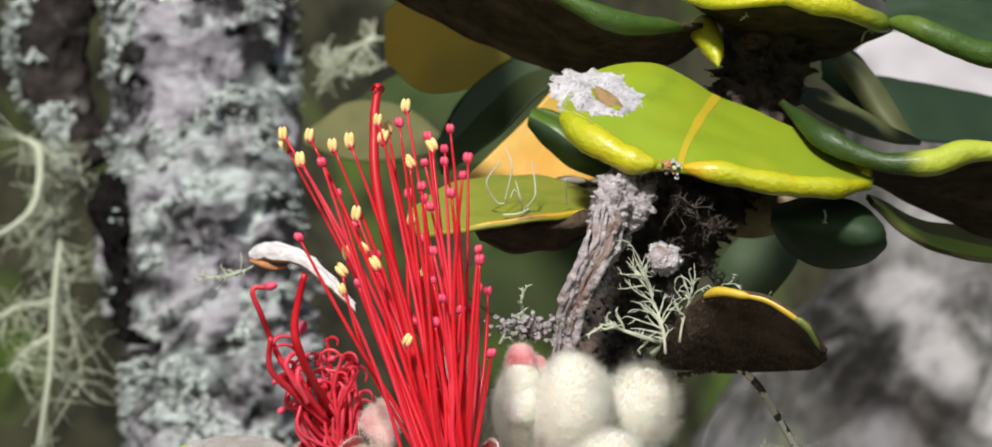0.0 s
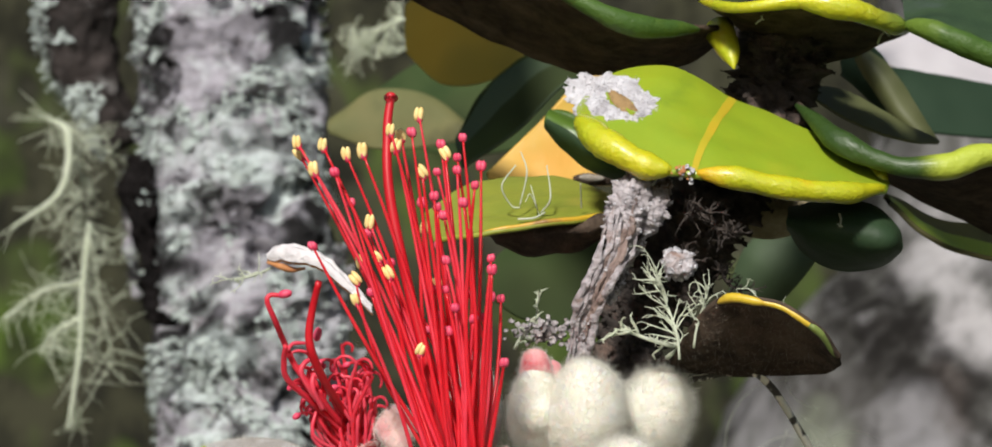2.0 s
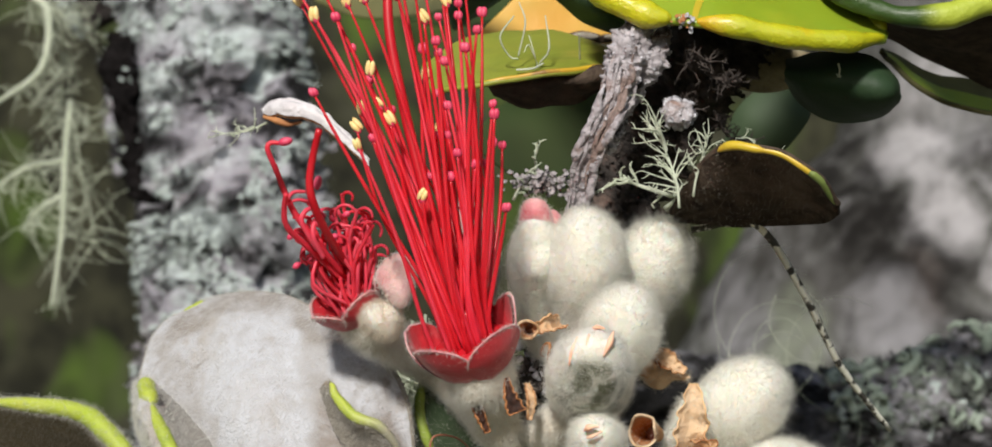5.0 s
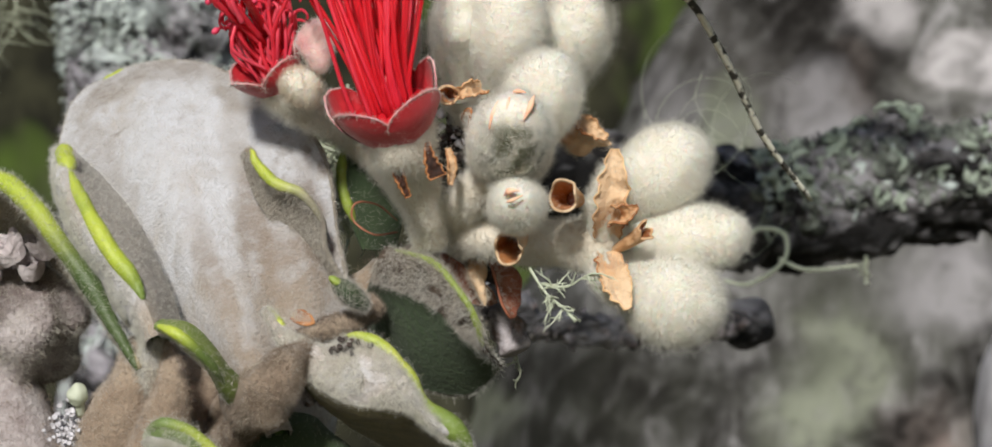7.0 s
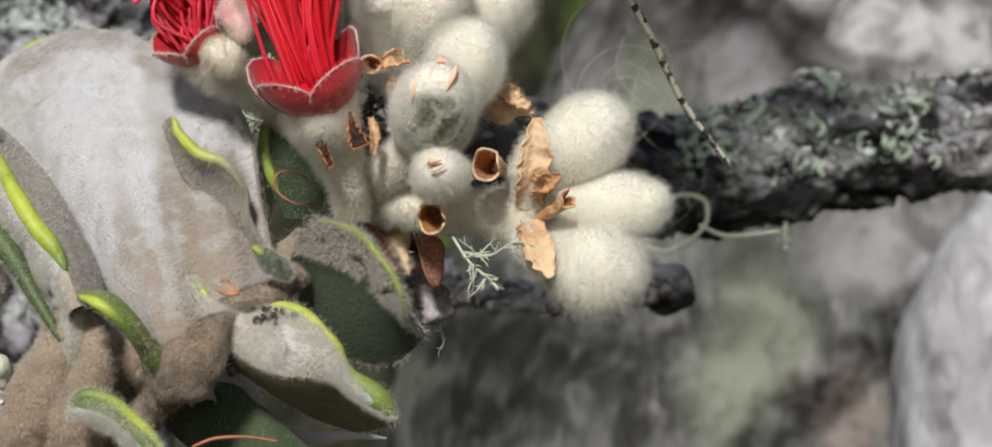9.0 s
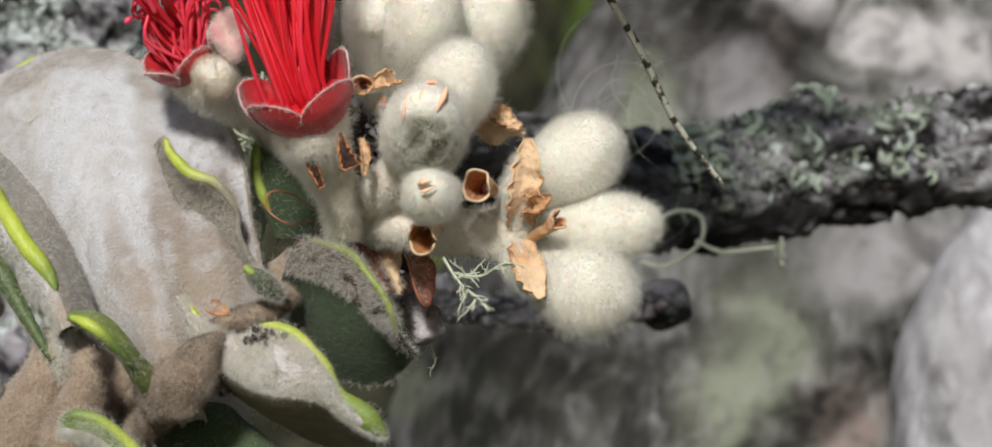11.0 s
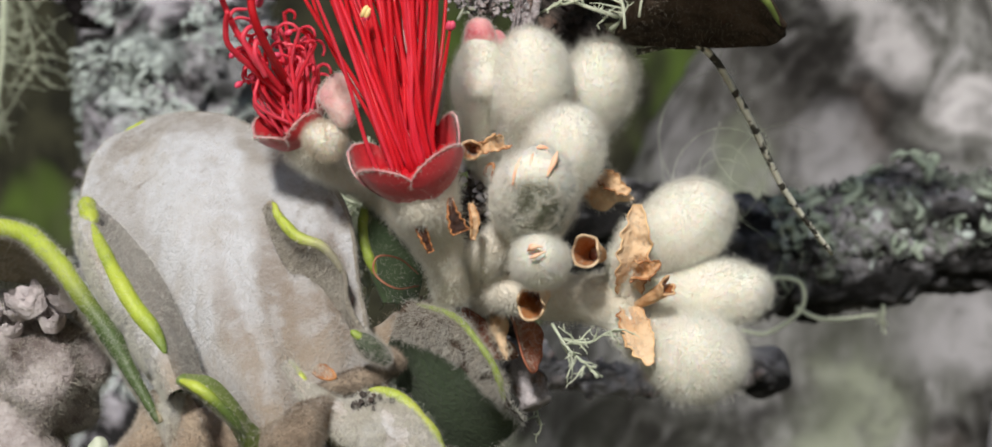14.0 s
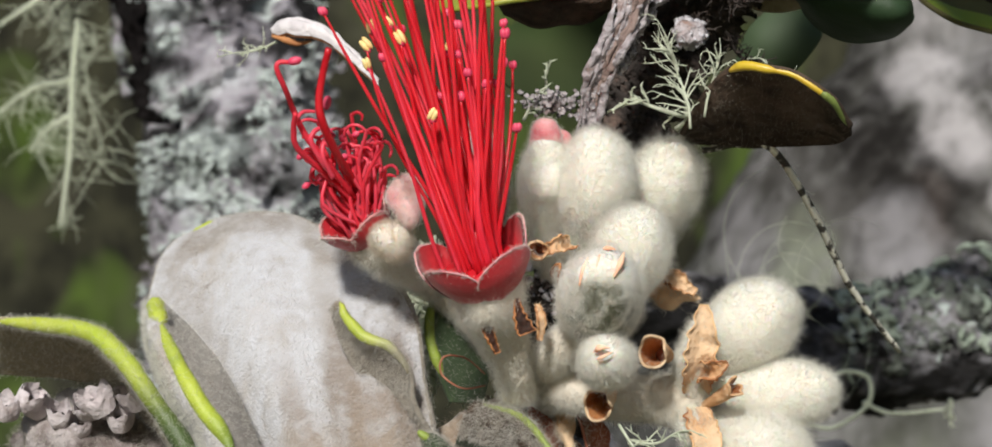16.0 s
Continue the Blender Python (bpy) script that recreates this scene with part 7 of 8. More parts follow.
def second_flower():
    rng = np.random.default_rng(33)
    foot = V((-17.6, 170.5, 9.2))
    cup = V((-22.0, 165.0, 12.6))
    axis = unit((-3.4, -3.4, 4.4))
    th = thing("red_flower", "half-open red flower with tangled curling stamens", "flower", foot)
    hyp = tube([cup + axis * 1.2, cup, (cup + foot) / 2, foot], [1.9, 1.9, 1.5, 1.0], n=24, seg=22, rough=0.1, rough_scale=0.4, seed=6)
    part("flower_cup", hyp, M_STALK, th, "woolly flower cup")
    part("wool", hairs(hyp, 9000, 0.7, 0.022, seed=78, lean=0.5), M_WOOL, th, "dense white woolly hairs", kind="stuff")
    for k, (turn, tall) in enumerate(((0.75, 3.3), (2.0, 3.0), (3.3, 3.4), (4.5, 3.2), (5.8, 3.0))):
        petal(th, cup + axis * 0.4, axis, turn, 2.75, tall, M_PETAL, half=0.70, spread=0.15, label="fleshy red petal with woolly edge")
    pale = blob((-19.1, 160.0, 15.6), (1.45, 2.2), (-0.15, 0, 1), 20, 26, rough=0.30, rough_scale=0.6)
    part("sepal", pale, M_PETAL_PALE, th, "pale pink woolly sepal")
    part("sepal_wool", hairs(pale, 3200, 0.32, 0.018, seed=95, lean=0.6), M_WOOL, th, "short white hairs", kind="stuff")
    sg2 = blob((-20.3, 160.5, 12.5), (1.5, 1.3), (0.5, -0.3, 1), 16, 22, rough=0.25, rough_scale=0.5)
    part("sepal", sg2, M_BUD, th, "cream woolly sepal")
    part("sepal_wool", hairs(sg2, 5200, 0.45, 0.020, seed=92, lean=0.5), M_WOOL_CREAM, th, "short woolly hairs", kind="stuff")
    s = unit(np.cross(axis, (0.1, 1, 0.2)))
    t = np.cross(axis, s)
    crown = smooth_line([(-27.2, 160.0, 19.2), (-26.4, 159.0, 21.5), (-24.2, 159.0, 22.6), (-21.8, 159.0, 21.4), (-20.2, 159.0, 18.4)], 60)
    for i in range(52):
        u = rng.random()
        a = rng.uniform(0, 2 * math.pi)
        root = cup + axis * 1.5 + rng.uniform(0.3, 1.5) * (math.cos(a) * s + math.sin(a) * t)
        goal = crown[int(u * 59)] + np.array([0, rng.normal(0.8, 1.3), 0])
        out = root + (goal - root) * rng.uniform(0.5, 0.95)
        d = unit(out - root)
        bend = unit(np.cross(d, (0, 1, 0)) * (1 if rng.random() < 0.7 + 0.3 * (0.5 - u) else -1) + np.array([0, rng.normal(0, 0.6), 0]))
        r, turn = rng.uniform(0.35, 0.95), rng.uniform(1.6, 4.2)
        roll = [out + r * ((1 - math.cos(x)) * bend + math.sin(x) * d) for x in np.linspace(0.4, turn, 5)]
        sway = axis * 0.8 + np.array([-0.7 + 1.2 * u, 0, -0.2]) + rng.normal(0, 0.55, 3)
        g = tube([root, root * 0.55 + out * 0.45 + sway, out, *roll], [0.155, 0.155, 0.14, 0.13, 0.12, 0.10], n=26, seg=7)
        sm = part("stamen", g, (M_FILAMENT_ROSE, M_FILAMENT_PINK, M_FILAMENT_ROSE)[i % 3], th)
        if i % 4 == 0:
            part("anther", blob(roll[-1], (0.26, 0.36), unit(roll[-1] - roll[-2]), 7, 9), M_ANTHER_PINK, sm, "closed pink anther")
    for pts, rad, m_ in ((((-23.6, 162.0, 15.8), (-25.8, 160.0, 17.9), (-27.2, 158.0, 19.3), (-27.3, 157.0, 20.6), (-27.0, 156.0, 21.6)), (0.24, 0.24, 0.22, 0.2), M_FILAMENT_PINK),
                         (((-23.4, 162.0, 15.9), (-25.1, 159.0, 18.3), (-26.5, 158.0, 20.1), (-27.3, 157.0, 21.9), (-27.6, 155.0, 23.2), (-28.1, 154.0, 24.6), (-27.9, 154.0, 25.1), (-27.2, 154.0, 25.1)), (0.24, 0.24, 0.22, 0.19, 0.16), M_FILAMENT_PINK),
                         (((-23.1, 162.0, 16.6), (-24.3, 158.0, 19.0), (-25.0, 156.0, 21.0), (-25.2, 155.5, 22.4), (-24.9, 155.0, 24.2), (-24.3, 154.0, 26.1)), (0.30, 0.32, 0.30, 0.26), M_STYLE),
                         (((-25.1, 159.0, 17.8), (-26.1, 158.0, 19.6), (-25.9, 158.0, 20.5), (-25.3, 158.5, 20.9)), (0.2, 0.2, 0.16), M_FILAMENT_ROSE),
                         (((-27.1, 157.0, 21.3), (-26.7, 157.5, 21.9), (-25.9, 158.0, 22.0)), (0.15, 0.15, 0.12), M_FILAMENT_ROSE),
                         (((-24.6, 159.0, 17.1), (-25.2, 158.0, 18.5), (-25.2, 158.0, 19.6), (-24.8, 158.0, 19.4)), (0.2, 0.2, 0.15), M_FILAMENT_ROSE)):
        part("stamen", tube(pts, rad, n=30, seg=8), m_, th)
    for at, way in (((-26.8, 154.0, 25.2), (1, 0, 0.2)), ((-24.9, 157.5, 22.6), (0.2, 0, 1))):
        part("anther", blob(at, (0.33, 0.55), way, 8, 10), M_ANTHER_PINK, th, "closed pink anther")


main_flower()
second_flower()


# ---- lichens, twigs and small things ----
def sprig(base, way, length, label, seed, radius=0.16, forks=14, spread=0.9, material=None, curl=0.25, name="beard_lichen"):
    """A branched tuft of thread lichen."""
    rng = np.random.default_rng(seed)
    geos = []

    def arm(p, d, ln, r, depth):
        pts = [p]
        for i in range(4):
            d = unit(d + curl * rng.normal(size=3))
            pts.append(pts[-1] + d * ln / 4)
        geos.append(tube(pts, [r, r * 0.8, r * 0.35], n=10, seg=5))
        if depth:
            for i in range(forks if depth == 2 else 3):
                q = smooth_line(pts, 20)[rng.integers(3, 19)]
                side = unit(rng.normal(size=3))
                arm(q, unit(d + spread * side), ln * rng.uniform(0.2, 0.45), r * 0.62, depth - 1)

    arm(V(base), unit(way), length, radius, 2)
    th = thing(name, label, "lichen", base, "tufts of beard lichen")
    part("threads", join(*geos), material or M_USNEA, th, kind="stuff")


sprig((2.1, 163.0, 21.3), (-0.15, -0.1, 1.0), 7.2, "pale green branched lichen tuft on the twig", 1, radius=0.12, forks=32, spread=0.95, curl=0.18)
sprig((3.2, 164.0, 22.3), (0.25, -0.1, 1.0), 5.0, "pale green branched lichen tuft on the twig", 34, radius=0.11, forks=12, spread=0.9)
sprig((1.6, 166.0, 22.6), (-1, -0.3, 0.35), 5.0, "pale green branched lichen tuft on the twig", 2, radius=0.2, forks=8)
sprig((1.1, 170.0, 22.1), (0.6, -0.3, 0.6), 4.0, "pale green branched lichen tuft on the twig", 3, radius=0.2, forks=6)
for k, (at, way, ln) in enumerate((((2.0, 168.0, 33.5), (0.5, -0.4, -0.3), 5.0), ((4.0, 169.0, 33.0), (0.6, -0.3, -0.6), 5.5), ((1.5, 168.0, 30.5), (0.8, -0.3, -0.2), 4.0), ((5.0, 170.0, 30.0), (0.4, -0.3, -0.8), 4.5))):
    sprig(at, way, ln, "tangle of dark brown dry fibres on the twig", 60 + k, radius=0.13, forks=26, spread=1.3, material=M_BARK, name="dry_fibres")
sprig((-9.3, 172.0, 23.6), (0.1, 0, 1), 3.6, "short pale lichen threads on the twig", 4, radius=0.16, forks=6)
sprig((-11.0, 170.0, 22.8), (0.6, 0, 0.8), 3.2, "short pale lichen threads on the twig", 5, radius=0.16, forks=6)
sprig((-32.9, 181.0, 31.0), (-1, -0.2, -0.45), 5.0, "pale lichen threads on a dead leaf", 8, radius=0.11, forks=14, spread=1.1)
sprig((10.6, 166.0, 25.7), (0.5, 0, 1), 5.6, "thin lichen threads behind a leaf", 9, radius=0.06, forks=9, curl=0.7)
sprig((8.4, 165.0, 25.9), (0.2, 0, 1), 3.0, "thin lichen threads behind a leaf", 36, radius=0.06, forks=4, curl=0.7)
sprig((-3.1, 155.0, -1.0), (0.75, -0.3, -0.55), 5.6, "pale lichen threads under the stalk", 10, radius=0.13, forks=16, spread=1.1)
sprig((-2.2, 154.0, -2.1), (1.0, -0.2, -0.35), 4.6, "pale lichen threads under the stalk", 33, radius=0.12, forks=10, spread=1.0)
sprig((-21.0, 185.0, 12.4), (-0.25, -0.1, -1), 8.0, "pale lichen tuft behind the large leaf", 35, radius=0.16, forks=26, spread=1.2)
for k, (u, lean, ln) in enumerate((((-19.6, 186.0, 14.7), -0.2, 10.0), ((-20.8, 187.0, 14.2), -0.1, 10.0), ((-20.2, 186.0, 11.6), 0.1, 9.0), ((-21.4, 187.0, 11.9), 0.2, 9.0))):
    sprig(u, (lean, -0.1, -1), ln, "pale lichen tuft beside the large leaf", 50 + k, radius=0.15, forks=40, spread=1.3, curl=0.3)
sprig((-4.8, 172.0, -6.9), (0.2, -0.2, -1), 3.2, "thin lichen threads hanging from a twig stub", 11, radius=0.12, forks=5)
sprig((-23.8, 184.0, 13.2), (0.35, 0, -1), 12.0, "pale lichen tuft behind the large leaf", 12, radius=0.32, forks=44, spread=1.2)
sprig((-20.8, 184.0, 12.6), (0.1, 0, -1), 11.0, "pale lichen tuft behind the large leaf", 32, radius=0.3, forks=40, spread=1.2)
sprig((18.4, 172.0, 48.1), (0, 0, 1), 1.3, "tiny white lichen threads at a leaf edge", 13, radius=0.1, forks=4)
sprig((8.8, 168.0, 49.5), (0, 0, -1), 1.0, "tiny white lichen threads at a leaf edge", 14, radius=0.1, forks=2)
sprig((14.9, 170.0, 33.7), (0.4, 0, -0.6), 1.2, "tiny white lichen threads at a leaf edge", 15, radius=0.1, forks=2)


rngf = np.random.default_rng(91)


def strands(name, lines, label):
    th = thing(name, label, "lichen", lines[0][0][0], "hanging strands of beard lichen")
    for pts, rad in lines:
        part("strand", tube(pts, rad, n=28, seg=6, rough=0.12, rough_scale=0.5), M_USNEA, th)
        if max(rad) > 0.4:
            line, fibres = smooth_line(pts, 60), []
            for q in range(46):
                p = line[rngf.integers(0, 60)]
                d = unit(rngf.normal(size=3) * np.array([1, 0.5, 0.7]) + np.array([0.2, 0, -0.5]))
                ln, kink = rngf.uniform(3, 11), rngf.normal(0, 0.25, 3)
                fibres.append(tube([p, p + d * ln * 0.5 + kink * ln * 0.3, p + unit(d + kink) * ln], [0.10, 0.08, 0.03], n=8, seg=4))
            part("side_fibre", join(*fibres), M_USNEA, th, "fine side fibres", kind="stuff")
    return th


strands("hanging_lichen", [(((-120.6, 405.0, 92.4), (-116.4, 405.0, 89.2), (-117.4, 405.0, 77.9), (-127.0, 405.0, 70.4)), (0.4, 0.8, 0.7, 0.3)),
                           (((-111.5, 405.0, 71.6), (-112.2, 405.0, 60.4), (-112.4, 405.0, 45.7), (-114.0, 405.0, 31.1)), (0.35, 0.62, 0.55, 0.3)),
                           (((-112.6, 405.0, 59.8), (-120.2, 405.0, 58.0), (-127.4, 405.0, 53.0)), (0.5, 0.45, 0.2)),
                           (((-112.3, 405.0, 53.0), (-117.3, 405.0, 50.0), (-120.2, 405.0, 45.7)), (0.45, 0.4, 0.2))], "pale green lichen strands hanging beside the trunk")
sprig((-117.4, 405.0, 91.7), (0.2, 0, -1), 26, "wispy pale lichen beard beside the trunk", 20, radius=0.2, forks=34, spread=1.6, curl=0.35)
sprig((-126.0, 410.0, 95.4), (0.8, 0, 0.1), 20, "wispy pale lichen beard beside the trunk", 21, radius=0.18, forks=30, spread=1.6, curl=0.35)
sprig((-111.6, 404.0, 71.4), (-0.05, 0, -1), 34, "wispy pale lichen beard beside the trunk", 24, radius=0.15, forks=24, spread=1.6, curl=0.25)
sprig((-50.3, 425.0, 117.0), (-1, 0, 0.15), 17, "wispy pale lichen beard behind the leaves", 22, radius=0.34, forks=46, spread=1.0, curl=0.3)
sprig((-52.1, 425.0, 111.0), (-1, 0, -0.25), 15, "wispy pale lichen beard behind the leaves", 25, radius=0.3, forks=30, spread=0.9, curl=0.3)
strands("lichen_loop", [(((23.5, 300.0, 2.9), (26.1, 300.0, 4.0), (29.2, 300.0, 3.1), (29.0, 300.0, -0.6), (24.4, 300.0, -3.7), (20.8, 300.0, -3.3)), (0.34, 0.34, 0.34, 0.3)),
                        (((28.4, 300.0, -0.2), (32.3, 300.0, -1.7), (39.4, 300.0, -1.1)), (0.34, 0.3, 0.2)),
                        (((15.4, 260.0, 22.4), (14.6, 260.0, 18.6), (17.3, 260.0, 14.8), (21.1, 260.0, 14.0)), (0.03, 0.03, 0.02)),
                        (((17.3, 260.0, 24.0), (21.1, 260.0, 20.1), (20.4, 260.0, 14.0)), (0.03, 0.03, 0.02))], "looped pale lichen thread on the branch")
strands("leaf_threads", [(((-10.9, 168.0, 37.4), (-12.0, 168.0, 35.7), (-11.3, 169.0, 34.3), (-10.6, 169.0, 34.1)), (0.06, 0.08, 0.07)), (((-10.5, 168.0, 38.5), (-10.0, 168.0, 36.8), (-10.6, 169.0, 34.3)), (0.05, 0.08, 0.08)),
                         (((-8.4, 168.0, 37.4), (-8.1, 168.0, 34.7), (-8.9, 169.0, 33.7)), (0.05, 0.08, 0.08)), (((-5.7, 168.0, 35.9), (-5.7, 170.0, 34.2)), (0.06, 0.08)), (((-9.7, 168.0, 35.8), (-9.3, 168.0, 34.4), (-9.1, 169.0, 33.6)), (0.04, 0.05)),
                         (((-10.1, 168.0, 34.4), (-9.7, 168.0, 35.0), (-9.0, 169.0, 33.5)), (0.04, 0.05)), (((-10.7, 168.0, 33.0), (-9.4, 168.0, 33.1), (-8.6, 169.0, 33.7)), (0.09, 0.1))], "fine white lichen threads standing on a leaf")
rngl = np.random.default_rng(77)
loops = []
for k in range(11):
    c = V((18.2, 262.0, 16.4)) + rngl.normal(0, 1, 3) * np.array([3.0, 1.5, 5.0])
    r, a0, turn = rngl.uniform(2.5, 7.5), rngl.uniform(0, 6.3), rngl.uniform(1.5, 4.5)
    loops.append(([c + r * np.array([math.cos(a0 + x), 0.3 * math.sin(x), 1.1 * math.sin(a0 + x)]) for x in np.linspace(0, turn, 7)], (0.022, 0.03, 0.018)))
strands("lichen_loop", loops, "hair-fine pale lichen threads looping in the air")
sprig((43.0, 320.0, 0.3), (0.1, 0, -0.8), 4, "small lichen tuft on the branch", 23, radius=0.3, forks=10)

stem("thin_twig", [(3.2, 172.0, 20.6), (6.2, 172.0, 21.1), (9.0, 172.0, 20.5), (12.6, 176.0, 15.5), (15.8, 181.0, 10.1), (20.6, 188.0, 4.9)], [0.3, 0.28, 0.28, 0.31, 0.29, 0.22], M_TWIG, "thin pale spotted twig hanging from a leaf", "twig", n=46, seg=8, rough=0.25, rough_scale=2.0, seed=6.0)


def dead_leaf():
    th = thing("dead_leaf", "dead leaf crusted white with fungus beside the flower", "leaf", (-23.7, 178.0, 27.1))
    ridge = smooth_line([(-33.2, 180.0, 31.9), (-31.3, 178.6, 32.2), (-28.4, 177.8, 31.5), (-26.2, 177.6, 29.7), (-23.7, 178.0, 27.1)], 26)
    wide = np.interp(np.linspace(0, 1, 26), [0, 0.1, 0.35, 0.7, 1], [0.25, 0.9, 1.15, 1.0, 0.5])
    top, under = [], []
    for i, (p, h) in enumerate(zip(ridge, wide)):
        for q in np.linspace(-1, 1, 9):
            rag = 1 + 0.22 * noise.noise(Vector((i * 0.35, q * 2, 3))) * abs(q)
            d = np.array([0.15 * q * h, -0.55 * h * (1 - q * q) - 0.5 * q * h, -0.62 * h * q * rag - 0.35 * h * q * q])
            d[2] += 0.12 * noise.noise(Vector(p * 1.4) + Vector((q, 0, 0)))
            top.append(p + d)
            under.append(p + d + np.array([0.0, 0.30, -0.16]))
    f = [(i * 9 + k, i * 9 + k + 1, (i + 1) * 9 + k + 1, (i + 1) * 9 + k) for i in range(25) for k in range(8)]
    part("blade", (np.array(top), f), M_DRY, th)
    part("underside", (np.array(under), [q[::-1] for q in f]), M_FRINGE, th, "brown underside")
    part("margin", tube(np.array(top[0::9]), [0.12, 0.30, 0.24, 0.32, 0.2], n=60, seg=9, rough=0.4, rough_scale=1.1), M_DRY, th)
    part("torn_lip", tube([(-33.0, 179.4, 31.2), (-31.9, 179.0, 30.8), (-30.7, 179.0, 30.5), (-29.6, 178.8, 30.6)], [0.12, 0.28, 0.26, 0.1], n=24, seg=10, rough=0.35, rough_scale=1.0), M_FRINGE, th, "brown curled lip")


dead_leaf()


for spot, sw in (((-6.2, 204.0, 42.9), 1.6), ((-3.6, 205.0, 43.0), 1.0)):
    th = thing("leaf_scar", "dark purple-brown scar on the orange leaf", "leaf scar", spot)
    part("scar", blob(spot, (sw * 0.34, sw * 1.1), (1, 0.1, -0.05), 12, 18, rough=0.3, rough_scale=0.6), M_FELT_DARK, th)
    part("scar_centre", blob(V(spot) + np.array([0, -0.25 * sw, 0]), (sw * 0.2, sw * 0.75), (1, 0.1, -0.05), 10, 14, rough=0.3, rough_scale=0.7), M_FELT_SHADE, th, "greyish centre")


def damage():
    """White crust that lies on the damaged corner of the bright leaf, round a hole."""
    dense = np.array([bright_at(a, b) for a in np.linspace(0, 0.45, 80) for b in np.linspace(-1, 1, 70)])
    ratio = dense[:, [0, 2]] / dense[:, 1:2]
    up = bright_nor[4, 6]

    def on_leaf(p, lift):
        q = np.array([p[0], p[2]]) / p[1]
        m = np.argmin(((ratio - q) ** 2).sum(axis=1))
        over = (q - ratio[m]) * dense[m, 1]
        return dense[m] + np.array([over[0], 0, over[1]]) + up * lift

    hole, crust = V((-2.2, 171.0, 42.8)), V((-3.3, 171.0, 43.4))
    th = thing("leaf_damage", "white crust round a hole eaten in the leaf", "crust", hole)
    seg, rings = 72, 11
    rows = []
    for i in range(rings):
        h = i / (rings - 1)
        for k in range(seg):
            g = 2 * math.pi * k / seg
            cx, cz = math.cos(g), math.sin(g)
            inner = hole + np.array([1.05 * cx, 0, 0.55 * cz - 0.75 * cx]) * (1 + 0.4 * noise.noise(Vector((cx * 1.6, cz * 1.6, 1))) + 0.25 * noise.noise(Vector((cx * 5, cz * 5, 3))))
            outer = crust + np.array([3.9 * cx, 0, 2.2 * cz - 0.6 * cx]) * (1 + 0.30 * noise.noise(Vector((cx * 1.7, cz * 1.7, 4))) + 0.22 * noise.noise(Vector((cx * 6, cz * 6, 4))) + 0.10 * noise.noise(Vector((cx * 14, cz * 14, 6))))
            p = inner * (1 - h) + outer * h
            lift = 0.05 + 0.22 * math.sin(math.pi * min(1, h * 1.15)) ** 0.6 * (0.75 + 0.5 * noise.noise(Vector(p * 0.9))) + 0.16 * abs(noise.noise(Vector(p * 1.6))) + 0.10 * noise.noise(Vector(p * 4.0))
            rows.append(on_leaf(p, 0.25 + lift if 0 < i < rings - 1 else 0.1))
    f = [(i * seg + k, i * seg + (k + 1) % seg, (i + 1) * seg + (k + 1) % seg, (i + 1) * seg + k) for i in range(rings - 1) for k in range(seg)]
    g = (np.array(rows), f)
    part("crust", g, M_CRUST, th, "cracked white crust")
    rng = np.random.default_rng(8)
    pick = rng.choice(np.arange(seg, len(rows)), 330, replace=False)
    part("crust_layer", flakes(g[0][pick], np.tile(up, (330, 1)), 0.13, 19, lobes=6, curl=1.0), M_CRUST, th, "flaking white crust", kind="stuff")
    floor = [on_leaf(hole + np.array([1.25 * r * math.cos(a), 0, 0.7 * r * math.sin(a) - 0.85 * r * math.cos(a)]), 0.42 + 0.12 * noise.noise(Vector((3 * r * math.cos(a), 3 * r * math.sin(a), 2)))) for r in (0.01, 0.35, 0.7, 1.0) for a in np.linspace(0, 2 * math.pi, 24, endpoint=False)]
    part("hole", (np.array(floor), [(i * 24 + k, i * 24 + (k + 1) % 24, (i + 1) * 24 + (k + 1) % 24, (i + 1) * 24 + k) for i in range(3) for k in range(24)]), M_HOLLOW, th, "brown hollow of the damaged leaf")
    scar = thing("leaf_damage", "white and brown scar in the rolled margin", "crust", bright_at(0.41, 1.0))
    spots = np.array([bright_at(rng.uniform(0.36, 0.47), 1.0) + rng.normal(0, 0.28, 3) for _ in range(70)])
    part("scar_crust", flakes(spots[:45], np.tile((0, -1, 0.4), (45, 1)), 0.17, 29, lobes=7, curl=1.0), M_CRUST, scar, "white scar flakes", kind="stuff")
    part("scar_bark", flakes(spots[45:], np.tile((0, -1, 0.4), (25, 1)), 0.2, 39, lobes=7, curl=0.8), M_BRACT, scar, "brown scar flakes", kind="stuff")


damage()


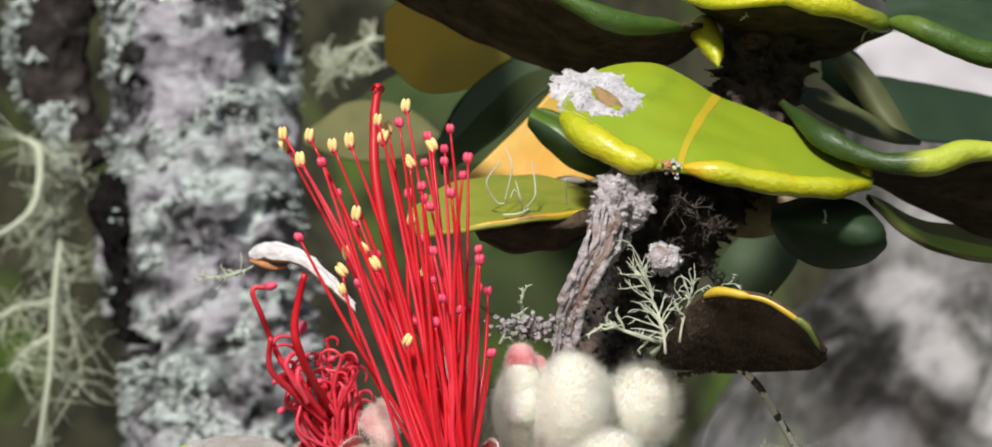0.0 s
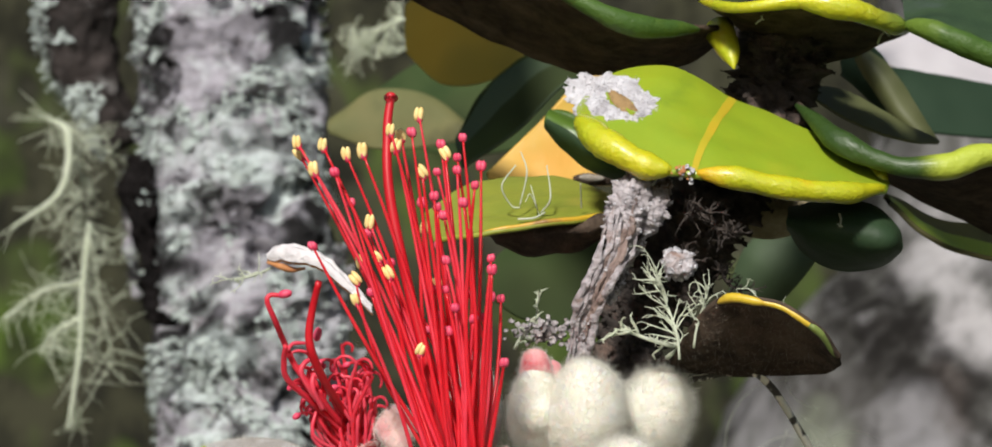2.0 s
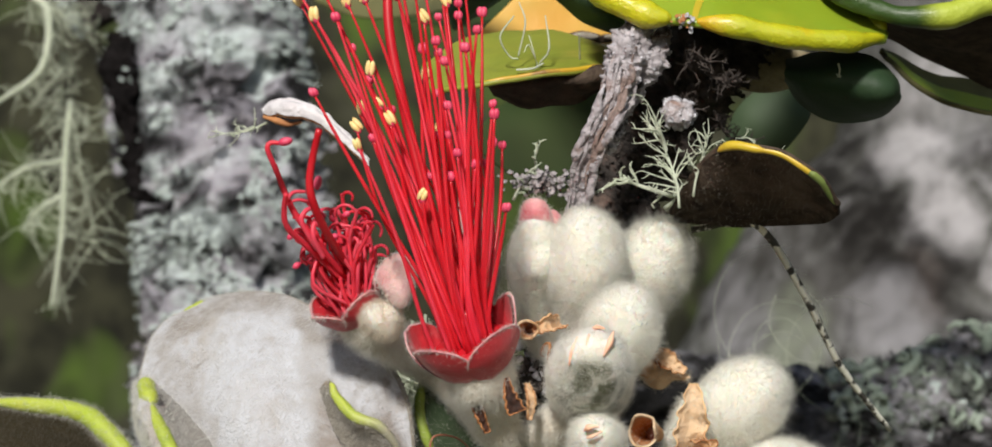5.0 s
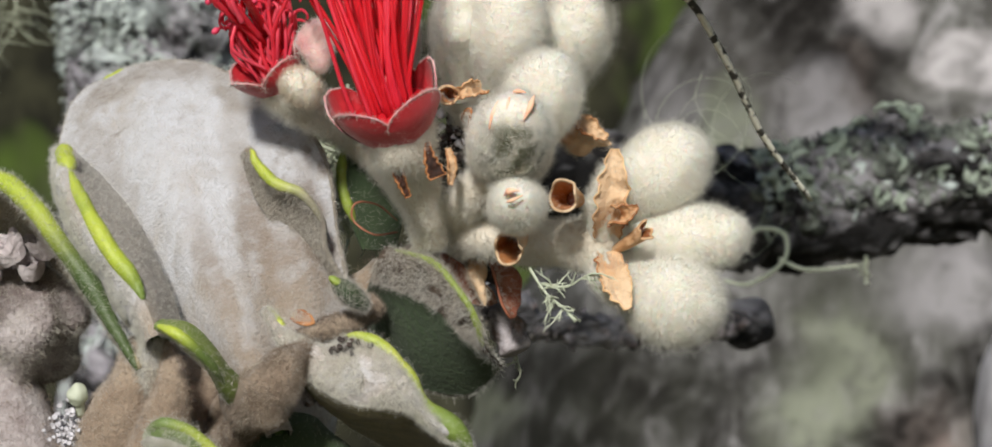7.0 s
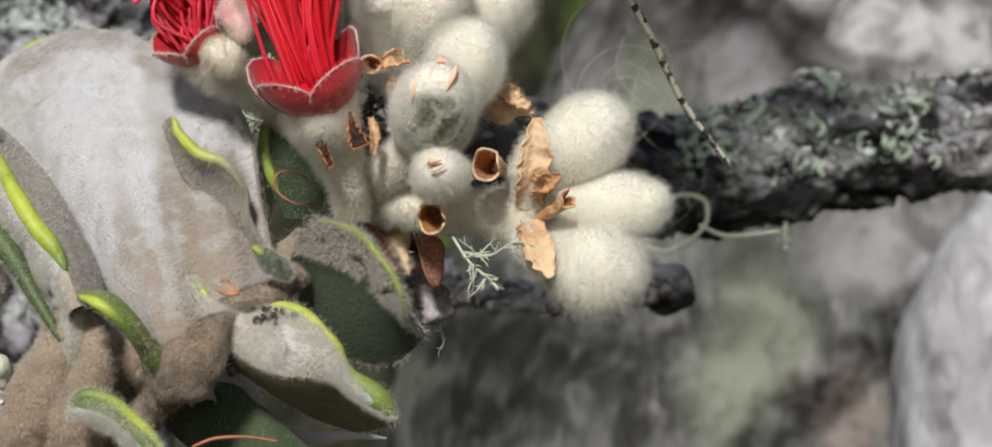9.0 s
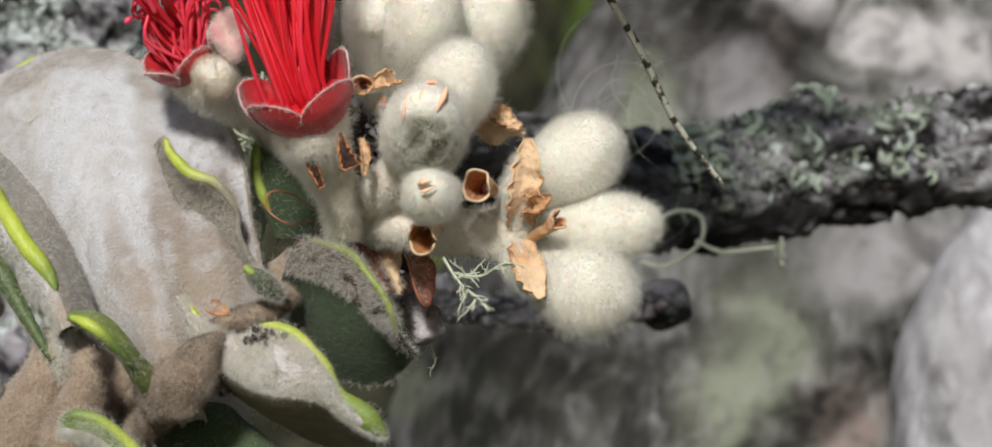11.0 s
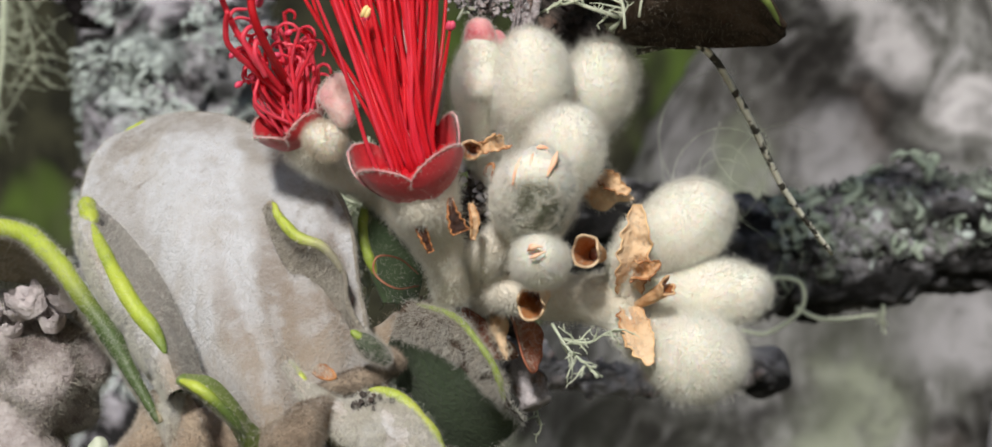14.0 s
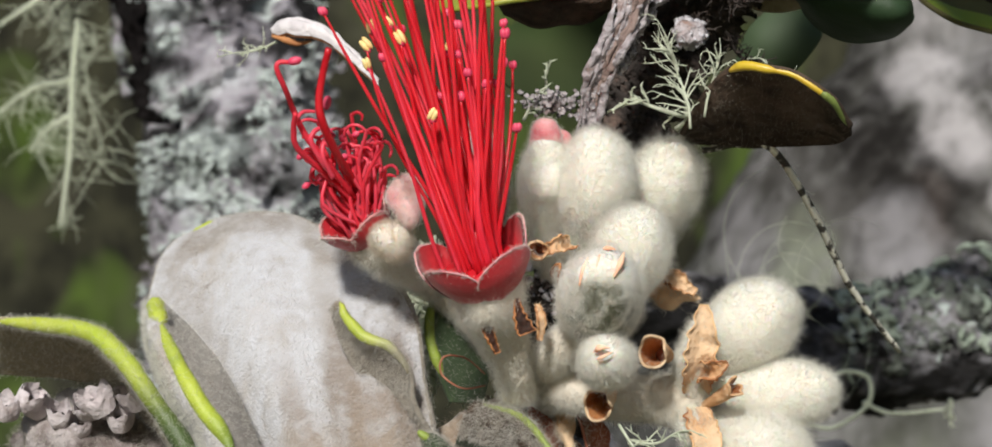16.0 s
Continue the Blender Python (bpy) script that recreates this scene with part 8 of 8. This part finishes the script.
def seed_head():
    c = V((-46.1, 172.0, -4.0))
    th = thing("seed_head", "grey woolly cluster of old seed capsules", "seed capsule", c)
    rng = np.random.default_rng(5)
    g = blob(c + (0, 3, -1), (6.5, 5.5), (0.3, 0, 1), 30, 40, rough=0.35, rough_scale=0.35)
    part("head", g, M_SEED_DARK, th)
    part("wool", hairs(g, 17000, 0.8, 0.022, seed=9, lean=0.6), M_WOOL_GREY, th, "grey wool", kind="stuff")
    for k in range(9):
        p = c + np.array([-5.5 + 1.35 * k + rng.normal(0, 0.3), -3.2 + rng.normal(0, 0.7), 3.2 + rng.normal(0, 0.9)])
        ax = unit((rng.normal(0, 0.5), -0.7 + rng.normal(0, 0.2), 0.9))
        s1 = unit(np.cross(ax, (1, 0.2, 0.1)))
        s2 = np.cross(ax, s1)
        size = rng.uniform(1.05, 1.5)
        walls = []
        for off in (0.0, -0.18):
            v = []
            for i in range(7):
                h = i / 6
                for q in range(20):
                    g2 = 2 * math.pi * q / 20
                    lobe = 0.75 + 0.10 * h * h * math.cos(5 * g2 + k) + 0.22 * h * noise.noise(Vector((math.cos(g2) * 2.2, math.sin(g2) * 2.2, k * 3.1)))
                    r = size * (0.75 + 0.5 * h - 0.35 * h * h) * (1 + 0.28 * noise.noise(Vector((math.cos(g2) * 1.6, math.sin(g2) * 1.6, k * 2.3 + h)))) + off
                    v.append(p + ax * (1.9 * size * h * lobe) + r * (math.cos(g2) * s1 + math.sin(g2) * s2))
            walls.append((np.array(v), [(i * 20 + q, i * 20 + (q + 1) % 20, (i + 1) * 20 + (q + 1) % 20, (i + 1) * 20 + q) for i in range(6) for q in range(20)]))
        cp = part("capsule", join(*walls), M_SEED, th, "open five-lobed capsule")
        part("capsule_floor", blob(p + ax * 0.5 * size, (size * 0.6, 0.15), ax, 6, 12), M_BARK, cp, "dark hollow of the capsule")
    stem("woolly_stem", [(-49.3, 174.0, -6.3), (-42.7, 172.0, -18.6), (-41.3, 170.0, -23.4)], [3.5, 3.2, 4], M_SEED_DARK, "grey woolly stem under the seed head", "stem", n=14, seg=14, wool=5000, hair=0.7, seed=9.0, wool_mat=M_WOOL_DARK)


seed_head()

th = thing("lichen_crumb", "pale crumbling lichen on the twig", "lichen", (-8.7, 170.0, 23.8))
rng = np.random.default_rng(14)
pts = V((-8.7, 170.0, 24.1)) + rng.normal(0, 1, (200, 3)) * np.array([1.2, 0.6, 0.5])
part("lichen_grain", flakes(pts, np.tile((0, -1, 0.6), (200, 1)), 0.2, 15, curl=1.2), M_BARK_GREY, th, kind="stuff")
th = thing("lichen_crumb", "white and black lichen crust between the stalks", "lichen", (-8.7, 171.5, 9.0))
rng = np.random.default_rng(24)
pts = V((-8.9, 171.0, 9.4)) + rng.normal(0, 1, (160, 3)) * np.array([0.75, 0.4, 1.5])
crust_b = part("bark_grain", flakes(pts[:80], np.tile((0, -1, 0.4), (80, 1)), 0.42, 25, curl=1.0), M_BARK, th, "black bark crumbs", kind="stuff")
part("lichen_grain", flakes(pts[80:] + np.array([0, -0.3, 0]), np.tile((0, -1, 0.4), (80, 1)), 0.32, 26, curl=1.1), M_CRUST, th, kind="stuff")
th = thing("branch_gall", "dark knobbly bud on the branch", "gall", (25.9, 325.0, -9.8))
part("knob", blob((25.9, 325.0, -9.8), (4.0, 4.0), (0.3, 0, 1), 14, 18, rough=0.3, rough_scale=0.3), M_BRANCH, th)
th = thing("twig_stub", "broken dark twig stub with pale fungus", "twig", (-5.0, 172.0, -5.9))
part("stub", tube([(-7.3, 172.0, -3.4), (-5.6, 171.0, -5.1), (-4.5, 170.0, -7.6)], [1.4, 1.5, 1.1], n=16, seg=12, rough=0.5, rough_scale=1.0), M_BARK_GREY, th)
th = thing("dry_tendril", "thin curled red-brown dry filament", "filament", (-13.9, 166.0, 1.6))
part("filament", tube([(-13.6, 166.0, 1.7), (-15.3, 165.0, 1.5), (-16.9, 165.0, 2.6), (-16.7, 165.0, 3.9), (-15.1, 166.0, 3.8), (-13.6, 166.0, 2.6)], [0.07, 0.09, 0.05], n=26, seg=6), M_SCALE, th)
th = thing("lichen_crumb", "white and green lichen crumbs on the stem", "lichen", (-35.6, 156.0, -13.2))
rng = np.random.default_rng(4)
pts = V((-36.7, 158.0, -12.9)) + rng.normal(0, 1, (180, 3)) * np.array([0.9, 0.7, 0.75])
part("lichen_grain", flakes(pts, np.tile((0, -1, 0.4), (180, 1)), 0.24, 5, curl=1.2), M_CRUST, th, kind="stuff")

th = thing("dry_sliver", "dry white sliver of dead leaf under the rosette", "leaf sliver", (-15.1, 166.0, -16.7))
part("sliver", tube([(-16.8, 166.0, -16.5), (-14.3, 165.0, -16.6), (-11.3, 164.0, -16.2), (-8.3, 163.0, -16.3)], [0.9, 0.7, 0.5, 0.08], n=20, seg=8, rough=0.25), M_PALE, th)
th = thing("dry_tendril", "thin red-brown dry filament under the leaves", "filament", (-20.9, 150.0, -15.5))
part("filament", tube([(-21.2, 150.0, -15.6), (-19.6, 150.0, -15.0), (-17.4, 150.0, -14.9), (-15.2, 150.0, -15.2)], [0.1, 0.14, 0.12, 0.06], n=20, seg=6, rough=0.2), M_SCALE, th)
th = thing("lichen_cup", "tiny pale green lichen cup on the stem", "lichen", (-35.9, 156.0, -11.6))
part("stalk", tube([(-36.0, 157.0, -11.9), (-35.9, 156.0, -10.6)], [0.35, 0.4], n=6, seg=8), M_USNEA, th)
part("cap", blob((-36.0, 156.0, -10.4), (0.75, 0.8), (0, -0.2, 1), 16, 20, rough=0.4, rough_scale=1.3), M_USNEA, th)

M_DEW = bpy.data.materials.new("dew")
M_DEW.use_nodes = True
M_DEW.node_tree.nodes["Principled BSDF"].inputs["Transmission Weight"].default_value = 1.0
M_DEW.node_tree.nodes["Principled BSDF"].inputs["Roughness"].default_value = 0.02
M_DEW.node_tree.nodes["Principled BSDF"].inputs["IOR"].default_value = 1.33
for at in ((-18.9, 149.6, 38.9), (-18.4, 149.8, 38.9)):
    th = thing("dew_drop", "clear round dew drop on the tip of the style", "water drop", at)
    part("drop", blob(at, (0.26, 0.28), (0, 0, 1), 10, 14), M_DEW, th)

th = thing("debris_crumb", "black crumbs of debris caught on a woolly leaf", "debris", (-16.4, 156.0, -6.8))
rng = np.random.default_rng(64)
pts = V((-16.0, 153.5, -6.9)) + rng.normal(0, 1, (70, 3)) * np.array([0.6, 0.25, 0.28])
part("crumb_dust", flakes(pts, np.tile((0, -1, 0.6), (70, 1)), 0.2, 65, curl=0.9), M_BARK, th, kind="stuff")
th = thing("debris_crumb", "white and black crumbs in the shade under a woolly leaf", "debris", (-18.8, 158.0, -10.8))
pts = V((-18.8, 157.0, -10.6)) + rng.normal(0, 1, (70, 3)) * np.array([0.9, 0.4, 0.4])
part("crumb_dust", flakes(pts, np.tile((0, -1, 0.6), (70, 1)), 0.22, 66, curl=0.9), M_BARK_GREY, th, kind="stuff")
